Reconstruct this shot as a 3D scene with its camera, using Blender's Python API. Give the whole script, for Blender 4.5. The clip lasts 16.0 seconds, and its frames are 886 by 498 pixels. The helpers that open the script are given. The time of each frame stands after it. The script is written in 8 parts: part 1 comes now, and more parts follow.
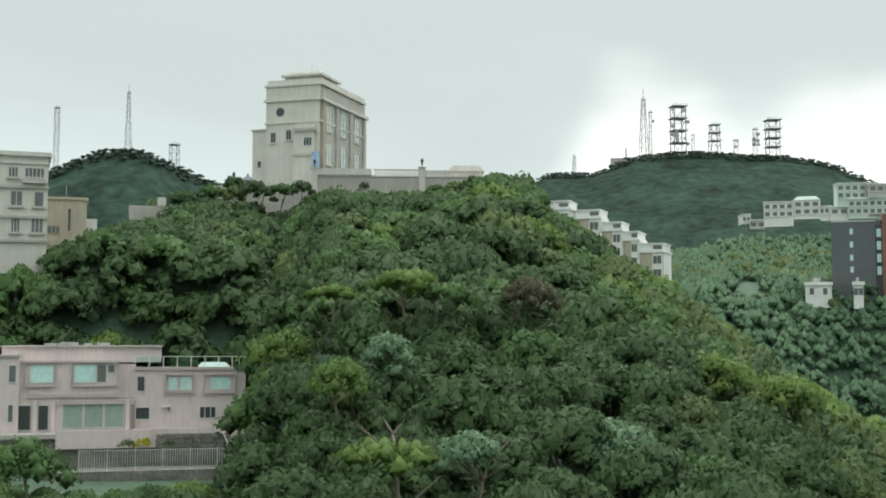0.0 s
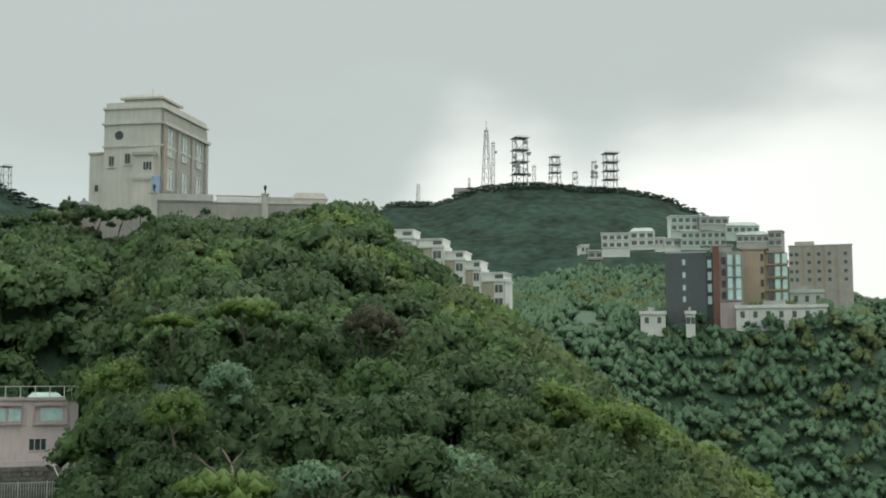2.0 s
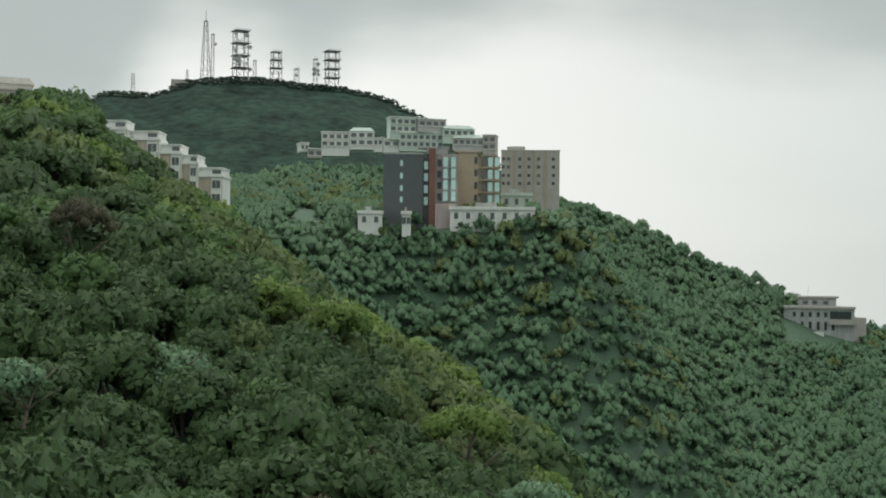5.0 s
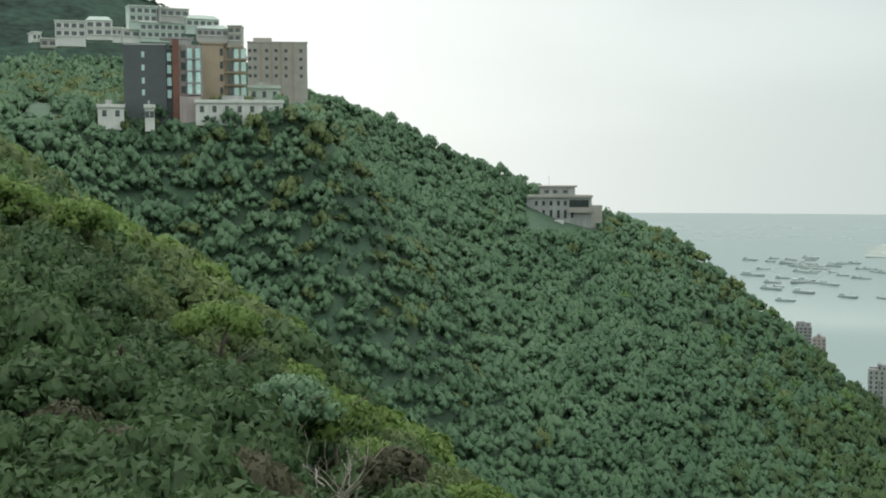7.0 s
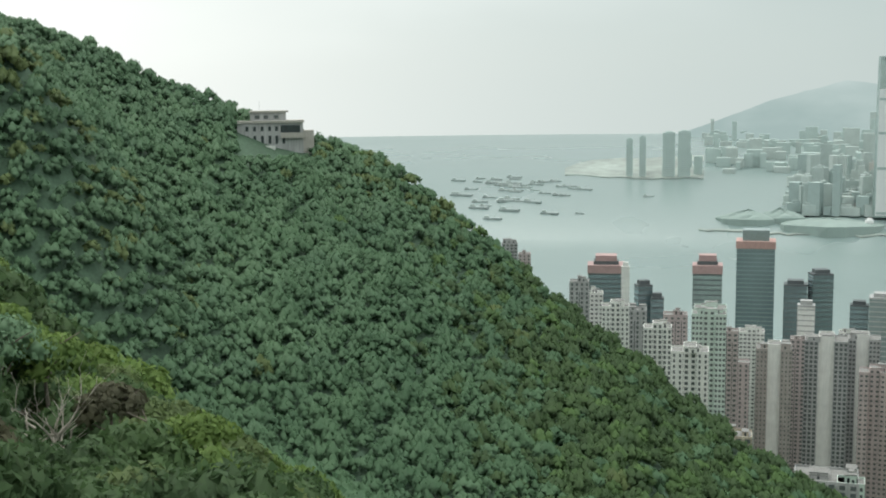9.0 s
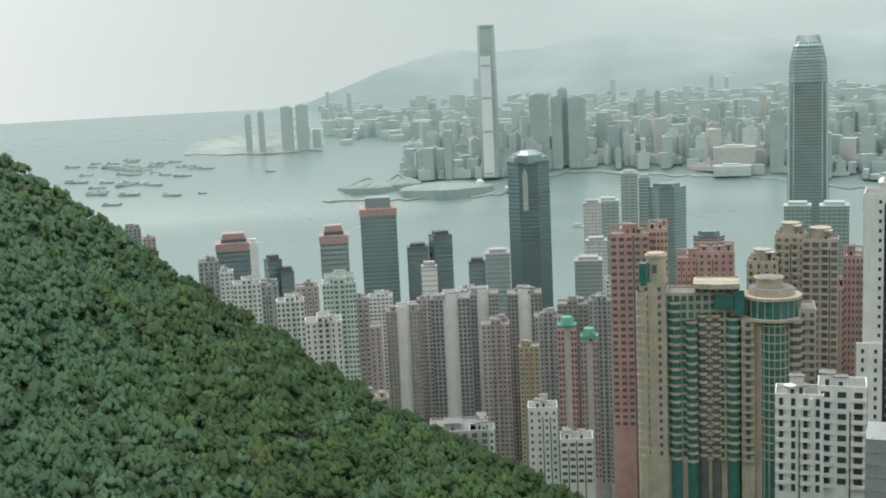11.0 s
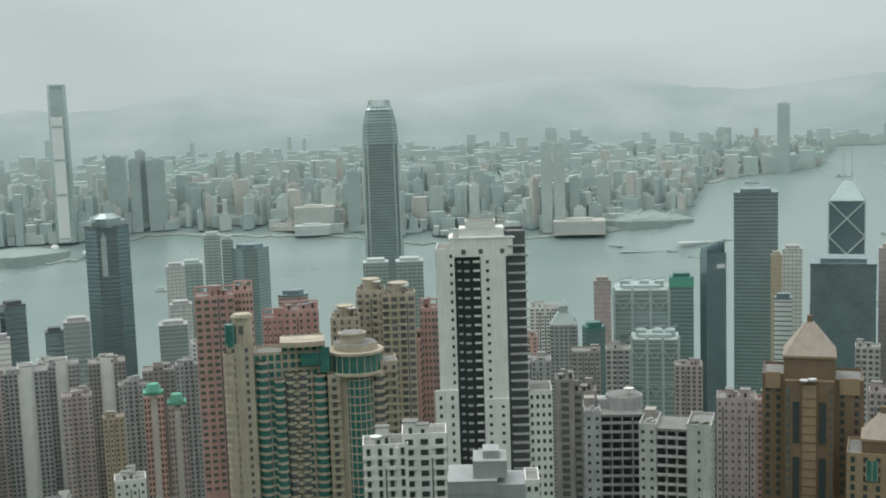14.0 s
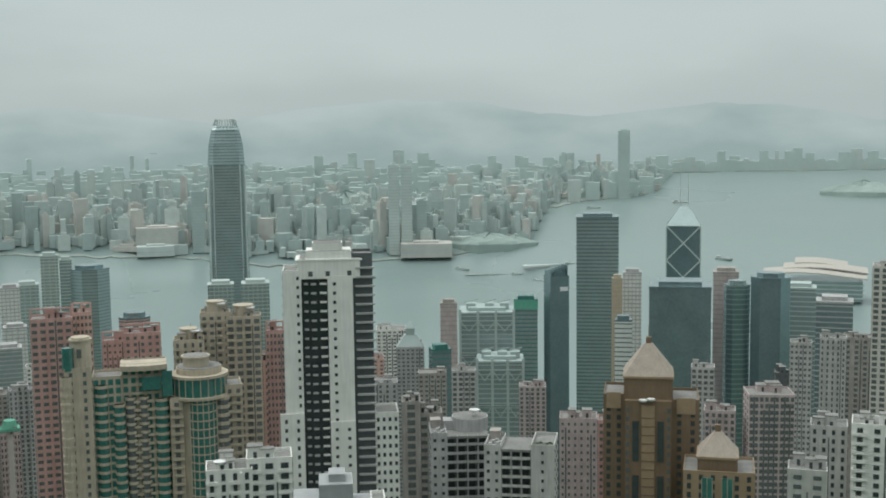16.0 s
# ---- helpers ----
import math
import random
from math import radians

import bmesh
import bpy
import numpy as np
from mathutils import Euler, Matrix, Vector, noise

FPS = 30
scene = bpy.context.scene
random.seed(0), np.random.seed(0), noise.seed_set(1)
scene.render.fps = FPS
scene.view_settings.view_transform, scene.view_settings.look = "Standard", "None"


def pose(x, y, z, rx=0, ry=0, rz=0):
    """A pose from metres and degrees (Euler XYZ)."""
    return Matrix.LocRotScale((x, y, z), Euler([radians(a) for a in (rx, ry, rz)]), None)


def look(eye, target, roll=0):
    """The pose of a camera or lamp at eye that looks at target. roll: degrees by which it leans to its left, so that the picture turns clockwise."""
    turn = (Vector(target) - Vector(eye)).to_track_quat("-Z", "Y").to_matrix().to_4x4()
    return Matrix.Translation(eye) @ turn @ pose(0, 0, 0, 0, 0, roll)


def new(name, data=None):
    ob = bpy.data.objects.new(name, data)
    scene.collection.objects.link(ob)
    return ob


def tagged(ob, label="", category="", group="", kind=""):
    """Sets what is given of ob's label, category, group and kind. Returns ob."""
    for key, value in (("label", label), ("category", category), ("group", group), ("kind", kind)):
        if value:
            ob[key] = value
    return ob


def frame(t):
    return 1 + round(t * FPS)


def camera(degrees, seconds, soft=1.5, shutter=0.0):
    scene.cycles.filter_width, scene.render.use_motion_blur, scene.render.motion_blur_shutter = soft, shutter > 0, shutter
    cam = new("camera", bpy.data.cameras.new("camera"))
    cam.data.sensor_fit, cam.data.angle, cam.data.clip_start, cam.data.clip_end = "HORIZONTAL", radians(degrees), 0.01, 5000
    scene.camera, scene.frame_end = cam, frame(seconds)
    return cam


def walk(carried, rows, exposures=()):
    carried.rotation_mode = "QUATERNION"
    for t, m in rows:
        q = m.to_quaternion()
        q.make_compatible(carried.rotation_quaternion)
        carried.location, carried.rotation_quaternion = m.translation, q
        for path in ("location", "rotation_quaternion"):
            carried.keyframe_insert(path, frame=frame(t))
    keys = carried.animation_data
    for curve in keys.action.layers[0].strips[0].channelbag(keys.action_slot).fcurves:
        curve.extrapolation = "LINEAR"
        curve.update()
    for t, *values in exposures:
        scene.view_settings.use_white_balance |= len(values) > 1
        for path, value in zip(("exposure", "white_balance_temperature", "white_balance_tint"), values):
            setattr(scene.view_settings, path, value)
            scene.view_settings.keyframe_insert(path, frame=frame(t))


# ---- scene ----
EYE = 418.0
cam = camera(40.07, 16.0, soft=1.9)
# seconds, yaw, pitch, roll: the camera stands on a terrace and turns to the right
ROWS = [
    (0.0, -0.01, 4.27, -0.12),
    (0.5, -1.12, 5.83, -0.0),
    (1.0, -2.24, 6.37, -0.12),
    (1.5, -4.73, 6.05, 0.01),
    (2.0, -7.38, 5.6, 0.03),
    (2.5, -8.93, 5.24, 0.1),
    (3.0, -10.41, 4.9, 0.43),
    (3.5, -13.11, 4.07, 0.78),
    (3.7, -14.22, 3.7, 0.39),
    (5.8, -23.94, -0.73, 0.08),
    (6.0, -24.78, -1.08, 0.29),
    (6.5, -28.4, -2.7, 0.45),
    (7.0, -32.38, -4.13, 0.17),
    (7.5, -35.34, -5.13, 0.19),
    (8.0, -38.06, -6.04, 0.35),
    (8.5, -40.92, -6.82, 0.42),
    (9.0, -45.92, -7.75, 0.7),
    (9.2, -47.69, -8.16, 1.08),
    (11.3, -67.07, -9.41, 2.22),
    (11.5, -69.37, -9.35, 1.89),
    (12.0, -75.13, -8.31, 1.94),
    (12.5, -79.17, -8.01, 1.22),
    (13.0, -81.09, -8.12, 1.52),
    (13.5, -82.12, -8.22, 1.93),
    (14.0, -83.36, -7.28, 1.87),
    (14.5, -85.26, -6.77, 1.55),
    (15.0, -86.87, -6.66, 1.57),
    (15.5, -88.8, -6.41, 1.07),
    (16.0, -90.47, -6.39, 0.72),
]
EXPOSURES = [(0.0, 0.40, 6350, 8.0), (0.5, 0.52, 6350, 8.0), (1.0, 0.34, 6350, 8.0), (1.5, 0.19, 6400, 8.0), (3.0, -0.10, 6450, 9.0), (3.7, -0.14, 6450, 9.0), (5.8, -0.02, 6400, 9.0), (6.6, 0.12, 6350, 9.0), (9.2, 0.20, 6350, 9.0), (11.3, 0.22, 6300, 11.0), (13.5, 0.06, 6300, 10.0), (16.0, -0.10, 6250, 9.0)]
walk(cam, [(t, pose(0.10 * math.sin(t * 0.35), 0.05 * math.sin(t * 0.5), EYE + 0.02 * math.sin(t), 90 + pitch, roll, yaw)) for t, yaw, pitch, roll in ROWS], EXPOSURES)

# ---- light ----
SUN_AZ, SUN_EL = 22.0, 58.0


def build_world():
    world = bpy.data.worlds.new("overcast_sky")
    scene.world = world
    world.use_nodes = True
    nt = world.node_tree
    nt.nodes.clear()
    N, L = nt.nodes.new, nt.links.new

    def math_node(op, a, b=None, c=None, clamp=False):
        n = N("ShaderNodeMath")
        n.operation, n.use_clamp = op, clamp
        for i, v in enumerate((a, b, c)):
            if v is None:
                continue
            if isinstance(v, (int, float)):
                n.inputs[i].default_value = v
            else:
                L(v, n.inputs[i])
        return n.outputs[0]

    def ramp(fac, *stops):
        n = N("ShaderNodeValToRGB")
        n.color_ramp.interpolation = "EASE"
        els = n.color_ramp.elements
        while len(els) < len(stops):
            els.new(0.5)
        for e, (p, c) in zip(els, stops):
            e.position, e.color = p, (*c, 1) if len(c) == 3 else c
        L(fac, n.inputs[0])
        return n.outputs[0]

    def mixc(fac, a, b, mode="MIX"):
        n = N("ShaderNodeMix")
        n.data_type, n.blend_type = "RGBA", mode
        for k, v in ((0, fac), (6, a), (7, b)):
            if isinstance(v, (int, float)):
                n.inputs[k].default_value = v
            elif isinstance(v, tuple):
                n.inputs[k].default_value = (*v, 1)
            else:
                L(v, n.inputs[k])
        return n.outputs[2]

    tc = N("ShaderNodeTexCoord")
    sep = N("ShaderNodeSeparateXYZ")
    L(tc.outputs["Generated"], sep.inputs[0])
    el = math_node("MULTIPLY", math_node("ARCSINE", sep.outputs[2]), 57.2958)
    az = math_node("MULTIPLY", math_node("ARCTAN2", sep.outputs[0], sep.outputs[1]), 57.2958)
    stretch = N("ShaderNodeMapping")
    stretch.inputs["Scale"].default_value = (1.0, 1.0, 3.2)
    L(tc.outputs["Generated"], stretch.inputs[0])
    noise_a = N("ShaderNodeTexNoise")
    noise_a.inputs["Scale"].default_value, noise_a.inputs["Detail"].default_value, noise_a.inputs["Roughness"].default_value = 3.2, 4.0, 0.42
    L(stretch.outputs[0], noise_a.inputs["Vector"])
    noise_b = N("ShaderNodeTexNoise")
    noise_b.inputs["Scale"].default_value, noise_b.inputs["Detail"].default_value = 9.0, 4.0
    L(stretch.outputs[0], noise_b.inputs["Vector"])
    wob = math_node("ADD", math_node("MULTIPLY", math_node("SUBTRACT", noise_a.outputs[0], 0.5), 14.0), math_node("MULTIPLY", math_node("SUBTRACT", noise_b.outputs[0], 0.5), 3.0))
    # the cloud deck: grey above, thinning towards the horizon
    deck = ramp(math_node("ADD", math_node("MULTIPLY", math_node("ADD", el, wob), 1 / 90.0), 0.0, clamp=True),
                (0.0, (0.50, 0.57, 0.545)), (0.07, (0.60, 0.67, 0.64)), (0.15, (0.525, 0.57, 0.543)), (0.27, (0.54, 0.58, 0.555)), (0.45, (1.2, 1.25, 1.2)), (1.0, (1.9, 1.95, 1.85)))
    # the thin bright part of the deck, low in the west where the sun stands behind it: its upper edge by compass angle
    rag = ramp(math_node("MULTIPLY_ADD", az, 1 / 120.0, 30 / 120.0, clamp=True),
               (0.0, (0.0, 0.0, 0.0)), (0.215, (0.08, 0.08, 0.08)), (0.278, (0.34, 0.34, 0.34)), (0.322, (0.58, 0.58, 0.58)), (0.345, (0.55, 0.55, 0.55)), (0.37, (0.475, 0.475, 0.475)), (0.40, (0.57, 0.57, 0.57)), (0.47, (0.68, 0.68, 0.68)), (0.62, (0.55, 0.55, 0.55)), (0.85, (0.0, 0.0, 0.0)))
    edge = math_node("SUBTRACT", math_node("MULTIPLY", rag, 20.0), math_node("ADD", el, math_node("MULTIPLY", wob, 0.62)))
    low = math_node("MULTIPLY_ADD", edge, 0.165, 0.34, clamp=True)
    low = math_node("MULTIPLY", math_node("MULTIPLY", low, low), math_node("MULTIPLY_ADD", low, -2.0, 3.0))
    off = math_node("DIVIDE", math_node("SUBTRACT", az, 14.0), 30.0)
    near_sun = math_node("POWER", 2.718, math_node("MULTIPLY", math_node("MULTIPLY", off, off), -1.0))
    gap = math_node("MULTIPLY", near_sun, low, clamp=True)
    clouds = mixc(gap, deck, (1.06, 1.06, 1.0))
    sky = N("ShaderNodeTexSky")
    sky.sky_type, sky.sun_disc = "NISHITA", False
    sky.sun_elevation, sky.sun_rotation = radians(SUN_EL), radians(SUN_AZ)
    blue = mixc(1.0, sky.outputs[0], (0.06, 0.06, 0.06), "MULTIPLY")
    total = mixc(0.93, blue, clouds)
    bg = N("ShaderNodeBackground")
    L(total, bg.inputs[0])
    bg.inputs[1].default_value = 1.0
    out = N("ShaderNodeOutputWorld")
    L(bg.outputs[0], out.inputs[0])


build_world()
sun = new("sun", bpy.data.lights.new("sun", "SUN"))
sun.data.energy, sun.data.angle, sun.data.color = 1.3, radians(50), (1.0, 0.96, 0.88)
sun.matrix_world = look((math.sin(radians(SUN_AZ)) * math.cos(radians(SUN_EL)) * 900, math.cos(radians(SUN_AZ)) * math.cos(radians(SUN_EL)) * 900, EYE + 900 * math.sin(radians(SUN_EL))), (0, 0, EYE))

# ---- materials ----


def mat(name, base, rough=0.8, vary=0.18, scale=0.6, fine=6.0, bump=0.0, metal=0.0, spec=0.5, per_piece=0.0, streak=0.0):
    """A painted, rendered or weathered surface: mottled at two scales, with rain streaks if asked for."""
    m = bpy.data.materials.new(name)
    m.use_nodes = True
    nt = m.node_tree
    N, L = nt.nodes.new, nt.links.new
    b = nt.nodes["Principled BSDF"]
    tc = N("ShaderNodeTexCoord")
    n1, n2 = N("ShaderNodeTexNoise"), N("ShaderNodeTexNoise")
    n1.inputs["Scale"].default_value, n1.inputs["Detail"].default_value = scale, 5
    n2.inputs["Scale"].default_value, n2.inputs["Detail"].default_value = fine, 3
    L(tc.outputs["Object"], n1.inputs["Vector"])
    if streak:
        mp = N("ShaderNodeMapping")
        mp.inputs["Scale"].default_value = (1, 1, streak)
        L(tc.outputs["Object"], mp.inputs[0])
        L(mp.outputs[0], n2.inputs["Vector"])
    else:
        L(tc.outputs["Object"], n2.inputs["Vector"])
    add = N("ShaderNodeMath")
    add.operation = "ADD"
    L(n1.outputs[0], add.inputs[0])
    L(n2.outputs[0], add.inputs[1])
    rng = N("ShaderNodeMapRange")
    rng.inputs[1].default_value, rng.inputs[2].default_value = 0.65, 1.35
    rng.inputs[3].default_value, rng.inputs[4].default_value = 1 - vary, 1 + vary
    L(add.outputs[0], rng.inputs[0])
    last = rng.outputs[0]
    if per_piece:
        info = N("ShaderNodeObjectInfo")
        r2 = N("ShaderNodeMapRange")
        r2.inputs[3].default_value, r2.inputs[4].default_value = 1 - per_piece, 1 + per_piece
        L(info.outputs["Random"], r2.inputs[0])
        mul = N("ShaderNodeMath")
        mul.operation = "MULTIPLY"
        L(last, mul.inputs[0])
        L(r2.outputs[0], mul.inputs[1])
        last = mul.outputs[0]
    mix = N("ShaderNodeMix")
    mix.data_type, mix.blend_type = "RGBA", "MULTIPLY"
    mix.inputs[0].default_value = 1.0
    mix.inputs[6].default_value = (*base, 1)
    L(last, mix.inputs[7])
    L(mix.outputs[2], b.inputs["Base Color"])
    b.inputs["Roughness"].default_value, b.inputs["Metallic"].default_value = rough, metal
    b.inputs["Specular IOR Level"].default_value = spec
    if bump:
        bp = N("ShaderNodeBump")
        bp.inputs["Strength"].default_value = bump
        L(n2.outputs[0], bp.inputs["Height"])
        L(bp.outputs[0], b.inputs["Normal"])
    return m


def leaf(name, dark, light, scale=0.12, grain=0.20):
    """Foliage: every leaf clump takes its own tone, with broad drifts of colour over the hillside."""
    m = bpy.data.materials.new(name)
    m.use_nodes = True
    nt = m.node_tree
    nt.nodes.clear()
    N, L = nt.nodes.new, nt.links.new
    geo, tc = N("ShaderNodeNewGeometry"), N("ShaderNodeTexCoord")
    n1 = N("ShaderNodeTexNoise")
    n1.inputs["Scale"].default_value, n1.inputs["Detail"].default_value = scale, 4
    L(tc.outputs["Object"], n1.inputs["Vector"])
    s = N("ShaderNodeMath")
    s.operation = "MULTIPLY_ADD"
    L(geo.outputs["Random Per Island"], s.inputs[0])
    s.inputs[1].default_value = grain
    L(n1.outputs[0], s.inputs[2])
    rng = N("ShaderNodeMapRange")
    rng.inputs[1].default_value, rng.inputs[2].default_value = 0.30, 0.90
    L(s.outputs[0], rng.inputs[0])
    mix = N("ShaderNodeMix")
    mix.data_type = "RGBA"
    L(rng.outputs[0], mix.inputs[0])
    mix.inputs[6].default_value, mix.inputs[7].default_value = (*dark, 1), (*light, 1)
    p = N("ShaderNodeBsdfPrincipled")
    p.inputs["Roughness"].default_value = 0.62
    p.inputs["Specular IOR Level"].default_value = 0.15
    L(mix.outputs[2], p.inputs["Base Color"])
    tr = N("ShaderNodeBsdfTranslucent")
    L(mix.outputs[2], tr.inputs[0])
    ms = N("ShaderNodeMixShader")
    ms.inputs[0].default_value = 0.42
    L(p.outputs[0], ms.inputs[1])
    L(tr.outputs[0], ms.inputs[2])
    out = N("ShaderNodeOutputMaterial")
    L(ms.outputs[0], out.inputs[0])
    return m


M = dict(
    soil=mat("undergrowth", (0.060, 0.106, 0.066), 0.95, 0.4, 0.08, 1.2, 0.4),
    summit_soil=mat("summit_scrub", (0.022, 0.044, 0.032), 0.95, 0.75, 0.03, 0.16, 0.8, spec=0.1),
    leaf_mid=leaf("leaf_mid", (0.070, 0.128, 0.054), (0.126, 0.218, 0.070)),
    leaf_dark=leaf("leaf_dark", (0.056, 0.098, 0.046), (0.092, 0.156, 0.060)),
    leaf_bright=leaf("leaf_bright", (0.088, 0.158, 0.044), (0.205, 0.295, 0.080)),
    # far-slope leaf colours are paled and blued to carry distance haze
    leaf_blue=leaf("leaf_blue", (0.092, 0.172, 0.100), (0.162, 0.270, 0.148), 0.05, 0.10),
    leaf_slope=leaf("leaf_slope", (0.074, 0.146, 0.080), (0.136, 0.238, 0.126), 0.05, 0.10),
    leaf_olive=leaf("leaf_olive", (0.090, 0.135, 0.055), (0.165, 0.222, 0.085)),
    leaf_rust=leaf("leaf_rust", (0.072, 0.078, 0.048), (0.120, 0.115, 0.070)),
    leaf_silver=leaf("leaf_silver", (0.098, 0.180, 0.112), (0.255, 0.390, 0.225)),
    leaf_scrub=leaf("hill_scrub", (0.058, 0.100, 0.074), (0.080, 0.132, 0.094), 0.01, 0.06),
    bark=mat("bark", (0.17, 0.145, 0.115), 0.9, 0.35, 1.5, 9, 0.5),
    deadwood=mat("bleached_wood", (0.36, 0.33, 0.28), 0.9, 0.25, 1.5, 9, 0.4),
    pink=mat("pink_render", (0.66, 0.575, 0.56), 0.85, 0.12, 0.35, 2.5, 0.1, streak=0.2),
    pink_trim=mat("pink_render_dark", (0.50, 0.43, 0.42), 0.85, 0.14, 0.5, 3),
    ivory=mat("ivory_render", (0.60, 0.58, 0.53), 0.85, 0.12, 0.2, 1.6, 0.1, streak=0.15),
    stone=mat("pale_stone", (0.43, 0.41, 0.37), 0.85, 0.16, 0.3, 2.0, 0.15, streak=0.2),
    roofstone=mat("beige_roof_tile", (0.36, 0.31, 0.26), 0.8, 0.2, 0.3, 2.5, 0.1),
    sandstone=mat("tan_stone", (0.40, 0.345, 0.28), 0.85, 0.16, 0.3, 2.0, 0.15),
    cream=mat("cream_render", (0.45, 0.40, 0.315), 0.82, 0.2, 0.2, 1.5, streak=0.1),
    white=mat("white_render", (0.73, 0.735, 0.70), 0.8, 0.11, 0.2, 1.5, streak=0.08),
    grey=mat("grey_render", (0.39, 0.395, 0.39), 0.85, 0.24, 0.2, 1.5, streak=0.08),
    palegrey=mat("pale_grey_render", (0.47, 0.465, 0.45), 0.85, 0.2, 0.2, 1.5, streak=0.08),
    warmgrey=mat("warm_grey_render", (0.35, 0.325, 0.30), 0.85, 0.24, 0.2, 1.5, streak=0.08),
    roofgrey=mat("roof_slab", (0.22, 0.22, 0.21), 0.9, 0.25, 0.25, 2.0),
    rose=mat("rose_tile", (0.49, 0.315, 0.285), 0.75, 0.18, 0.2, 1.5, streak=0.1),
    salmon=mat("salmon_tile", (0.58, 0.385, 0.33), 0.75, 0.12, 0.2, 1.5, streak=0.1),
    palepink=mat("pale_pink_tile", (0.46, 0.39, 0.38), 0.75, 0.2, 0.2, 1.5, streak=0.1),
    brown=mat("brown_stone", (0.19, 0.135, 0.085), 0.7, 0.15, 0.25, 2.0, streak=0.1),
    tan=mat("tan_tile", (0.32, 0.235, 0.15), 0.7, 0.14, 0.25, 2.0),
    slate=mat("slate_cladding", (0.10, 0.115, 0.12), 0.55, 0.16, 0.3, 2.0),
    brick=mat("red_brown_cladding", (0.21, 0.10, 0.075), 0.7, 0.2, 0.4, 3.0),
    beige=mat("beige_render", (0.45, 0.37, 0.27), 0.8, 0.12, 0.3, 2.0, streak=0.15),
    mint=mat("mint_render", (0.55, 0.64, 0.58), 0.8, 0.1, 0.3, 2.0),
    dark=mat("dark_window", (0.05, 0.062, 0.065), 0.22, 0.3, 0.4, 3.0, spec=0.6),
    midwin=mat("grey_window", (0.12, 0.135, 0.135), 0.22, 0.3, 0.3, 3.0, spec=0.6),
    teal=mat("teal_glass", (0.045, 0.165, 0.145), 0.16, 0.3, 0.3, 2.0, spec=0.8),
    sagewin=mat("sage_glass", (0.30, 0.39, 0.34), 0.18, 0.15, 0.4, 2.0, spec=0.7),
    paleteal=mat("pale_curtain_glass", (0.56, 0.80, 0.77), 0.2, 0.15, 0.4, 2.0, spec=0.7),
    glass_dk=mat("dark_curtain_wall", (0.25, 0.34, 0.36), 0.2, 0.18, 0.05, 0.5, metal=0.6),
    glass_md=mat("grey_curtain_wall", (0.33, 0.41, 0.405), 0.2, 0.15, 0.05, 0.5, metal=0.4),
    glass_lt=mat("silver_curtain_wall", (0.5, 0.58, 0.56), 0.2, 0.12, 0.05, 0.5, metal=0.6),
    steel=mat("painted_steel", (0.40, 0.41, 0.40), 0.5, 0.2, 0.8, 5.0, metal=0.3),
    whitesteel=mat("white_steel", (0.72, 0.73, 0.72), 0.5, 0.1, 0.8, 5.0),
    maststeel=mat("galvanised_mast", (0.16, 0.17, 0.17), 0.55, 0.2, 0.8, 5.0, metal=0.2),
    greenroof=mat("green_roof_tile", (0.12, 0.37, 0.27), 0.6, 0.15, 0.3, 3.0),
    redroof=mat("red_roof_tile", (0.42, 0.29, 0.28), 0.7, 0.15, 0.2, 2.0),
    # far_* base colours are paled and greyed to carry the harbour haze
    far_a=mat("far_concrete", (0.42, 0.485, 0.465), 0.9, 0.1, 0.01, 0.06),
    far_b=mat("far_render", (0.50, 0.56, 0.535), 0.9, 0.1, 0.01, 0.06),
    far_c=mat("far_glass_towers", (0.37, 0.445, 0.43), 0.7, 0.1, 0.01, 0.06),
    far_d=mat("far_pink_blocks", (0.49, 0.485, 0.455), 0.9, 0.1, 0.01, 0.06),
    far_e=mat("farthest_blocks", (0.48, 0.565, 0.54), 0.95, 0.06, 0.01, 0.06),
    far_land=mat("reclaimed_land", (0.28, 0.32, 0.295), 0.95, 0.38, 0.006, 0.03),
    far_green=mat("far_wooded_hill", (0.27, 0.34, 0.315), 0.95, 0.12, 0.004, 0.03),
    asphalt=mat("street", (0.10, 0.10, 0.10), 0.9, 0.3, 0.05, 0.6),
    hull=mat("ship_hull", (0.36, 0.41, 0.40), 0.7, 0.2, 0.05, 0.5),
    net=mat("scaffold_net", (0.33, 0.345, 0.35), 0.95, 0.16, 0.3, 4.0, 0.2),
    rail=mat("rail_paint", (0.62, 0.63, 0.60), 0.6, 0.15, 1.0, 6.0),
    flower=leaf("yellow_shrub", (0.30, 0.30, 0.03), (0.55, 0.50, 0.05)),
    rubble=mat("stone_wall", (0.20, 0.19, 0.17), 0.95, 0.45, 0.7, 3.0, 0.6),
)


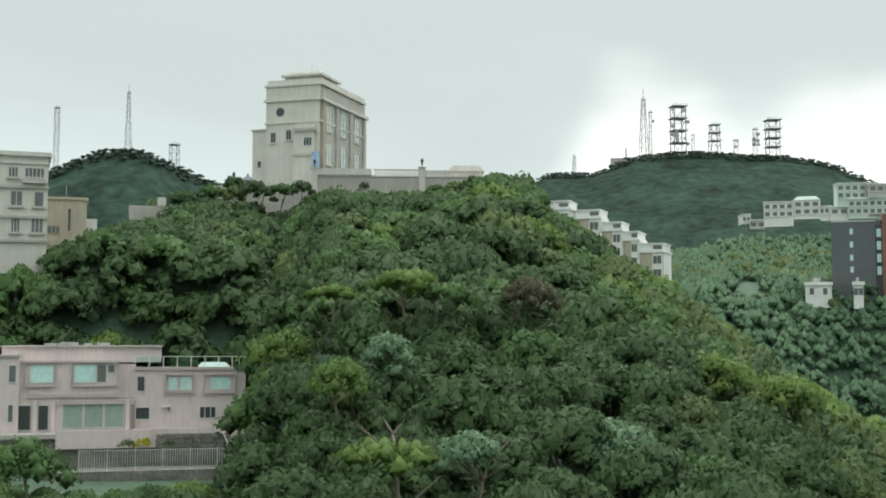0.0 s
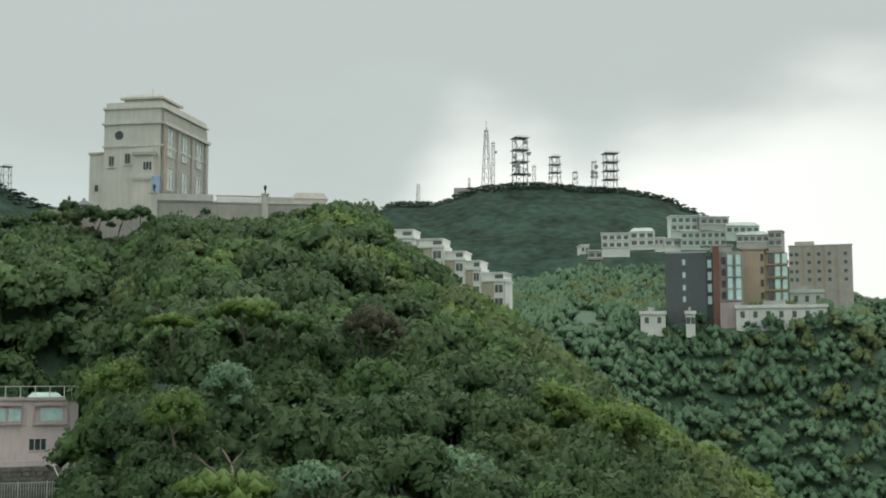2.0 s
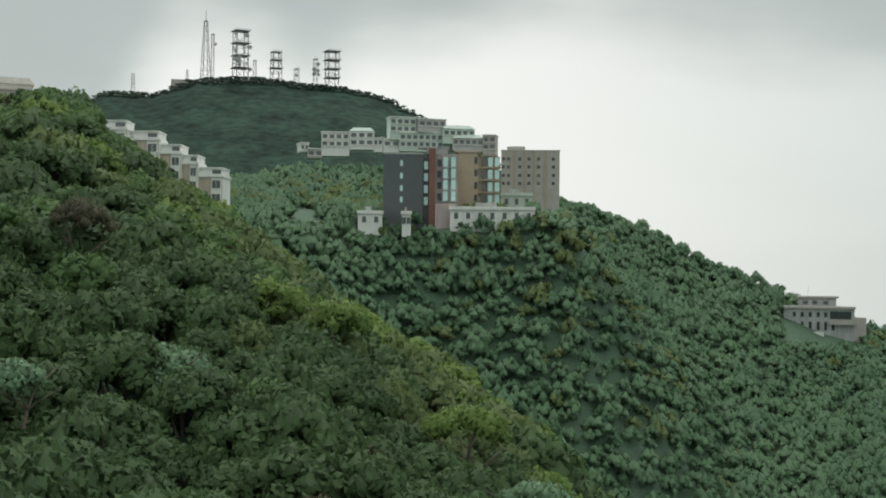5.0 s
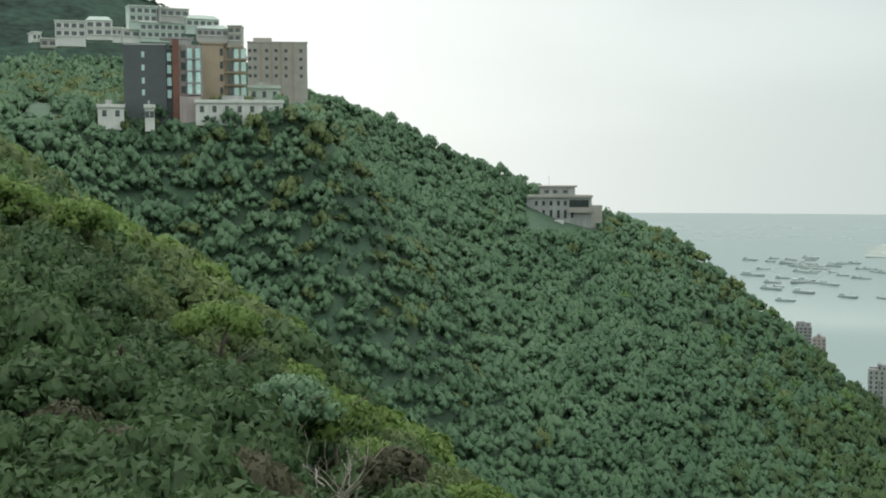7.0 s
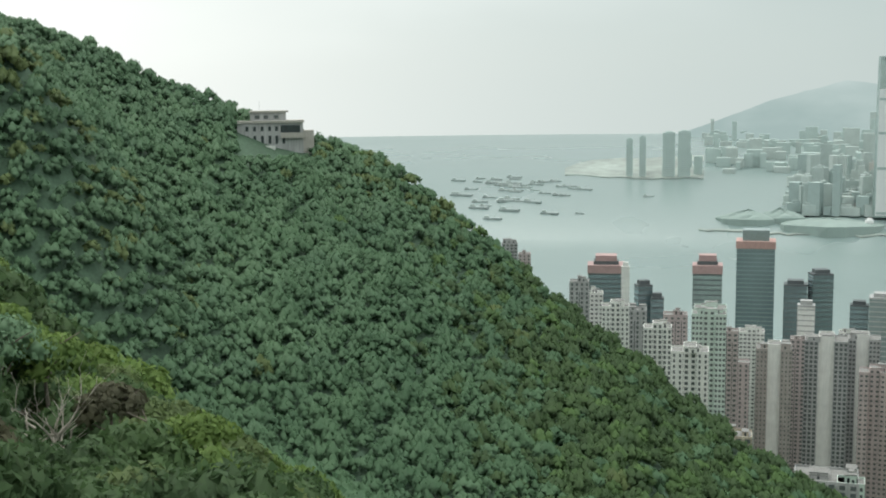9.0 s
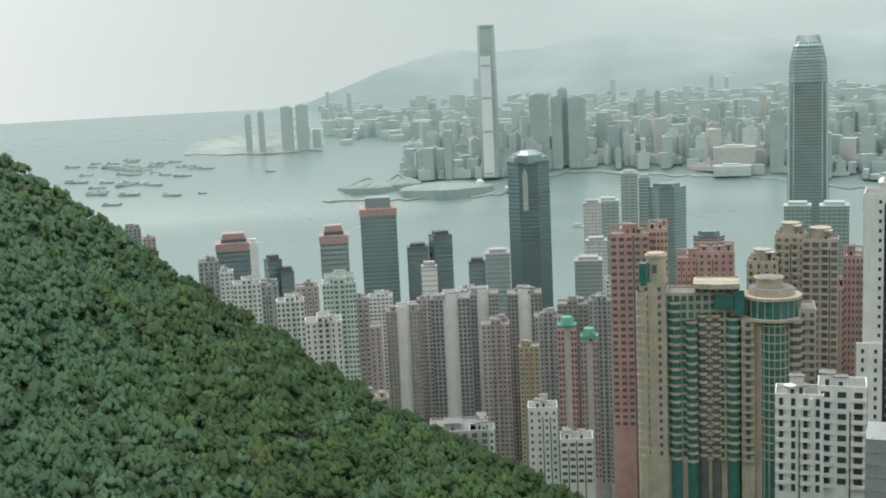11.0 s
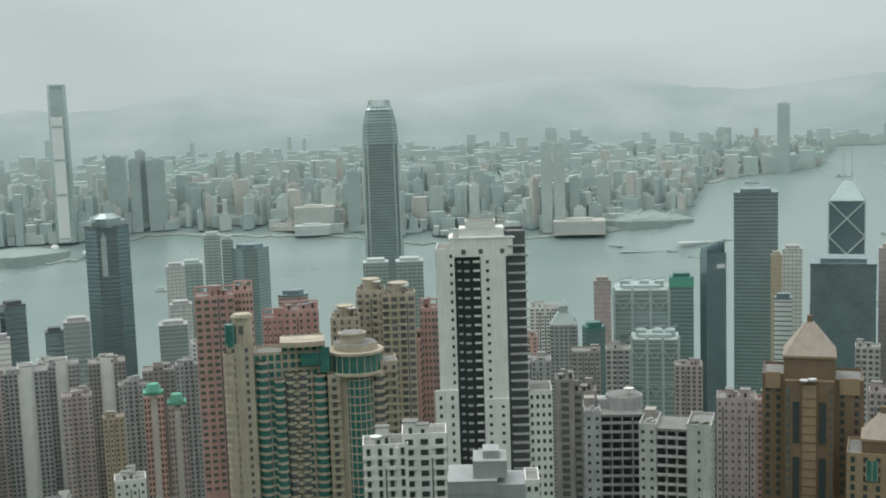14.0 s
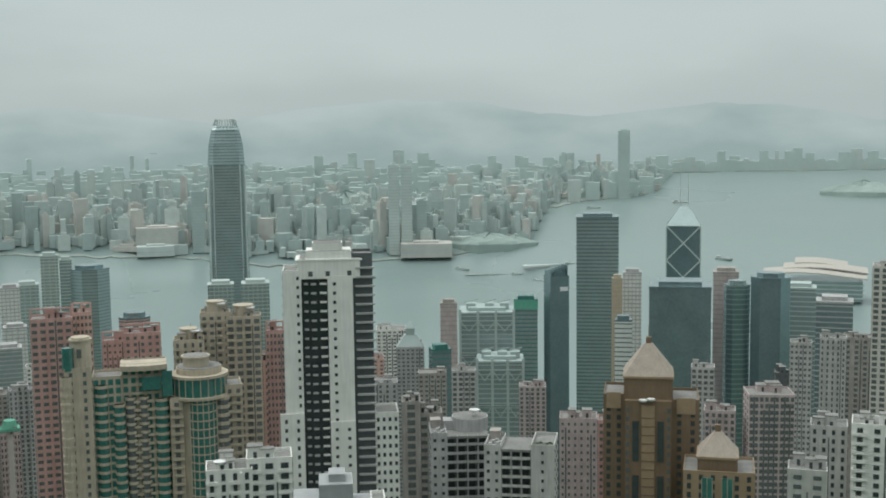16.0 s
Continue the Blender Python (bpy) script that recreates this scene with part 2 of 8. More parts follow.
def water_material():
    m = bpy.data.materials.new("harbour_water")
    m.use_nodes = True
    nt = m.node_tree
    N, L = nt.nodes.new, nt.links.new
    b = nt.nodes["Principled BSDF"]
    b.inputs["Base Color"].default_value = (0.20, 0.265, 0.255, 1)
    b.inputs["Roughness"].default_value = 0.3
    tc, n1, n2 = N("ShaderNodeTexCoord"), N("ShaderNodeTexNoise"), N("ShaderNodeTexNoise")
    n1.inputs["Scale"].default_value, n1.inputs["Detail"].default_value = 0.05, 6
    n2.inputs["Scale"].default_value, n2.inputs["Detail"].default_value = 0.0016, 4
    for n in (n1, n2):
        L(tc.outputs["Object"], n.inputs["Vector"])
    bp = N("ShaderNodeBump")
    bp.inputs["Strength"].default_value, bp.inputs["Distance"].default_value = 0.35, 1.0
    L(n1.outputs[0], bp.inputs["Height"])
    L(bp.outputs[0], b.inputs["Normal"])
    r = N("ShaderNodeMapRange")
    r.inputs[3].default_value, r.inputs[4].default_value = 0.18, 0.42
    L(n2.outputs[0], r.inputs[0])
    L(r.outputs[0], b.inputs["Roughness"])
    return m


M["water"] = water_material()


def backdrop_material():
    """Mountains lost in mist, far beyond everything else: a plain soft backdrop, the mist painted into its glow."""
    m = bpy.data.materials.new("misty_range")
    m.use_nodes = True
    nt = m.node_tree
    nt.nodes.clear()
    N, L = nt.nodes.new, nt.links.new
    tc, n1, mp = N("ShaderNodeTexCoord"), N("ShaderNodeTexNoise"), N("ShaderNodeMapping")
    mp.inputs["Scale"].default_value = (1, 1, 2.5)
    n1.inputs["Scale"].default_value, n1.inputs["Detail"].default_value = 0.0022, 5
    L(tc.outputs["Object"], mp.inputs[0])
    L(mp.outputs[0], n1.inputs["Vector"])
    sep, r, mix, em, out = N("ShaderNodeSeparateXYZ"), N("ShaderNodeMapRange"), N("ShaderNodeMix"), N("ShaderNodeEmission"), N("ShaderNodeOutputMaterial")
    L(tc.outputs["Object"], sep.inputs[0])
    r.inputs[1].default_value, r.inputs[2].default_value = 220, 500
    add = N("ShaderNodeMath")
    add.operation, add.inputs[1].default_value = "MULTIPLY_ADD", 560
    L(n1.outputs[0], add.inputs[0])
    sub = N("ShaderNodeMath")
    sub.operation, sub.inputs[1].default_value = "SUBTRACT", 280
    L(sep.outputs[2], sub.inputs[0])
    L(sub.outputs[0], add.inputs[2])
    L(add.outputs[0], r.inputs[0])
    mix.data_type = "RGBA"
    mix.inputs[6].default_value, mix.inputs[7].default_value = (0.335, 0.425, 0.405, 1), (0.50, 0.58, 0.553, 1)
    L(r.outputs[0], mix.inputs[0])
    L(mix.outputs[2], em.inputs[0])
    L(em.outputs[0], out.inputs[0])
    return m


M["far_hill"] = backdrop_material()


def rail_glass():
    m = bpy.data.materials.new("rail_glass")
    m.use_nodes = True
    b = m.node_tree.nodes["Principled BSDF"]
    b.inputs["Base Color"].default_value = (0.72, 0.90, 0.85, 1)
    b.inputs["Roughness"].default_value, b.inputs["Transmission Weight"].default_value, b.inputs["IOR"].default_value = 0.03, 1.0, 1.1
    return m


M["railglass"] = rail_glass()

# ---- geometry helpers ----


def polar(az, d, z=0.0):
    """A place by compass angle from the first view, distance from the terrace and height above the sea."""
    return Vector((d * math.sin(radians(az)), d * math.cos(radians(az)), z))


def squeeze(real):
    """The far shore is drawn in: beyond 3 km, distances shrink, sizes with them."""
    return real if real < 3000 else 3000 + (real - 3000) * 0.27


def far_spot(az, real, z=0.0):
    s = squeeze(real) / real
    return polar(az, real * s, EYE + (z - EYE) * s), s


class Geo:
    """Collects boxes, prisms and tubes for one mesh."""

    def __init__(self):
        self.v, self.f = [], []

    def add(self, verts, faces):
        o = len(self.v)
        self.v += [tuple(p) for p in verts]
        self.f += [tuple(i + o for i in q) for q in faces]
        return self

    def box(self, x0, x1, y0, y1, z0, z1):
        return self.prism([(x0, y0), (x1, y0), (x1, y1), (x0, y1)], z0, z1)

    def prism(self, pts, z0, z1, k=1.0, centre=None):
        n = len(pts)
        cx, cy = centre or (sum(p[0] for p in pts) / n, sum(p[1] for p in pts) / n)
        top = [(cx + (x - cx) * k, cy + (y - cy) * k, z1) for x, y in pts]
        return self.add([(x, y, z0) for x, y in pts] + top, [tuple(range(n))[::-1], tuple(range(n, 2 * n))] + [(i, (i + 1) % n, n + (i + 1) % n, n + i) for i in range(n)])

    def disc(self, x, y, r, z0, z1, n=16, k=1.0):
        return self.prism([(x + r * math.cos(6.28319 * i / n), y + r * math.sin(6.28319 * i / n)) for i in range(n)], z0, z1, k)

    def beam(self, a, b, r, n=4, r2=None):
        a, b = Vector(a), Vector(b)
        q = (b - a).to_track_quat("Z", "Y").to_matrix()
        vs = []
        for p, rr in ((a, r), (b, r if r2 is None else r2)):
            for i in range(n):
                t = 6.28319 * (i + 0.5) / n
                vs.append(p + q @ Vector((rr * math.cos(t), rr * math.sin(t), 0)))
        return self.add(vs, [tuple(range(n))[::-1], tuple(range(n, 2 * n))] + [(i, (i + 1) % n, n + (i + 1) % n, n + i) for i in range(n)])


def part(name, geo, material, parent=None, label=""):
    me = bpy.data.meshes.new(name)
    me.from_pydata(geo.v, [], geo.f)
    for m in material if isinstance(material, list) else [material]:
        me.materials.append(m)
    me.update()
    ob = new(name, me)
    if parent is not None:
        ob.parent = parent
    if label:
        ob["label"] = label
    return ob


def thing(name, label, category, where, rz=0.0, group="", kind=""):
    """An empty at the base of a thing, facing the terrace when rz is the compass angle's negative."""
    e = new(name)
    e.matrix_world = Matrix.Translation(where) @ Matrix.Rotation(radians(rz), 4, "Z")
    return tagged(e, label, category, group, kind)


def curve(table, x):
    return float(np.interp(x, [p[0] for p in table], [p[1] for p in table]))



# ---- the ground: one sheet of hills down to the harbour ----
CREST_A = [(-60, -4), (-32, 0.5), (-20.1, 3.0), (-18.6, 4.0), (-16.5, 4.3), (-14.5, 5.4), (-11.2, 6.5), (-9, 6.7), (-3.6, 6.7), (-1.2, 6.8), (1.8, 7.5), (3.1, 7.4), (5, 6.2), (6.8, 5.0), (8.6, 3.7), (10.5, 2.5), (12, 1.3), (13.2, 0.4), (15, -0.7), (16.6, -2.2), (18, -3.4), (20, -4.5), (22.7, -6.1), (27, -10.2), (29.5, -12.1), (32.8, -13.9), (37.4, -16.8), (40.6, -18.8), (50, -25), (60, -32), (180, -40)]
RANGE_A = [(-60, 150), (-20, 190), (-10, 236), (3, 240), (9, 215), (15, 180), (20, 155), (27, 125), (35, 105), (45, 90), (180, 80)]
NEAR_A = [(-60, -14), (-20, -13), (-9.5, -13), (-5, -11), (0, -10.5), (10, -14), (20, -20), (30, -25), (45, -30), (180, -42)]
CREST_B = [(-60, 2), (0, 4), (9.3, 4.0), (14.4, 4.9), (18, 4.9), (23, 4.3), (26, 3.4), (27.7, 3.0), (30.1, 2.2), (32.3, 0.9), (34.1, 0.2), (36.5, -0.7), (39.7, -2.1), (41.5, -2.7), (43.6, -3.5), (44.2, -3.9), (46.3, -5.8), (48.4, -7.5), (50.5, -9.1), (53.2, -11.2), (55.1, -12.5), (56.6, -13.8), (58.7, -15.1), (60.5, -16.4), (62.7, -17.3), (65.4, -18.6), (68.1, -20.1), (69.5, -21), (74, -24), (80, -30), (180, -40)]
RANGE_B = [(-60, 400), (10, 500), (18, 510), (27, 500), (38, 500), (46, 470), (55, 420), (70, 340), (80, 280), (180, 200)]
VALLEY = [(-60, 0), (0, 1), (5, 0), (10, 0.5), (15, -1.5), (20, -5.5), (27, -11.5), (35, -17), (45, -21.5), (55, -24), (70, -29), (180, -42)]
CREST_C = [(-60, 5), (-26, 6), (-20.2, 6.6), (-18.3, 7.3), (-17.3, 7.7), (-15.6, 8.4), (-14.1, 8.4), (-12.5, 7.8), (-11, 7.1), (-8, 6), (0, 5.6), (2.5, 6.4), (3.8, 6.9), (5, 7.6), (7.2, 7.65), (8.8, 8.4), (12, 8.5), (15.8, 8.2), (17.7, 7.75), (20, 6.6), (21.6, 5.8), (25, 3), (30, -1), (40, -8), (50, -14), (180, -20)]
RANGE_C = [(-60, 700), (-10, 700), (4, 850), (20, 870), (40, 800), (180, 800)]
SHOULDER = [(-60, 0.10), (-9.5, 0.12), (-7, 0.6), (-5, 0.86), (10, 0.86), (20, 0.8), (180, 0.8)]
SHELF = [(10, 1.4), (13, 1.8), (18, 1.9), (22, 2.1), (25, 2.3), (27, 1.5), (30, -3.5), (33, -8)]
BANK = [(-60, 1.0), (-22, 2.0), (-18, 2.4), (-16, 3.1), (-12, 3.0), (-9, 2.6), (180, 2)]
TOWN = [(0, 300), (280, 215), (400, 180), (520, 150), (700, 90), (900, 45), (1150, 10), (1500, 5), (1650, 3), (1700, -6), (5000, -12)]


def rim(table, dist, az, cut=0.0):
    d = curve(dist, az)
    return d, EYE + d * math.tan(radians(curve(table, az))) - cut


def ground(az, r):
    """Height above the sea."""
    ra, za = rim(CREST_A, RANGE_A, az, 4.5)
    rb, zb = rim(CREST_B, RANGE_B, az, 5.0)
    rc, zc = rim(CREST_C, RANGE_C, az, -2.5)
    r0 = 0.32 * ra
    z0 = EYE + r0 * math.tan(radians(curve(NEAR_A, az)))
    rv = ra + 0.42 * (rb - ra)
    zv = min(EYE + rv * math.tan(radians(curve(VALLEY, az))), zb - 4)
    rs = rb + 0.35 * (rc - rb)
    zs = min(zb - 6, zc - 8)
    pts = [(0, min(EYE - 14, z0)), (r0, z0), (0.75 * ra, z0 + curve(SHOULDER, az) * (za - z0)), (ra, za), (ra + 0.14 * (rb - ra), za - 0.3 * max(za - zv, 0) - 4), (rv, zv), (rb - 0.25 * (rb - rv), zb - 0.28 * (zb - zv)), (rb, zb), (rs, zs), (rc, zc), (rc + 60, zc - 6), (rc + 160, zc - 45), (rc + 500, 150), (rc + 900, -8), (5200, -12)]
    if 10 < az < 33:
        pts.insert(6, (345, EYE + 345 * math.tan(radians(curve(SHELF, az)))))
    if az < -8.5:
        pts[2:3] = [(138, EYE - 15.6), (143, EYE - 14.8), (151, EYE - 10.8), (163, EYE + 163 * math.tan(radians(curve(BANK, az))))]
        pts.sort()
    z = float(np.interp(r, [p[0] for p in pts], [p[1] for p in pts]))
    if az > 40:
        town = curve(TOWN, r)
        if r > rb:
            drop = zb - (r - rb) * 0.75
            hill = max(drop, town)
            k = min(1.0, (az - 40) / 8)
            z = z * (1 - k) + hill * k
        if az > 72:
            k = min(1.0, (az - 72) / 6)
            z = z * (1 - k) + min(z, town if r > 120 else z) * k
    return z


def rough_ground(az, r):
    p = polar(az, r)
    return ground(az, r) + min(1.0, r / 150) * 2.2 * noise.noise((p.x * 0.02, p.y * 0.02, 3.1)) * (1 if r < 1500 else 0)


def build_ground():
    azs = list(np.arange(-60, 130.01, 1.0)) + list(np.arange(135, 300, 5.0))
    rs = [0, 10, 20, 30, 40, 50, 60, 70] + list(np.arange(78, 320, 9)) + list(np.arange(325, 960, 18)) + list(np.arange(980, 1800, 60)) + [2000, 2500]
    g = Geo()
    n = len(rs)
    verts = [(*polar(a, r).xy, rough_ground(a if a <= 180 else a - 360, r)) for a in azs for r in rs]
    faces = []
    for i in range(len(azs)):
        j = (i + 1) % len(azs)
        for k in range(n - 1):
            faces.append((i * n + k, i * n + k + 1, j * n + k + 1, j * n + k))
    g.add(verts, faces)
    ob = part("ground", g, [M["soil"], M["summit_soil"]])
    for i, p in enumerate(ob.data.polygons):
        p.use_smooth = True
        az = azs[i // (n - 1)]
        if az < 32 and rs[i % (n - 1)] > curve(RANGE_B, az) * 1.06:
            p.material_index = 1
    tagged(ob, "dark wooded hillside soil with undergrowth falling to the city", "ground", kind="structure")


build_ground()


def build_sea():
    """The harbour: flat near, lifted with the drawn-in distance further out."""
    azs = list(np.arange(-60, 300, 4.0))
    rs = [1200, 1600, 2000, 2500, 3000, 3300, 3700, 4200, 4800, 5600, 6500, 7600, 8800, 9900]
    g = Geo()
    n = len(rs)
    verts = [tuple(far_spot(a, r)[0]) for a in azs for r in rs]
    faces = [(i * n + k, i * n + k + 1, ((i + 1) % len(azs)) * n + k + 1, ((i + 1) % len(azs)) * n + k) for i in range(len(azs)) for k in range(n - 1)]
    g.add(verts, faces)
    ob = part("harbour_water", g, M["water"])
    for p in ob.data.polygons:
        p.use_smooth = True
    tagged(ob, "calm pale grey-green harbour water under cloud", "water", kind="structure")


build_sea()


def shore(name, label, near, far, az0, az1, height, material, step=0.4, jag=0.02):
    """A low flat piece of land between two shore lines given as (compass angle, metres)."""
    g = Geo()
    azs = list(np.arange(az0, az1 + 0.001, step))
    top, rows = [], []
    for a in azs:
        j = 1 + jag * noise.noise((a * 1.7, 0.3, 7.7))
        for dist, h in ((curve(near, a) * j, -2), (curve(near, a) * j, height), (max(curve(far, a), curve(near, a) + 5) * j, height * 1.2)):
            top.append(tuple(far_spot(a, dist, h)[0]))
    for i in range(len(azs) - 1):
        for k in range(2):
            rows.append((i * 3 + k, i * 3 + k + 1, i * 3 + 3 + k + 1, i * 3 + 3 + k))
    g.add(top, rows)
    return tagged(part(name, g, material), label, "land", kind="structure")


KOWLOON_NEAR = [(45, 7500), (55.4, 5300), (57.2, 3900), (57.8, 3460), (62, 3380), (66.2, 3420), (69.4, 3980), (72, 3850), (76.2, 3700), (79, 3600), (82.1, 3380), (87.4, 3460), (90.5, 3560), (93.5, 3740), (94.6, 3900), (94.9, 4500), (95.4, 5300), (97, 5700), (99, 5950), (100.2, 6300), (101, 8300), (112, 8800), (130, 9000)]
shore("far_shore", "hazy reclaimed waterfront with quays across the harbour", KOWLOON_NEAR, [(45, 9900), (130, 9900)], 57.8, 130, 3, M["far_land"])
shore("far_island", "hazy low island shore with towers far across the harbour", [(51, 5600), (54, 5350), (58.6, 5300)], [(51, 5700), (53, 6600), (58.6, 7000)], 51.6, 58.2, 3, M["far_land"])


def hills(name, label, crest, real, material, depth=0.0):
    """A far range of hills, standing so far off that it never shifts."""
    g = Geo()
    az0, az1 = crest[0][0], crest[-1][0]
    azs = list(np.arange(az0, az1 + 0.001, 0.35))
    vs, fs = [], []
    for a in azs:
        e = curve(crest, a) + 0.10 * noise.noise((a * 0.55, 1.0, real * 0.01)) + 0.05 * noise.noise((a * 2.3, 4.0, real * 0.01))
        d = squeeze(real)
        for k, u in ((0.90, -0.05), (0.94, 0.45), (0.97, 0.8), (1.0, 1.0), (1.01, -0.2)):
            low = -5.2
            vs.append(tuple(polar(a, d * k, EYE + d * k * math.tan(radians(low + (e - low) * u)))))
    for i in range(len(azs) - 1):
        for k in range(4):
            fs.append((i * 5 + k, i * 5 + k + 1, i * 5 + 6 + k, i * 5 + 5 + k))
    g.add(vs, fs)
    ob = part(name, g, material)
    for p in ob.data.polygons:
        p.use_smooth = True
    return tagged(ob, label, "hills", kind="structure")


hills("backdrop_range", "mountain range beyond the far shore with mist painted into its glow", [(40, -3.8), (46, -3.6), (52, -3.3), (57, -2.4), (61, -0.9), (64, -0.1), (66, -0.3), (68, -0.2), (72, 0.45), (76, 0.1), (80, -0.4), (84, 0.3), (88, 0.6), (92, 0.5), (95, -0.1), (98, -0.2), (103, 0.3), (106, 0.2), (110, -0.5), (116, -0.7), (130, -0.5)], 9700, M["far_hill"])

# ---- woods ----


def crown_template(rng, quads, radius, leaf_size, lobes, flat=0.7, squash=1.0, corners=4, under=0.45):
    """Leaves over a dome of rounded lobes: leaf corners (n*corners, 3), lobes (centre, radius) and soft leaf normals."""
    c = []
    for i in range(lobes):
        a = i * 2.39996 + rng.uniform(-0.4, 0.4)
        u = ((i + 0.5) / lobes) ** 0.5 * rng.uniform(0.9, 1.05)
        lr = radius * rng.uniform(0.24, 0.40) * (4 / (lobes ** 0.5 + 1)) ** 0.35
        c.append((math.cos(a) * u * radius * 0.78, math.sin(a) * u * radius * 0.78, radius * flat * (1.2 * math.sqrt(max(0, 1 - u * u * 0.9)) - 0.5) * rng.uniform(0.85, 1.1), lr))
    c = np.array(c)
    pick = rng.integers(0, lobes, quads)
    d = rng.normal(size=(quads, 3))
    d[:, 2] = np.abs(d[:, 2]) - under
    d /= np.linalg.norm(d, axis=1)[:, None]
    p = c[pick, :3] + d * c[pick, 3:4] * rng.uniform(0.86, 1.1, (quads, 1)) * np.array([1, 1, 0.8 * squash])
    n = d + rng.normal(scale=0.42, size=(quads, 3))
    n /= np.linalg.norm(n, axis=1)[:, None]
    n[(n * d).sum(axis=1) < 0] *= -1
    t = np.cross(n, rng.normal(size=(quads, 3)))
    t /= np.linalg.norm(t, axis=1)[:, None]
    b = np.cross(n, t)
    s = leaf_size * rng.uniform(0.6, 1.25, (quads, 1))
    w = s * rng.uniform(0.45, 0.8, (quads, 1))
    v = np.stack([p - t * s, p - b * w, p + t * s, p + b * w] if corners == 4 else [p - t * s, p + t * s * 0.8 - b * w, p + t * s * 0.6 + b * w * 1.2], axis=1).reshape(-1, 3)
    soft = d * 0.75 + p / radius * 0.35 + np.array([0, 0, 0.25]) + rng.normal(scale=0.09, size=(quads, 3))
    soft /= np.linalg.norm(soft, axis=1)[:, None]
    return v, c, np.repeat(soft, corners, axis=0)


OCT = np.array([(1, 0, 0), (0, 1, 0), (-1, 0, 0), (0, -1, 0), (0, 0, 1), (0, 0, -1)], float)
OCT_N = np.array([(0.6, 0, 0.8), (0, 0.6, 0.8), (-0.6, 0, 0.8), (0, -0.6, 0.8), (0, 0, 1), (0, 0.6, 0.8)])
OCT_F = [(0, 1, 4), (1, 2, 4), (2, 3, 4), (3, 0, 4), (1, 0, 5), (2, 1, 5), (3, 2, 5), (0, 3, 5)]


def wood_mesh(name, label, trees, templates, mats, heart=0.70):
    """Many crowns in one mesh. trees: (x, y, z, scale, turn, template, material, height factor)."""
    V, NR, QM, TM = [], [], [], []
    nv = 0
    qs, ts = [], []
    for x, y, z, s, a, k, m, hf in trees:
        v, c, nr = templates[k]
        ca, sa = math.cos(a), math.sin(a)
        rot = np.array([[ca, sa, 0], [-sa, ca, 0], [0, 0, hf]]) * s
        w = v @ rot + (x, y, z)
        V.append(w)
        turn = np.array([[ca, sa, 0], [-sa, ca, 0], [0, 0, 1]])
        NR.append(nr @ turn)
        nq = len(w) // 3
        qs.append(np.arange(nv, nv + len(w)).reshape(-1, 3))
        QM.append(np.full(nq, m))
        nv += len(w)
        core = (c[:, None, :3] + OCT[None] * c[:, 3][:, None, None] * heart).reshape(-1, 3) @ rot + (x, y, z)
        V.append(core)
        NR.append(np.tile(OCT_N, (len(c), 1)) @ turn)
        f = (np.array(OCT_F)[None] + 6 * np.arange(len(c))[:, None, None]).reshape(-1, 3) + nv
        ts.append(f)
        TM.append(np.full(len(f), m))
        nv += len(core)
    V = np.concatenate(V).astype(np.float32)
    quads, tris = np.concatenate(qs), np.concatenate(ts)
    me = bpy.data.meshes.new(name)
    me.vertices.add(len(V))
    me.vertices.foreach_set("co", V.ravel())
    loops = np.concatenate([quads.ravel(), tris.ravel()]).astype(np.int32)
    me.loops.add(len(loops))
    me.loops.foreach_set("vertex_index", loops)
    starts = np.concatenate([np.arange(len(quads)) * 3, len(quads) * 3 + np.arange(len(tris)) * 3]).astype(np.int32)
    me.polygons.add(len(starts))
    me.polygons.foreach_set("loop_start", starts)
    me.polygons.foreach_set("material_index", np.concatenate([np.concatenate(QM), np.concatenate(TM)]).astype(np.int32))
    for m in mats:
        me.materials.append(m)
    me.update(calc_edges=True)
    me.normals_split_custom_set_from_vertices(np.concatenate(NR).astype(np.float32))
    ob = new(name, me)
    return tagged(ob, label, "trees", kind="stuff")


RNG = np.random.default_rng(7)
LEAVES = [M["leaf_mid"], M["leaf_dark"], M["leaf_bright"], M["leaf_blue"], M["leaf_rust"], M["leaf_scrub"], M["leaf_olive"], M["leaf_slope"]]
PROTECT = []
CLEARINGS = []  # (az, d, radius): where houses stand


def scatter(az0, az1, r0, r1, spacing, keep):
    """Places spread evenly over the slopes, sector by sector; steep ground takes closer rows."""
    out = []
    wide = 3.0
    n = int(math.ceil((az1 - az0) / wide))
    for k in range(n):
        lo = az0 + k * wide
        mid = lo + wide / 2
        r = r0 + RNG.uniform(0, spacing)
        row = 0
        while r < r1:
            step = spacing / r * 57.3
            a = lo + (row % 2) * step / 2
            while a < lo + wide:
                aa, rr = a + RNG.uniform(-0.32, 0.32) * step, r + RNG.uniform(-0.3, 0.3) * spacing * 0.7
                if keep(aa, rr):
                    out.append((aa, rr))
                a += step
            slope = (ground(mid, r + 5) - ground(mid, r - 3)) / 8
            r += spacing * 0.88 / math.sqrt(1 + min(slope * slope, 9))
            row += 1
    return out


def clear(a, r):
    p = polar(a, r)
    for ca, cd, cr in CLEARINGS:
        q = polar(ca, cd)
        if (p.x - q.x) ** 2 + (p.y - q.y) ** 2 < cr * cr:
            return False
    return True


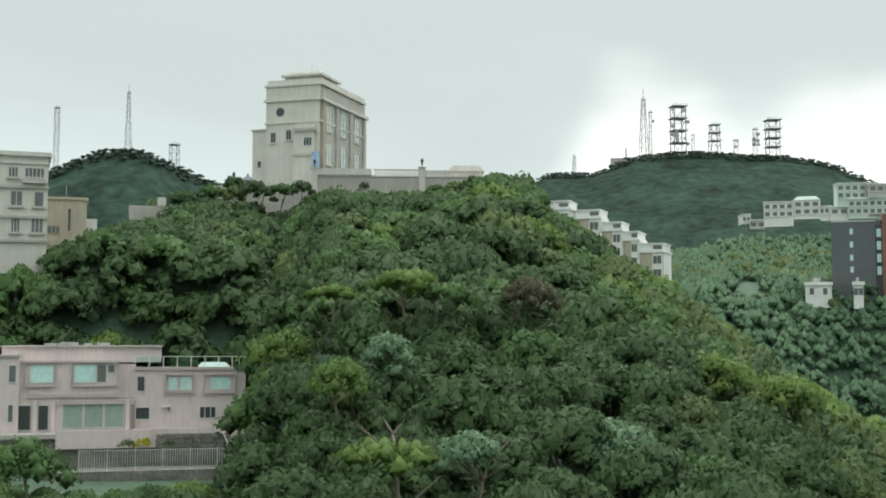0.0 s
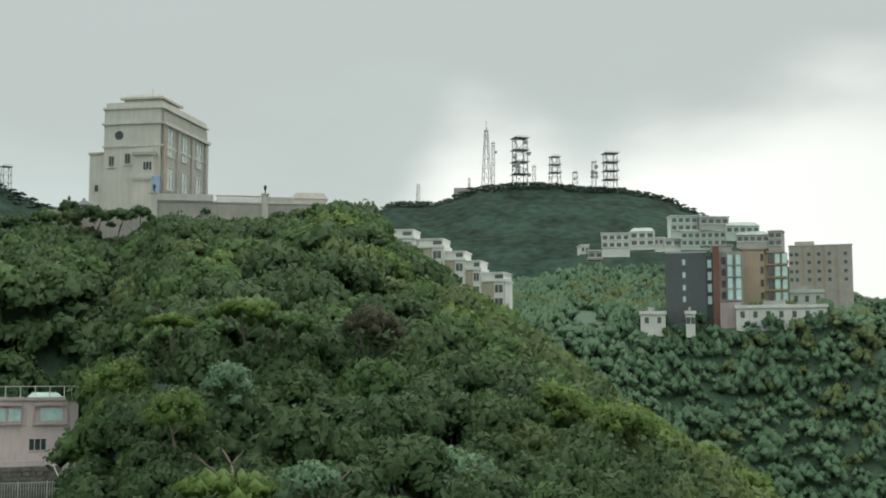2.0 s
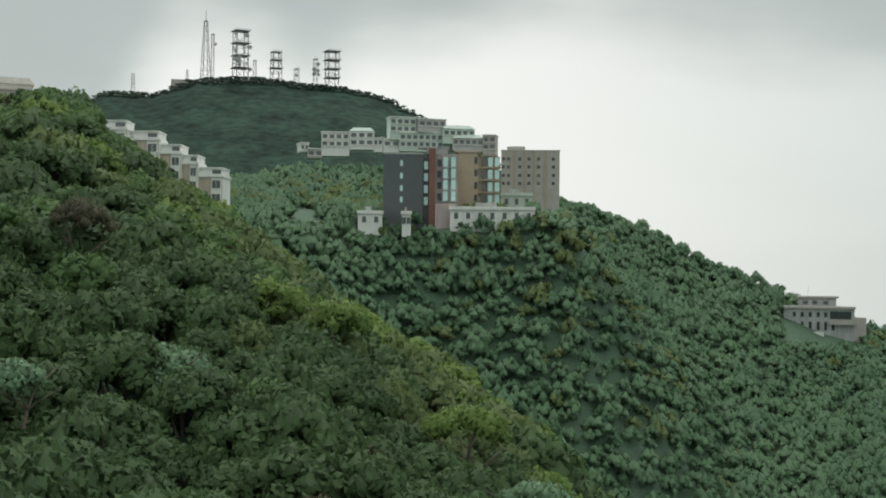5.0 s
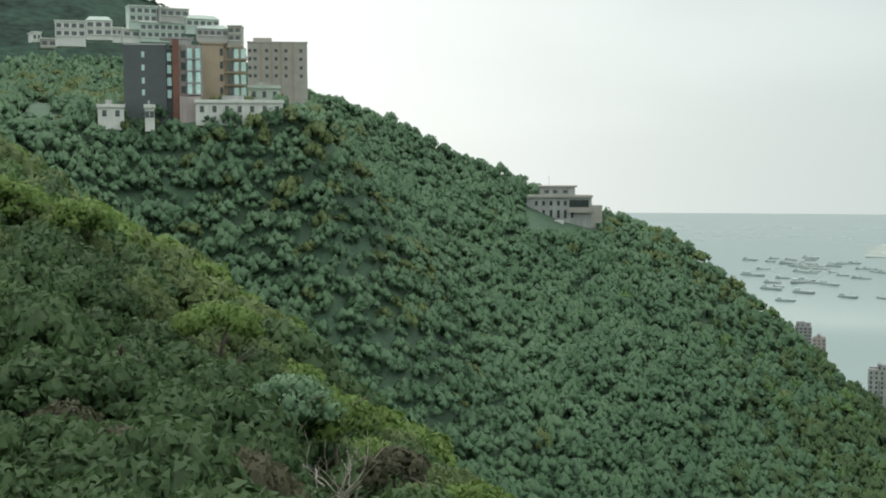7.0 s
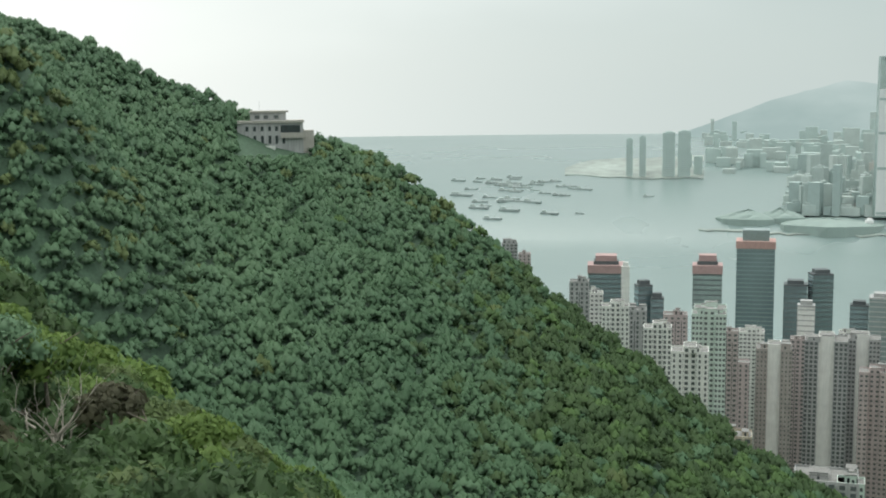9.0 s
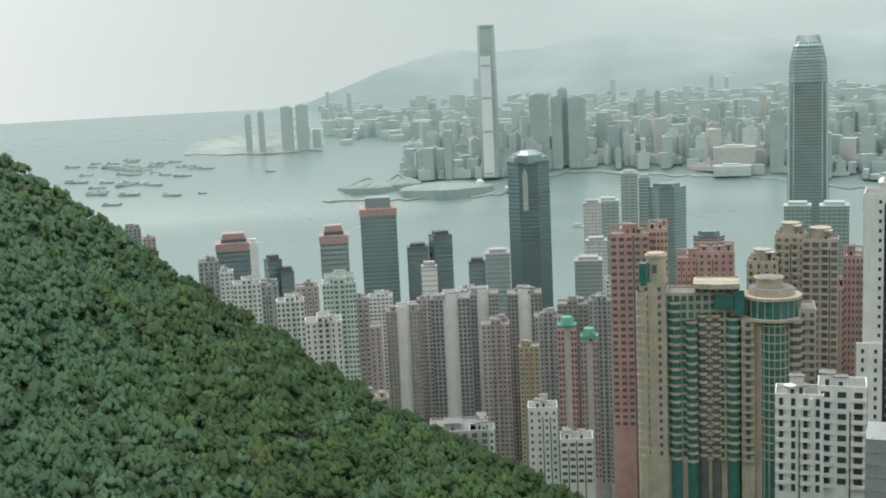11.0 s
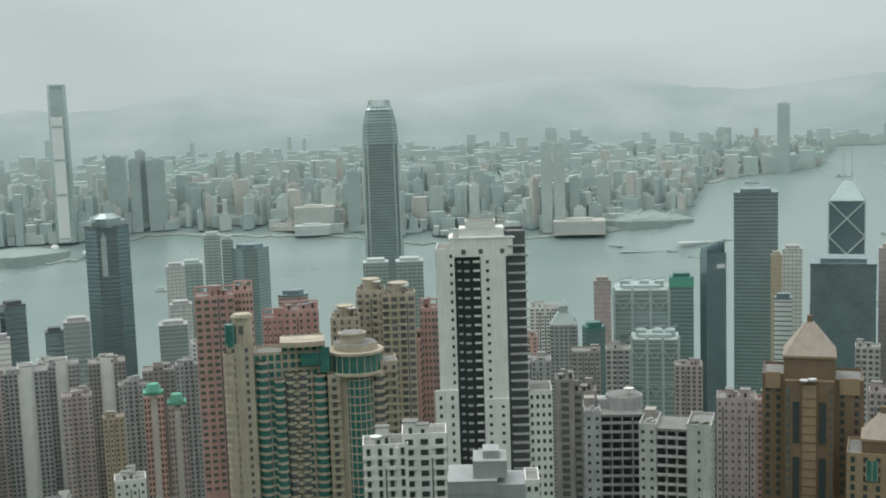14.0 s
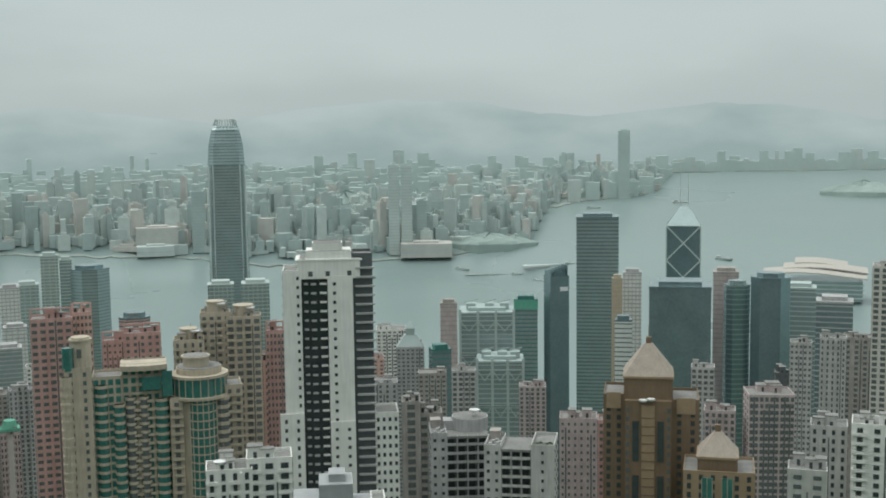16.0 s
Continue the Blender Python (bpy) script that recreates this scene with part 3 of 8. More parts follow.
def leaf_tone(a, r, bias):
    p = polar(a, r)
    k = noise.noise((p.x * 0.012, p.y * 0.012, 1.5)) + RNG.normal() * 0.33
    if bias == "back":
        return 5
    if bias == "near":
        # the ridge that runs down towards the city gets brighter leaf colours as if lit, the left darker
        k += 0.26 if a > 6 and r > 0.6 * curve(RANGE_A, a) else -0.16 if a < 2 else 0.0
        if a > 12:
            return 4 if k < -1.0 else 1 if k < -0.1 else 6 if k < 0.42 else 2
        return 4 if k < -1.15 else 1 if k < -0.12 else 0 if k < 0.30 else 6 if k < 0.52 else 2
    # darker leaf colours past 49 degrees put the slope's duller light in
    if a + RNG.normal() * 3.0 > 49:
        return 1 if k < 0.25 else 0 if k < 0.55 else 7
    return 7 if k < -0.15 - max(0.0, (36 - a) * 0.02) else 3 if k < 0.5 - max(0.0, (a - 42) * 0.1) else 7 if k < 0.66 else 6


def make_woods():
    near_t = [crown_template(RNG, 1450, 3.5, 0.27, 22, 0.85, corners=3) for _ in range(6)]
    mid_t = [crown_template(RNG, 560, 3.9, 0.43, 14, 0.85, corners=3) for _ in range(6)]
    far_t = [crown_template(RNG, 170, 3.5, 0.42, 8, 0.9, corners=3, under=0.75) for _ in range(6)]
    lift_n = lambda ts, k, up: [(v, c, (nr * k + np.array([0, 0, up])) / np.linalg.norm(nr * k + np.array([0, 0, up]), axis=1)[:, None]) for v, c, nr in ts]
    far_t, mid_t, near_t = lift_n(far_t, 0.5, 0.62), lift_n(mid_t, 0.75, 0.25), lift_n(near_t, 0.95, 0.08)
    back_t = []
    for _ in range(6):
        v, c, nr = crown_template(RNG, 11, 4.4, 0.8, 3, 0.3, corners=3)
        nr = nr * 0.2 + np.array([0, 0, 0.9])
        back_t.append((v, c, nr / np.linalg.norm(nr, axis=1)[:, None]))

    def rows(places, bias, lift, smin, smax):
        out = []
        for a, r in places:
            p = polar(a, r)
            s = RNG.uniform(smin, smax)
            g = rough_ground(a, r)
            cap = min([math.tan(radians(e)) * r + EYE - g for a0, a1, e, dd in PROTECT if a0 - 60 / r < a < a1 + 60 / r and r < dd] + [99.0])
            s = min(s, cap / (lift + 4.6))
            if s < 0.28:
                continue
            out.append((p.x, p.y, g + lift * s, s, RNG.uniform(0, 6.28), int(RNG.integers(0, 6)), leaf_tone(a, r, bias), RNG.uniform(0.8, 1.25) * {"back": 0.42, "far": 1.2}.get(bias, 1)))
        return out

    on_a = lambda a, r: r < curve(RANGE_A, a) * 1.10 and clear(a, r)
    near = rows(scatter(-24, 48, 46, 120, 5.3, on_a), "near", 1.3, 0.7, 1.3)
    mid = rows(scatter(-26, 36, 120, 264, 5.4, on_a), "near", 1.4, 0.75, 1.3)
    # the nearest trees stand as single trees
    names = ("mid-green", "dark green", "bright yellow-green", "blue-green", "rust-brown", "grey-green", "olive-green")
    kept, made = [], {}
    bark_rnd = random.Random(2)
    for row in near:
        x, y, z, s, a, k, m, hf = row
        az, r = math.degrees(math.atan2(x, y)), math.hypot(x, y)
        if not (-11 < az < 26 and r < 112):
            kept.append(row)
            continue
        if (k, m) not in made:
            v, c, nr = near_t[k]
            core = (c[:, None, :3] + OCT[None] * c[:, 3][:, None, None] * 0.64).reshape(-1, 3)
            o = len(v)
            me = bpy.data.meshes.new("crown")
            me.from_pydata(np.concatenate([v, core]).tolist(), [], [tuple(range(i * 3, i * 3 + 3)) for i in range(o // 3)] + [tuple(o + 6 * i + q for q in f) for i in range(len(c)) for f in OCT_F])
            me.materials.append(LEAVES[m])
            me.normals_split_custom_set_from_vertices(np.concatenate([nr, np.tile(OCT_N, (len(c), 1))]))
            g = Geo()
            for i in range(4):
                g.beam((0, 0, -2.6), (bark_rnd.uniform(-1.6, 1.6), bark_rnd.uniform(-1.6, 1.6), 1.4), 0.16, 6, 0.05)
            g.beam((0, 0, -5.5), (0, 0, -2.4), 0.24, 7, 0.19)
            tm = bpy.data.meshes.new("trunk")
            tm.from_pydata(g.v, [], g.f)
            tm.materials.append(M["bark"])
            made[(k, m)] = (me, tm)
        t = new("hillside_tree")
        t.location, t.rotation_euler, t.scale = (x, y, z), (0, 0, a), (s, s, s * hf)
        tagged(t, names[m] + " leafy tree growing on the steep knoll", "tree", "trees on the knoll")
        for nm, data in zip(("crown", "trunk"), made[(k, m)]):
            new(nm, data).parent = t
    near = kept
    wood_mesh("near_wood", "dense mixed green subtropical trees on the knoll", near, near_t, LEAVES)
    wood_mesh("knoll_wood", "dense dark green subtropical trees below the mansion", mid, mid_t, LEAVES)

    def on_b(a, r):
        """The far slope; trees are thinned out of the camera's sight, behind the knoll and low in the valley."""
        if not (curve(RANGE_A, a) * 1.12 < r < curve(RANGE_B, a) * 1.04 and clear(a, r)):
            return False
        up = math.degrees(math.atan2(ground(a, r) + 7 - EYE, r))
        return RNG.random() < 0.15 if up < max(curve(CREST_A, a) - 0.8, -22.0) else True

    far = rows(scatter(7, 73, 108, 520, 4.75, on_b), "far", 0.7, 0.6, 1.3)
    wood_mesh("slope_wood", "dense forest covering the far slope in hazed blue-green leaves", far, far_t, LEAVES, 0.95)
    on_c = lambda a, r: r > curve(RANGE_B, a) * 1.1 and r < curve(RANGE_C, a) * 1.03 and clear(a, r) and r > curve(RANGE_C, a) - 14
    back = rows(scatter(-24, 26, 400, 900, 5.0, on_c), "back", 0.3, 0.85, 1.25)
    wood_mesh("peak_wood", "dark green scrub along the summit crests", back, back_t, LEAVES, 1.0)
    print("TREES", len(near), len(mid), len(far), len(back))

# ---- the city ----
CR = random.Random(11)


SINGLES = set()  # buildings near enough for every window to be its own part
JOINED = {}  # the rest: one joined part of window panes per building


def windows(t, name, axis, at, cols, z0, z1, storey, w, h, material, out=-1, sill=0.9, proud=0.16):
    """Windows in columns on one face. axis 'x': the face runs along x at y = at; 'y': along y at x = at."""
    lo, hi = sorted((at + out * proud, at - out * 0.05))
    z0 = max(z0, z1 - 300)
    single = None
    for c in cols:
        z = z1 - storey + sill
        while z > z0:
            box = (c - w / 2, c + w / 2, lo, hi) if axis == "x" else (lo, hi, c - w / 2, c + w / 2)
            if t.name in SINGLES:
                if single is None:
                    single = (part("window", Geo().box(*box, 0, h), material, t), c)
                    single[0].location = (0, 0, z)
                else:
                    o = new("window", single[0].data)
                    o.parent = t
                    o.location = (c - single[1], 0, z) if axis == "x" else (0, c - single[1], z)
            else:
                JOINED.setdefault((t.name, material.name), (t, material, Geo()))[2].box(*box, z, z + h)
            z -= storey


def finish_windows():
    for t, material, g in JOINED.values():
        tagged(part("window_row", g, material, t), kind="stuff")


def spread(a, b, n):
    return [a + (b - a) * (i + 0.5) / n for i in range(n)]


def slab(t, x0, x1, y0, y1, z0, z1, wall, win="dark", cols=4, side=3, storey=3.0, ww=None, wh=1.5, lowest=None, balcony=None, rim=1.0):
    """One block of a tower with its window columns on the three faces that look out over the terrace's side."""
    part("wall", Geo().box(x0, x1, y0, y1, z0, z1), M[wall], t)
    lo = z0 if lowest is None else max(z0, lowest)
    if cols:
        windows(t, "window_column", "x", y0, spread(x0, x1, cols), lo, z1, storey, ww or (x1 - x0) / cols * 0.5, wh, M[win])
    if side:
        for at, out in ((x0, -1), (x1, 1)):
            windows(t, "window_column", "y", at, spread(y0, y1, side), lo, z1, storey, ww or (y1 - y0) / side * 0.45, wh, M[win], out)
    if balcony:
        for c, w in balcony:
            z = z1 - storey
            first = None
            while z > lo:
                if first is None:
                    first = part("balcony", Geo().box(c - w / 2, c + w / 2, y0 - 1.2, y0 + 0.1, 0, 0.25).box(c - w / 2, c + w / 2, y0 - 1.2, y0 - 1.05, 0.25, 0.95), M[wall], t)
                    first.location = (0, 0, z)
                else:
                    o = new("balcony", first.data)
                    o.parent = t
                    o.location = (0, 0, z)
                z -= storey
    # deck colour is darkened to offset the strong light from above
    part("roof_deck", Geo().box(x0 + 0.25, x1 - 0.25, y0 + 0.25, y1 - 0.25, z1 - 0.1, z1 + 0.05), M["roofgrey"], t)
    if rim:
        g = Geo()
        g.box(x0, x1, y0, y0 + 0.3, z1, z1 + rim).box(x0, x1, y1 - 0.3, y1, z1, z1 + rim).box(x0, x0 + 0.3, y0 + 0.3, y1 - 0.3, z1, z1 + rim).box(x1 - 0.3, x1, y0 + 0.3, y1 - 0.3, z1, z1 + rim)
        part("parapet", g, M[wall], t)


def roof_clutter(t, x0, x1, y0, y1, z, wall, n=3):
    for i in range(n):
        w, d, h = CR.uniform(0.16, 0.32) * (x1 - x0), CR.uniform(0.2, 0.4) * (y1 - y0), CR.uniform(1.6, 4.5)
        x, y = CR.uniform(x0 + w / 2 + 0.4, x1 - w / 2 - 0.4), CR.uniform(y0 + d / 2 + 0.4, y1 - d / 2 - 0.4)
        room = part("plant_room", Geo().box(x - w / 2, x + w / 2, y - d / 2, y + d / 2, z, z + h), M[wall], t)
        part("room_roof", Geo().box(x - w / 2 - 0.2, x + w / 2 + 0.2, y - d / 2 - 0.2, y + d / 2 + 0.2, z + h, z + h + 0.25), M["roofgrey"], room)
        part("room_door", Geo().box(x - 0.5, x + 0.5, y - d / 2 - 0.06, y - d / 2 + 0.02, z + 0.1, z + min(2.1, h - 0.3)), M["dark"], room)
    x, y = CR.uniform(x0 * 0.5, x1 * 0.5), CR.uniform(y0 * 0.4, y1 * 0.4)
    part("aerial", Geo().beam((x, y, z), (x, y, z + CR.uniform(4, 8)), 0.09), M["steel"], t)


def base_of(az, d):
    return max(0.0, ground(az, d)) - 3.0


def site(name, label, az, d, rot=0.0, group=""):
    """A building's empty, at its foot, its front towards the terrace."""
    zb = base_of(az, d)
    return thing(name, label, "tower", polar(az, d, zb), -az + rot, group), zb


def flats(label, az, d, w, top, wall, win="dark", cols=5, rot=0.0, depth=None, storey=3.0, wings=False, name="apartment_tower", balcony=False, roof=None, wh=1.5, low=None):
    """A residential tower: a core, projecting wings, window columns and roof plant."""
    t, zb = site(name, label, az, d, rot)
    if d < 410 and az > 75:
        SINGLES.add(t.name)
    h = top - zb
    depth = depth or max(10.0, 0.8 * w)
    if rot:
        w, depth = w * 0.72, w * 0.62
    y0, y1 = -depth / 2, depth / 2
    pick = random.Random(int(az * 100))
    wh, share = wh * pick.uniform(0.75, 1.3), pick.choice((0.34, 0.42, 0.52, 0.62))
    lowest = max(h - 150 if low is None else low - zb, EYE - 0.37 * d - zb)
    if wings:
        k = w / 5
        slab(t, -w / 2, -w / 2 + 1.6 * k, y0, y1, 0, h, wall, win, max(2, cols // 2), 3, storey, 1.6 * k / max(2, cols // 2) * share, wh, lowest)
        slab(t, w / 2 - 1.6 * k, w / 2, y0, y1, 0, h, wall, win, max(2, cols // 2), 3, storey, 1.6 * k / max(2, cols // 2) * share, wh, lowest)
        slab(t, -w / 2 + 1.6 * k, w / 2 - 1.6 * k, y0 + 2.2, y1 - 1, 0, h + 2.5, roof or wall, win, 0 if roof else 2, 0, storey, None, wh, lowest)
    else:
        bal = [(c, w / cols * 0.9) for c in spread(-w / 2, w / 2, cols)[:: 2]] if balcony else None
        slab(t, -w / 2, w / 2, y0, y1, 0, h, wall, win, cols, 3, storey, w / cols * share, wh, lowest, bal)
        for i in range(1, cols):
            # proud dark strips imitate the shade of grooves in the facade
            if pick.random() < 0.45:
                part("recess_strip", Geo().box(-w / 2 + w * i / cols - w * 0.018, -w / 2 + w * i / cols + w * 0.018, y0 - 0.06, y0 + 0.02, 0, h - pick.choice((0, 3, 6))), M["midwin"], t)
            elif pick.random() < 0.4:
                part("rib", Geo().box(-w / 2 + w * i / cols - 0.3, -w / 2 + w * i / cols + 0.3, y0 - 0.7, y0, 0, h), M[wall], t)
    roof_clutter(t, -w / 2, w / 2, y0, y1, h, wall)
    return t, zb, h


def office(label, az, d, w, top, glass, trim, rot=0.0, depth=None, storey=3.9, mullions=0, cap=0.0, name="office_tower", band=0.9, chamfer=0.0, lowest=120):
    """A glazed tower: curtain wall with spandrel bands, corner piers and a plant storey."""
    t, zb = site(name, label, az, d, rot)
    h = top - zb
    depth = depth or w * 0.8
    if rot:
        w, depth = w * 0.74, w * 0.60
    x, y, c = w / 2, depth / 2, chamfer
    pts = [(-x, -y + c), (-x + c, -y), (x - c, -y), (x, -y + c), (x, y - c), (x - c, y), (-x + c, y), (-x, y - c)] if c else [(-x, -y), (x, -y), (x, y), (-x, y)]
    part("curtain_wall", Geo().prism(pts, 0, h), M[glass], t)
    k = 1 + 0.22 / max(w, depth)
    rings = Geo()
    z = h - storey * 0.6
    while z > max(0, h - lowest - 30):
        rings.prism([(px * k, py * k) for px, py in pts], z, z + band)
        z -= storey
    tagged(part("spandrel_row", rings, M[trim], t), kind="stuff")
    for mx in spread(-x + c, x - c, mullions) if mullions else ():
        part("mullion", Geo().box(mx - 0.25, mx + 0.25, -y - 0.5, -y, 0, h), M[trim], t)
    part("roof_rim", Geo().prism([(px * 1.02, py * 1.02) for px, py in pts], h, h + 1.4), M[trim], t)
    part("plant_storey", Geo().prism([(px * 0.7, py * 0.7) for px, py in pts], h + 1.4, h + 1.4 + max(3.0, cap)), M[trim], t)
    return t, zb, h


# the white tower with dark balcony stacks
def white_tower():
    az, d = 84.9, 400
    t, zb = site("white_tower", "tall white apartment tower with dark balcony stacks and lower wings", az, d)
    SINGLES.add(t.name)
    Z = lambda z: z - zb
    X = lambda a: (a - az) * d * 0.01745
    low = Z(268)
    l0, l1, r0, r1, e1 = X(82.8), X(83.66), X(84.88), X(86.05), X(86.98)
    slab(t, l0, l1, -8, 8, 0, Z(367), "white", "dark", 0, 4, 3.0, 1.2, 1.3, low)
    windows(t, "window_column", "x", -8, [l1 - 1.1], low, Z(367), 3.0, 0.8, 1.1, M["dark"])
    # recess wall is near black over its whole height
    part("recess_wall", Geo().box(l1, r0, -5.6, 8, 0, Z(367)), M["dark"], t, "dark recess wall between white slabs")
    slab(t, r0, r1, -8.5, 8, 0, Z(365), "white", "dark", 0, 0, 3.0, 1.0, 1.2, low)
    windows(t, "window_column", "x", -8.5, [r0 + 2.2], low, Z(365), 3.0, 1.0, 1.0, M["dark"])
    slab(t, r1, e1, -6.5, 7, 0, Z(372), "slate", "midwin", 0, 0, 3.0, 1.0, 1.2, low)
    # balconies in the recess and on the end face
    for cx, w, y in ((l1 + 1.5, 1.3, -7.0), ((l1 + r0) / 2 - 0.3, 1.7, -7.8), (r0 - 1.4, 2.2, -7.4)):
        z = Z(363)
        first = None
        while z > low:
            if first is None:
                first = (part("balcony", Geo().box(cx - w / 2, cx + w / 2, y, -5.6, 0, 0.25).box(cx - w / 2, cx + w / 2, y, y + 0.12, 0.25, 0.75), M["grey"] if cx != r0 - 1.4 else M["white"], t),
                         part("balcony_door", Geo().box(cx - w / 2 + 0.2, cx + w / 2 - 0.2, -5.75, -5.55, 1.2, 2.7), M["dark"], t))
                for o in first:
                    o.location = (0, 0, z)
            else:
                for f in first:
                    o = new(f.name.split(".")[0], f.data)
                    o.parent = t
                    o.location = (0, 0, z)
            z -= 3.0
    z = Z(368)
    first = None
    while z > low:
        if first is None:
            first = part("end_balcony", Geo().box(r1 + 0.9, e1 - 0.4, -8.0, -6.4, 0, 0.55).disc(e1 - 0.4, -7.2, 1.1, 0.01, 0.57, 10), M["grey"], t)
            first.location = (0, 0, z)
        else:
            o = new("end_balcony", first.data)
            o.parent = t
            o.location = (0, 0, z)
        z -= 3.0
    # crown
    part("crown", Geo().box(X(83.5), X(86.4), -7.6, 6, Z(365), Z(371.5)).box(X(83.9), X(86.0), -6.6, 5, Z(371.5), Z(374)).box(X(84.2), X(85.6), -5, 3, Z(374), Z(376.4)).box(X(83.4), X(86.5), -7.8, 6.2, Z(370.9), Z(371.3)), M["white"], t)
    # grey decks tone down crown tops that the sky would whiten
    part("crown_roof", Geo().box(X(83.6), X(83.88), -7.5, 5.8, Z(371.5), Z(371.62)).box(X(86.02), X(86.38), -7.5, 5.8, Z(371.5), Z(371.62)).box(X(83.95), X(85.95), -6.4, -5.1, Z(374), Z(374.1)).box(X(84.25), X(85.55), -4.9, 2.9, Z(376.4), Z(376.5)), M["roofgrey"], t, "grey roof decks darkened to offset the bright top light")
    windows(t, "crown_window", "x", -7.6, [X(84.1), X(84.9), X(85.9)], Z(365), Z(371), 6.0, 1.4, 1.6, M["midwin"])
    part("aerial", Geo().beam((X(85.2), 0, Z(376)), (X(85.2), 0, Z(379)), 0.1).beam((X(84.4), 0, Z(376)), (X(84.4), 0, Z(378.4)), 0.1).box(X(84.5), X(85.3), -1.4, -1, Z(376.8), Z(377.2)), M["steel"], t)
    # lower wings
    slab(t, X(82.55), l1, -9.5, -8, 0, Z(320), "white", "dark", 2, 0, 3.0, 0.9, 1.3, low)
    slab(t, r0, r1, -10, -8.5, 0, Z(317), "white", "dark", 2, 0, 3.0, 1.0, 1.0, low)
    slab(t, e1, X(88.1), -7, 6, 0, Z(319), "white", "dark", 4, 3, 3.0, 0.9, 1.3, low)


white_tower()


def estate():
    """The cream estate with green bay glass, drum front and roof terraces."""
    t, zb = site("cream_estate", "cream apartment towers with curved green-glass bays and roof terraces", 76.3, 440)
    Z = lambda z: z - zb
    X = lambda a: (a - 76.3) * 440 * 0.01745
    low = Z(265)

    def bay(cx, y, r, z1, mk="teal", n=10, band=1.0):
        part("glazed_bay", Geo().disc(cx, y, r, 0, z1, n), M[mk], t)
        g = Geo()
        z = z1 - 1.0
        while z > low:
            g.disc(cx, y, r + 0.22, z, z + band, n)
            z -= 3.05
        tagged(part("bay_spandrels", g, M["cream"], t), kind="stuff")

    # turret
    slab(t, X(72.75), X(73.95), -9, 4, 0, Z(331), "cream", "midwin", 2, 3, 3.05, 1.1, 1.5, low)
    part("turret", Geo().disc(X(73.5), -5.2, 3.6, Z(331), Z(341), 18), M["cream"], t)
    part("turret_rim", Geo().disc(X(73.5), -5.2, 4.0, Z(341), Z(341.7), 18).disc(X(73.5), -5.2, 3.3, Z(341.7), Z(342.3), 18), M["cream"], t)
    part("turret_window", Geo().box(X(73.45) - 0.8, X(73.45) + 0.8, -9.1, -8.6, Z(335.5), Z(338.5)), M["midwin"], t)
    part("turret_glazing", Geo().disc(X(72.95), -7.5, 2.0, Z(331), Z(339), 10), M["teal"], t)
    bay(X(72.85), -8.5, 2.0, Z(329), "cream")
    # stepped cream blocks
    slab(t, X(73.95), X(75.25), -7, 6, 0, Z(327), "cream", "teal", 4, 0, 3.05, 1.7, 2.0, low)
    bay(X(74.35), -7.2, 1.9, Z(325))
    bay(X(75.1), -7.2, 1.9, Z(318))
    slab(t, X(75.25), X(77.3), -6, 8, 0, Z(330), "cream", "teal", 6, 0, 3.05, 1.6, 1.9, low, [(X(75.9), 2.6), (X(76.5), 2.6)])
    part("roof_terrace", Geo().prism([(X(75.2) + i * 1.75, -8.0 - 1.6 * math.sin(i * 0.33)) for i in range(10)] + [(X(77.3), 3), (X(75.2), 3)], Z(329.6), Z(331.4)), M["cream"], t)
    g = Geo()
    for i in range(9):
        g.beam((X(75.2) + i * 1.75, -8.2 - 1.6 * math.sin(i * 0.33), Z(332.4)), (X(75.2) + (i + 1) * 1.75, -8.2 - 1.6 * math.sin((i + 1) * 0.33), Z(332.4)), 0.09)
        g.beam((X(75.2) + i * 1.75, -8.2 - 1.6 * math.sin(i * 0.33), Z(331.4)), (X(75.2) + i * 1.75, -8.2 - 1.6 * math.sin(i * 0.33), Z(332.4)), 0.07)
    part("terrace_rail", g, M["cream"], t)
    part("roof_glazing", Geo().box(X(76.15), X(77.0), -8.6, -8.2, Z(322.5), Z(327.2)).box(X(77.05), X(77.5), -8.9, -8.2, Z(320), Z(329)), M["teal"], t)
    bay(X(77.0), -6.0, 2.4, Z(319))
    # two dark grey bays stand in for the shaded recess between blocks
    for i in (0, 1):
        bay(X(75.6) + i * 4.6, -6.0, 1.7, Z(320), "midwin")
    # the drum front: a glazed middle between stacks of rounded balconies, under a glazed roof storey
    cx, cy, r = X(78.75), 0.0, 9.6
    part("drum", Geo().disc(cx, cy, r, 0, Z(318), 28), M["cream"], t)
    part("glazed_front", Geo().disc(cx + 0.6, cy - 5.6, 5.4, 0, Z(318), 20), M["teal"], t)
    z = Z(316.4)
    ring = Geo().disc(cx + 0.6, cy - 5.6, 5.6, 0, 0.45, 20)
    first = None
    while z > low:
        o = part("floor_edge", ring, M["cream"], t) if first is None else new("floor_edge", first.data)
        first = first or o
        o.parent = t
        o.location = (0, 0, z)
        z -= 3.05
    for i in range(7):
        a = radians(207 + i * 21)
        px, py = cx + 0.6 + 5.5 * math.cos(a), cy - 5.6 + 5.5 * math.sin(a)
        part("glazing_post", Geo().box(px - 0.16, px + 0.16, py - 0.16, py + 0.16, 0, Z(318)), M["cream"], t)
    # dark cores paint the shaded gaps between the balcony rings
    for dx, dy, br in ((-8.4, -4.2, 2.9), (7.6, -5.6, 2.7), (10.2, -1.8, 2.4)):
        bay(cx + dx, cy + dy, br, Z(318), "midwin", 14, 1.25)
    part("lower_eave", Geo().disc(cx, cy - 1, r + 1.5, Z(318), Z(319), 28), M["cream"], t)
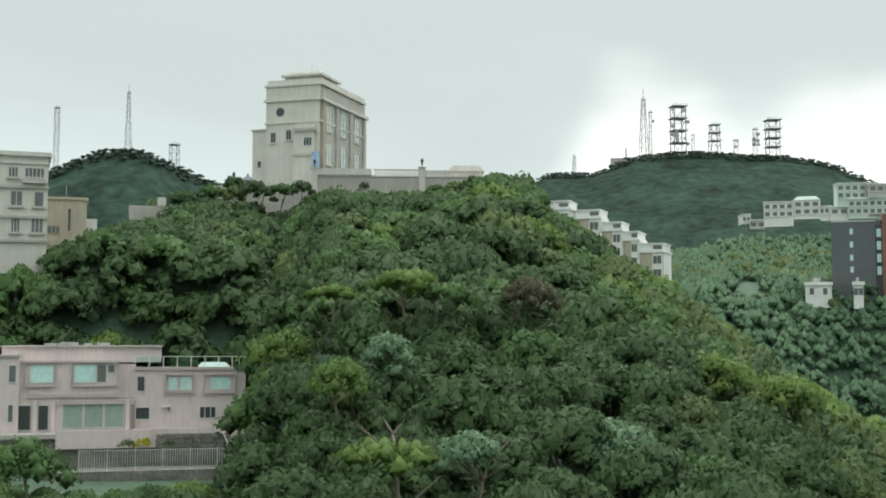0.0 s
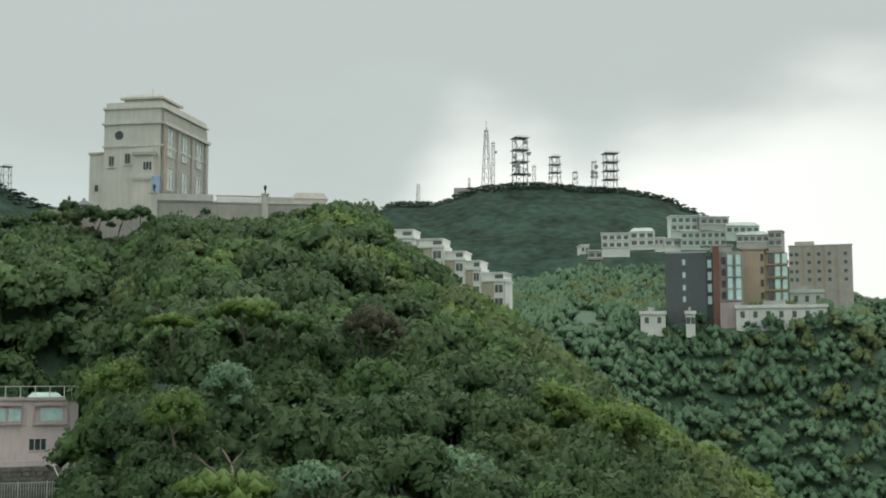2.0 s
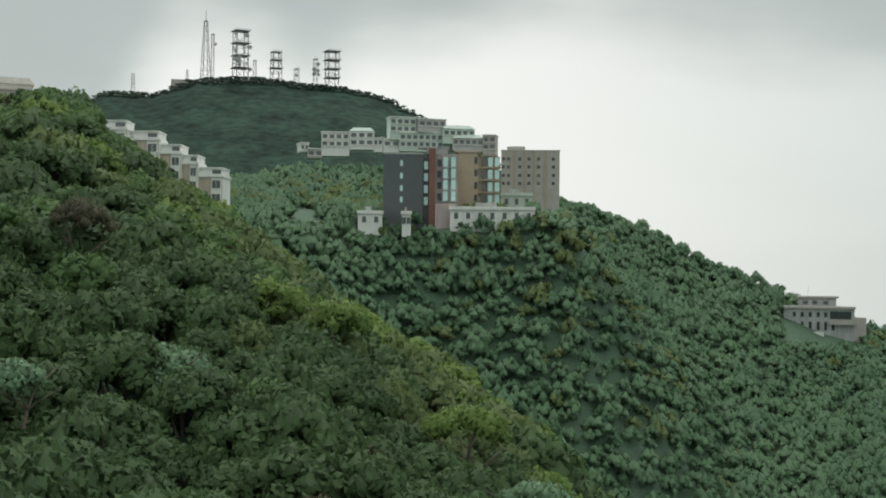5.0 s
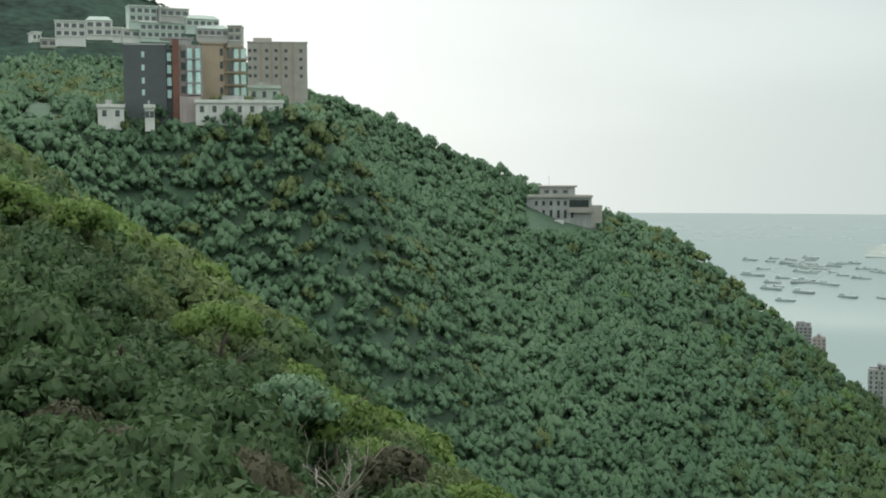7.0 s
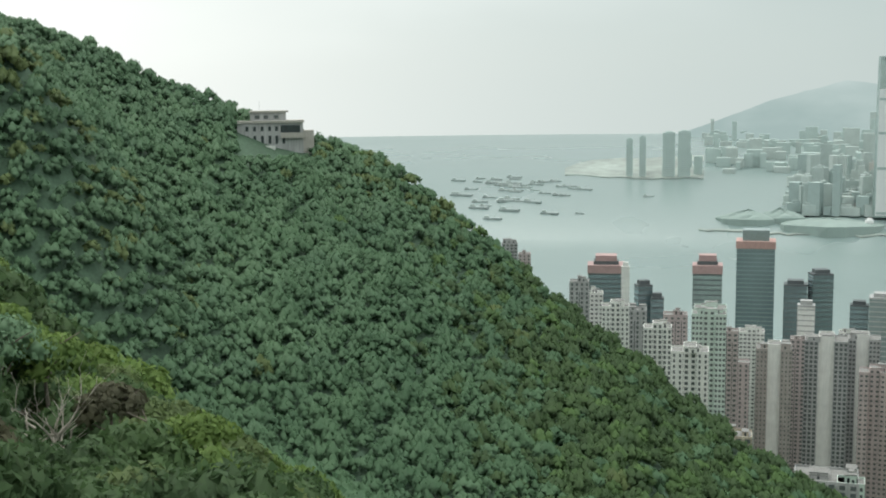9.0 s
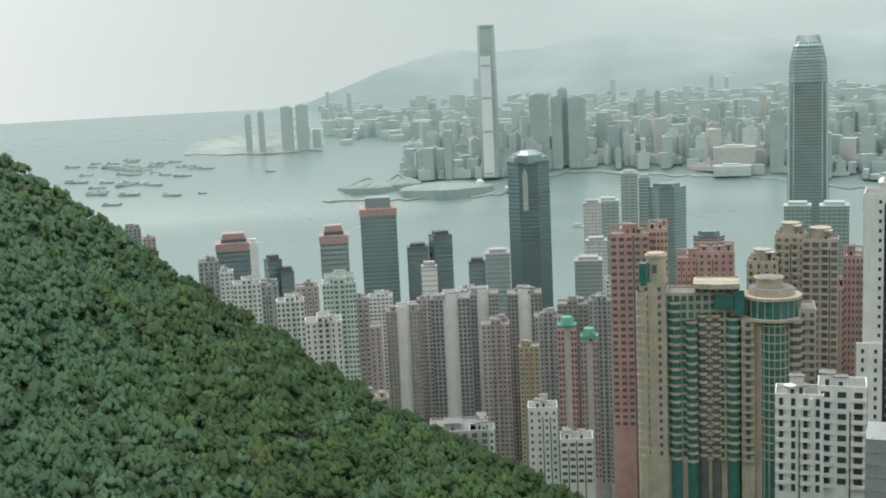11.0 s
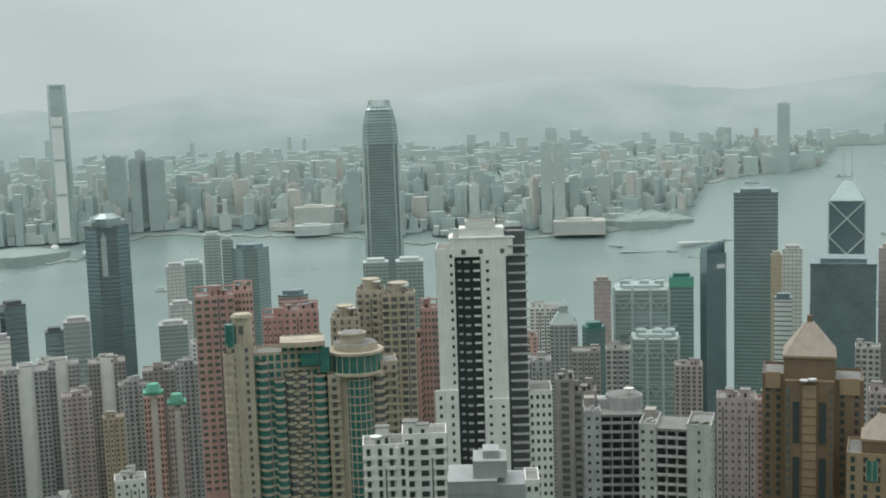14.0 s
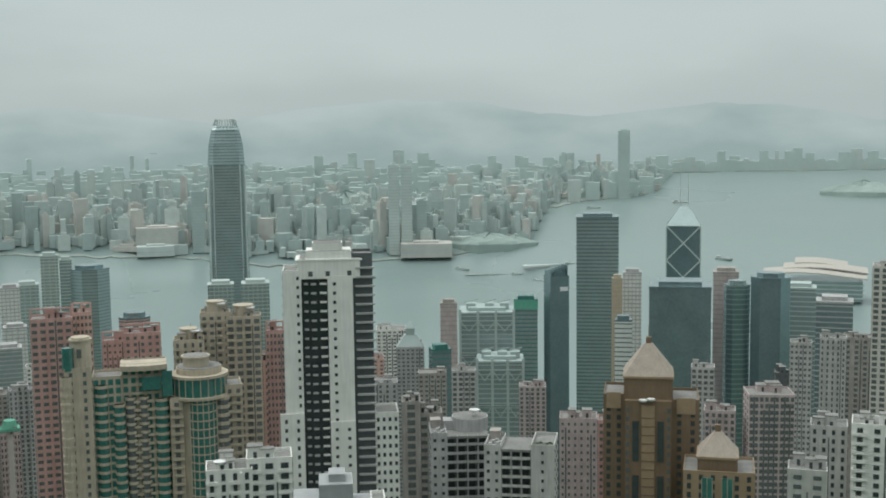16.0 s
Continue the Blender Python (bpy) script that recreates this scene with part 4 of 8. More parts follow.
    part("glazed_storey", Geo().disc(cx, cy - 1, r + 0.2, Z(319), Z(325.4), 28), M["teal"], t)
    for i in range(11):
        a = radians(190 + i * 16)
        px, py = cx + (r + 0.25) * math.cos(a), cy - 1 + (r + 0.25) * math.sin(a)
        part("storey_post", Geo().box(px - 0.14, px + 0.14, py - 0.14, py + 0.14, Z(319), Z(325.4)), M["cream"], t)
    part("drum_eave", Geo().disc(cx, cy - 1, r + 0.8, Z(325.4), Z(326.4), 28).disc(cx, cy - 1, r - 1.6, Z(326.4), Z(328.6), 28), M["cream"], t)
    part("roof_garden", Geo().disc(cx, cy - 1, r - 1.9, Z(328.6), Z(328.9), 28), M["roofgrey"], t)
    part("roof_drum", Geo().disc(cx - 1, cy - 1, 4.6, Z(328.6), Z(332.0), 22).disc(cx - 1, cy - 1, 5.1, Z(332.0), Z(332.6), 22), M["cream"], t)
    part("drum_cap", Geo().disc(cx - 1, cy - 1, 4.4, Z(332.6), Z(332.75), 22), M["roofgrey"], t)
    slab(t, X(79.9), X(80.7), -6, 8, 0, Z(321), "cream", "midwin", 2, 0, 3.05, 1.3, 1.5, low, [(X(80.3), 5.6)])
    slab(t, X(77.35), X(77.95), -8.5, 6, 0, Z(318), "cream", "midwin", 1, 0, 3.05, 1.6, 1.5, low, [(X(77.65), 4.2)])


estate()

# towers behind and beside it
for az, d, w, top, mk, label in ((72.25, 520, 16.5, 336, "rose", "rose tiled apartment tower with dark window columns"), (73.6, 524, 8, 337, "salmon", "salmon tiled apartment tower end with a loggia top"),
                                 (75.0, 560, 11, 318, "rose", "rose tiled apartment block with open roof frames"), (76.25, 560, 16, 321, "rose", "rose tiled apartment block behind the cream estate"),
                                 (81.5, 520, 9, 313, "salmon", "salmon tiled apartment tower beside the white tower"), (82.35, 520, 8, 326, "rose", "rose tiled slim apartment tower with open frames")):
    t, zb, h = flats(label, az, d, w, top, mk, "midwin", 5, storey=3.0, name="rose_tower", low=250, wh=1.25)
    part("roof_frame", Geo().box(-w / 2, w / 2, -4, -3.4, h + 4.2, h + 4.9).box(-w / 2, -w / 2 + 0.8, -4, -3.4, h, h + 4.2).box(w / 2 - 0.8, w / 2, -4, -3.4, h, h + 4.2).box(-0.4, 0.4, -4, -3.4, h, h + 4.2), M[mk], t)
for az, d, w, top, label in ((79.6, 500, 12, 338, "cream apartment tower with stacked balconies and roof dishes"), (80.9, 500, 14, 336, "cream apartment tower with dark recessed windows"), (78.35, 490, 12, 329, "cream stair turret block with a domed roof room")):
    t, zb, h = flats(label, az, d, w, top, "cream", "midwin", 4, storey=3.05, balcony=True, name="cream_tower", low=250)
    part("roof_drum", Geo().disc(0, 0, w * 0.28, h, h + 4.5, 16).disc(0, 0, w * 0.31, h + 4.5, h + 5, 16), M["cream"], t)
    part("dish", Geo().disc(w * 0.2, -3, 1.6, h + 3.6, h + 4.3, 14, 1.25), M["whitesteel"], t)

# slim pink towers with green roofs
for az, w, top, mk in ((69.2, 9.5, 276, "salmon"), (70.25, 9.0, 270, "palepink")):
    t, zb, h = flats("pink and white slim apartment tower with a green roof", az, 600, w, top, mk, "dark", 3, wings=True, roof="white", name="green_roof_tower")
    part("green_roof", Geo().disc(0, -1, w * 0.42, h + 2.6, h + 6.2, 12, 0.7).box(-w / 2, w / 2, -4.4, 3, h + 1.2, h + 2.6), M["greenroof"], t)

# grey housing towers lower down
for az, d, w, top, mk, roof, cols in ((58.4, 850, 22, 262, "mint", None, 6), (61.33, 800, 22.4, 246, "warmgrey", "white", 6), (63.63, 820, 27, 249, "grey", "white", 6), (65.2, 840, 22, 247, "grey", "white", 6), (67.2, 835, 24, 247, "warmgrey", "white", 6),
                                     (65.77, 760, 17.8, 243, "palepink", None, 5), (67.33, 740, 12.5, 232, "beige", None, 4), (68.3, 790, 18, 240, "grey", None, 5), (69.5, 800, 20, 246, "warmgrey", None, 5), (70.9, 780, 17, 252, "grey", None, 5),
                                     (59.7, 780, 14, 240, "palepink", None, 4), (60.3, 900, 18, 236, "white", None, 5), (62.5, 880, 14, 236, "palepink", None, 4), (64.6, 900, 14, 238, "white", None, 4),
                                     (57.5, 650, 19.5, 275, "white", None, 5), (55.98, 700, 16, 277, "white", None, 5), (54.0, 750, 17, 280, "white", None, 5), (54.9, 760, 15, 276, "grey", None, 4), (52.3, 800, 13, 287, "grey", None, 4), (53.0, 820, 12, 276, "white", None, 4),
                                     (49.0, 1100, 14, 273, "grey", None, 4), (49.7, 1080, 11, 266, "palepink", None, 3), (58.35, 700, 19.2, 286, "mint", None, 6), (59.3, 720, 10, 272, "palepink", None, 3), (56.8, 820, 16, 262, "palepink", None, 4), (71.6, 860, 16, 250, "white", None, 4)):
    flats({"white": "white", "grey": "grey", "warmgrey": "weathered grey", "mint": "pale green", "palepink": "pale pink", "salmon": "salmon pink", "beige": "beige"}[mk] + " high-rise housing tower with close rows of small windows", az, d, w, top, mk, "midwin", cols, wings=cols > 4, roof=roof, name="housing_tower")

# offices towards the harbour
for label, az, d, w, top, gl, tr, kw in (
    ("dark slab office tower with a pale red crown", 60.4, 1150, 34, 270, "glass_dk", "glass_md", dict(cap=10)),
    ("dark glass office tower in two steps", 63.3, 1000, 22, 264, "glass_dk", "slate", dict(rot=18)),
    ("dark glass office block lower step", 62.2, 1005, 18, 254, "glass_dk", "slate", {}),
    ("pale ribbed office slab beside dark glass", 62.7, 900, 12, 256, "white", "grey", {}),
    ("dark glass office block with flat roof", 65.0, 1000, 14, 240, "glass_dk", "slate", {}), ("grey office block with a flat roof", 66.0, 1000, 20, 247, "glass_md", "grey", {}),
    ("white gridded office tower", 70.55, 1350, 20, 240, "white", "grey", dict(mullions=5)), ("grey glass tower with pale fins", 71.3, 1400, 24, 236, "glass_md", "far_a", dict(mullions=4)),
    ("slim silver harbour tower", 72.3, 1500, 20, 256, "glass_lt", "far_a", dict(mullions=3)), ("second slim silver harbour tower", 73.0, 1500, 14, 250, "glass_md", "far_a", {}),
    ("dark curved glass harbour tower with fins", 74.02, 1500, 46, 238, "glass_md", "glass_dk", dict(chamfer=14, cap=4)),
    ("white office block with arched top", 70.7, 1250, 22, 214, "white", "grey", dict(mullions=4)), ("grey glass office block", 70.3, 1150, 26, 212, "glass_md", "grey", {}),
    ("glass twin office blocks below the tall harbour tower", 79.9, 1250, 26, 247, "glass_md", "far_a", dict(mullions=6)), ("glass office block with pale bands", 81.5, 1250, 28, 247, "glass_md", "far_a", dict(mullions=6)),
    ("red-brown office block with rounded top", 75.93, 900, 22, 273, "rose", "glass_dk", dict(chamfer=5, storey=3.4)),
    ("green-grey glass office block", 90.18, 880, 19.3, 245, "glass_dk", "teal", dict(rot=14)), ("slim pinkish office tower with flat roof", 90.62, 1000, 14, 260, "palepink", "warmgrey", {}),
    ("dark blue-green glass office tower", 95.75, 1150, 26, 262, "glass_dk", "glass_dk", dict(rot=24)), ("green glass office block with a bright green roof band", 94.3, 1150, 22, 240, "glass_md", "teal", {}),
    ("tall grey square tower with fine steel bands", 97.68, 1300, 44, 306, "glass_md", "glass_dk", dict(band=1.6, cap=2, lowest=250)),
    ("black glass slab tower with a flat roof", 101.52, 950, 46.4, 283, "glass_dk", "glass_dk", dict(cap=2)),
    ("pinkish stepped office tower", 103.6, 1000, 20, 287, "palepink", "warmgrey", {}), ("dark glass office tower with rounded corners", 104.1, 960, 25, 282, "glass_dk", "glass_md", dict(chamfer=4, rot=16)),
    ("dark curved glass tower pair", 105.6, 950, 29, 290, "glass_dk", "glass_dk", dict(chamfer=7)), ("grey office tower with white crown bands", 106.87, 1000, 26, 276, "glass_md", "far_a", {}),
    ("low dark office block with bands", 108.42, 900, 25, 281, "glass_dk", "grey", {}), ("white office block with square windows", 99.3, 1180, 18, 262, "white", "grey", dict(mullions=5)), ("beige office block with plain walls", 98.6, 1150, 10, 260, "beige", "cream", {}),
    ("low blue-banded office block", 98.9, 1000, 14, 246, "white", "glass_dk", {}), ("dark red-roofed office tower", 53.55, 1000, 29, 268, "glass_dk", "slate", dict(cap=2)), ("green-grey red-roofed office tower", 58.24, 950, 22, 276, "glass_md", "slate", dict(cap=2)),
    ("slim white slab office tower", 54.46, 900, 6, 281, "white", "white", {}), ("dark glass tower with stepped top", 55.3, 850, 14, 276, "glass_dk", "slate", dict(rot=20)), ("dark glass office tower with plain top", 55.95, 845, 9, 268, "glass_dk", "slate", {}),
):
    t, zb, h = office(label, az, d, w, top, gl, tr, **kw)
    if "red" in label and "roof" in label or "red crown" in label:
        part("red_roof", Geo().box(-w * 0.52, w * 0.52, -w * 0.42, w * 0.42, h - 5, h + 1.6).box(-w * 0.3, w * 0.3, -w * 0.25, w * 0.25, h + 4, h + 9), M["redroof"] if "roof" in label else M["rose"], t)
    if "bright green roof" in label:
        part("roof_band", Geo().box(-w * 0.52, w * 0.52, -w * 0.42, w * 0.42, h - 8, h + 1), M["greenroof"], t)
    if label.startswith("dark blue-green"):
        # plain white panel that gives off no light
        part("roof_sign", Geo().box(0, 8, -8.9, -8.3, h - 13, h - 9), M["whitesteel"], t, "small plain white roof sign")
        for i in range(6):
            part("roof_fin", Geo().box(-9 + i * 3.4, -8.4 + i * 3.4, -7, 7, h + 1.4, h + 6 + i), M["glass_dk"], t)


def tapered_tower(name, label, az, d, w, top, steps, glass, trim, far=False, n=12, crown=0):
    """A tall tower whose plan steps in towards a crown. steps: (fraction of height, width factor)."""
    zb = 2.0
    where, s = far_spot(az, d, zb) if far else (polar(az, d, zb), 1.0)
    t = thing(name, label, "tower", where, -az)
    h, w = (top - zb) * s, w * s
    r, c = w / 2, w / 2 * 0.28
    pts = [(-r, -r + c), (-r + c, -r), (r - c, -r), (r, -r + c), (r, r - c), (r - c, r), (-r + c, r), (-r, r - c)]
    rings = Geo()
    for (f0, k0), (f1, k1) in zip(steps, steps[1:]):
        part("curtain_wall", Geo().prism([(x * k0, y * k0) for x, y in pts], h * f0, h * f1, k1 / k0), M[glass], t)
        z = h * f0
        while z < h * f1 - 1 and not far:
            k = (k0 + (k1 - k0) * (z - h * f0) / (h * (f1 - f0))) * 1.005
            rings.prism([(x * k, y * k) for x, y in pts], z, z + 1.0)
            z += 4.2
    if rings.v:
        tagged(part("spandrel_row", rings, M[trim], t), kind="stuff")
    for i in range(crown):
        a = 6.28319 * i / crown
        k = steps[-1][1] * r
        part("crown_fin", Geo().beam((k * 1.25 * math.cos(a), k * 1.25 * math.sin(a), h * 0.965), (k * 0.9 * math.cos(a), k * 0.9 * math.sin(a), h * 1.012), 1.0), M["far_a"], t)
    return t, h, s


t, h, s = tapered_tower("tall_harbour_tower", "very tall grey glass tower stepping in to a clawed crown", 80.34, 1700, 54, 408, [(0, 1.02), (0.42, 1.0), (0.66, 0.96), (0.86, 0.92), (0.93, 0.85), (0.975, 0.70), (0.99, 0.55)], "glass_md", "glass_dk", crown=24)
for sx in (-1, 1):
    part("corner_pier", Geo().beam((sx * 25, -25, 0), (sx * 24, -24, h * 0.86), 1.2), M["far_b"], t)
    part("corner_pier", Geo().beam((sx * 19, -27, 0), (sx * 18, -25.6, h * 0.86), 0.8), M["far_b"], t)
t, h, s = tapered_tower("tallest_far_tower", "slender pale tower across the harbour rising above the hills", 65.85, 3900, 60, 483, [(0, 0.96), (0.5, 1.0), (0.97, 0.9), (1.0, 0.9)], "glass_lt", "far_b", far=True)
for f in (0.02, 0.30, 0.52, 0.73, 0.985):
    part("plant_band", Geo().box(-20 * s, 17 * s, -32 * s, -26 * s, h * f, h * f + 7 * s), M["far_c"], t)
# white panel paints the sunlit side onto the tower
part("lit_face", Geo().prism([(-22 * s, -31.3 * s), (12 * s, -31.3 * s), (12 * s, -28.7 * s), (-22 * s, -28.7 * s)], 4, h * 0.80, 0.97), M["whitesteel"], t, "pale tower face with sunlight painted white")

# dark tower with the stepped, cut top
t, zb, h = office("dark glass star-plan tower with stepped cut top", 67.6, 1200, 41, 303, "glass_dk", "slate", chamfer=11, cap=2, lowest=250, band=1.0)
part("cut_top", Geo().disc(0, 0, 19, h, h + 6, 8).disc(0, 0, 14, h + 6, h + 8, 8).disc(0, 0, 15, h + 8, h + 12, 8, 0.5), M["glass_md"], t)
part("bright_fin", Geo().box(-6, -1, -17.4, -16.4, h - 46, h - 10).add([(-6, -17.4, h - 10), (-1, -17.4, h - 10), (-3.5, -17.4, h - 4)], [(0, 1, 2)]), M["far_a"], t)


def faceted_tower():
    """Prism tower with diagonal bracing, sloping top and two masts."""
    az, d, zb = 101.65, 1300, 3.0
    t = thing("braced_tower", "dark glass faceted tower with pale diagonal bracing and twin masts", "tower", polar(az, d, zb), -az)
    w, h = 17.5, 315 - zb
    g = Geo().add([(-w, -w, 0), (w, -w, 0), (w, w, 0), (-w, w, 0), (-w, -w, h - 17), (w, -w, h - 17), (w, w, h - 17), (-w, w, h - 17), (-4, -2, h + 2), (6, -2, h + 2)],
                  [(0, 1, 5, 4), (1, 2, 6, 5), (2, 3, 7, 6), (3, 0, 4, 7), (4, 5, 9, 8), (5, 6, 9), (6, 7, 8, 9), (7, 4, 8)])
    part("curtain_wall", g, M["glass_dk"], t)
    part("sloping_top", Geo().add([(-w, -w - 0.1, h - 17), (w, -w - 0.1, h - 17), (6, -2.1, h + 2.1), (-4, -2.1, h + 2.1)], [(0, 1, 2, 3)]).add([(w + 0.1, -w, h - 17), (w + 0.1, w, h - 17), (6.1, -2, h + 2.1)], [(0, 1, 2)]), M["glass_md"], t)
    for k in range(4):
        z0, z1 = h - 17 - 36 * k, h - 17 - 36 * (k + 1)
        for a, b in ((-w, w), (w, -w)):
            part("brace", Geo().beam((a, -w - 0.4, z0), (b, -w - 0.4, z1), 0.9), M["far_b"], t)
    for a in (-w, w):
        part("corner_pier", Geo().beam((a, -w - 0.2, 0), (a, -w - 0.2, h - 17), 0.8), M["far_b"], t)
    part("sill_beam", Geo().beam((-w, -w - 0.3, h - 17), (w, -w - 0.3, h - 17), 0.6), M["far_b"], t)
    for a in (-3.5, 4.5):
        part("mast", Geo().beam((a, -2, h), (a, -2, h + 46), 0.55, 6, 0.25), M["far_b"], t)


faceted_tower()


def bank():
    """The suspended-truss bank: grey modules with white trusses and service towers."""
    for az, d, w, top, lab in ((92.44, 1050, 46, 246, "grey steel bank tower with suspension trusses and roof cranes"), (93.05, 1000, 38, 213, "lower grey bank block with white truss frames")):
        t, zb, h = office(lab, az, d, w, top, "glass_md", "far_c", storey=4.0, cap=1, name="bank_tower")
        for x in (-w / 2, -w / 6, w / 6, w / 2):
            part("ladder_mast", Geo().box(x - 1.1, x + 1.1, -w * 0.4 - 1.4, -w * 0.4 + 0.2, 0, h + 4), M["far_a"], t)
        for k in range(5):
            z = h - 6 - 30 * k
            for x in (-w / 3, 0, w / 3):
                part("truss", Geo().beam((x - w / 6, -w * 0.4 - 1.2, z), (x, -w * 0.4 - 1.2, z - 9), 0.5).beam((x + w / 6, -w * 0.4 - 1.2, z), (x, -w * 0.4 - 1.2, z - 9), 0.5).beam((x - w / 6, -w * 0.4 - 1.2, z), (x + w / 6, -w * 0.4 - 1.2, z), 0.4), M["far_a"], t)
        for x in (-w * 0.3, w * 0.05, w * 0.33):
            part("roof_crane", Geo().box(x - 4, x + 4, -5, 5, h, h + 7).beam((x - 6, 0, h + 7), (x + 6, 0, h + 10), 0.6), M["far_c"], t)


bank()

# the stone tower with a stepped pyramid lantern
t, zb, h = flats("grey stone tower with a stepped pyramid roof lantern", 88.76, 900, 20.6, 244, "grey", "midwin", 6, name="stepped_tower")
part("pyramid_roof", Geo().prism([(-10, -8), (10, -8), (10, 8), (-10, 8)], h, h + 9, 0.45).box(-3.4, 3.4, -3.4, 3.4, h + 9, h + 14).prism([(-3.8, -3.8), (3.8, -3.8), (3.8, 3.8), (-3.8, 3.8)], h + 14, h + 20, 0.06), M["far_c"], t)


def pyramid_tower(az, d, w, eave, apex, label, wings=True):
    """Brown stone tower with a pale pyramid roof, corner turrets and twin dark window slots."""
    t, zb = site("brown_tower", label, az, d)
    h = eave - zb
    r = w / 2
    part("wall", Geo().box(-r, r, -r, r, 0, h), M["brown"], t)
    part("eave", Geo().box(-r - 0.4, r + 0.4, -r - 0.4, r + 0.4, h - 0.8, h), M["tan"], t)
    part("pyramid_roof", Geo().prism([(-r - 0.2, -r - 0.2), (r + 0.2, -r - 0.2), (r + 0.2, r + 0.2), (-r - 0.2, r + 0.2)], h, h + (apex - eave), 0.16), M["roofstone"], t)
    for i in (-2, -1, 0, 1, 2):
        part("roof_rib", Geo().beam((i * r / 2.4, -r - 0.25, h + 0.05), (i * r / 2.4 * 0.2, -r * 0.17, h + (apex - eave) + 0.02), 0.05), M["roofstone"], t)
    part("finial", Geo().box(-0.9, 0.9, -0.9, 0.9, h + apex - eave, h + apex - eave + 2.2).beam((0, 0, h + apex - eave + 2), (0, 0, h + apex - eave + 6), 0.12), M["brown"], t)
    lo = max(0, 262 - zb)
    if wings:
        y = -r - 2.5
        for sx, ww, dz in ((-1, 7.0, 7.5), (1, 9.0, 9.0)):
            x0, x1 = sorted((sx * r, sx * (r + ww)))
            slab(t, x0, x1, -r + 1, r + 3, 0, h - dz, "brown", "dark", 2, 3, 3.0, 1.4, 1.7, lo)
            part("tan_panel", Geo().box(x0 + ww * 0.15, x1 - ww * 0.15, -r + 0.6, -r + 1, h - dz - 4, h - dz + 1.6), M["tan"], t)
        part("front_wall", Geo().box(-r * 0.95, r * 0.95, y, -r, 0, h - 8), M["brown"], t)
        part("centre_panel", Geo().box(-2.2, 2.2, y - 0.5, y, 0, h - 9.5), M["tan"], t)
        for sx in (-1, 1):
            for k in range(5):
                z1 = h - 15 - 19 * k
                part("tall_window", Geo().box(sx * 4.2 - 1.1, sx * 4.2 + 1.1, y - 0.25, y + 0.1, z1 - 14, z1), M["dark"], t)
        g = Geo()
        z = h - 14
        while z > lo:
            g.box(-2.3, 2.3, y - 0.62, y - 0.5, z, z + 0.5)
            z -= 3
        tagged(part("panel_course", g, M["brown"], t), kind="stuff")
        windows(t, "small_window", "x", y, [-6.9, 6.9], lo, h - 10, 3.0, 1.1, 1.6, M["midwin"])
        part("dish", Geo().disc(-1.7, y - 0.9, 1.15, h - 8, h - 7.3, 14, 1.3), M["whitesteel"], t, "white satellite dish on the ledge")
        part("dish", Geo().disc(0.9, y - 0.9, 1.15, h - 7.6, h - 6.9, 14, 1.3), M["whitesteel"], t, "white satellite dish on the ledge")
    else:
        slab(t, -r - 4.5, r + 5.5, -r - 2.0, r + 4, 0, h - 5.2, "tan", "dark", 6, 3, 3.0, 1.3, 1.8, lo)
        for sx in (-1, 1):
            part("corner_glazing", Geo().box(sx * 3.2 - 1.8, sx * 3.2 + 1.8, -r - 2.5, -r - 1.9, h - 13, h - 6.4), M["teal"], t)
            for j in range(3):
                part("mullion", Geo().box(sx * 3.2 - 1.8 + j * 1.7, sx * 3.2 - 1.6 + j * 1.7, -r - 2.65, -r - 2.5, h - 13, h - 6.4), M["cream"], t)
    return t


pyramid_tower(100.08, 420, 16.4, 328, 338, "brown stone apartment tower with a pale pyramid roof and twin dishes")
pyramid_tower(103.32, 400, 12.7, 306, 313, "smaller brown apartment tower with a pale pyramid roof", False)

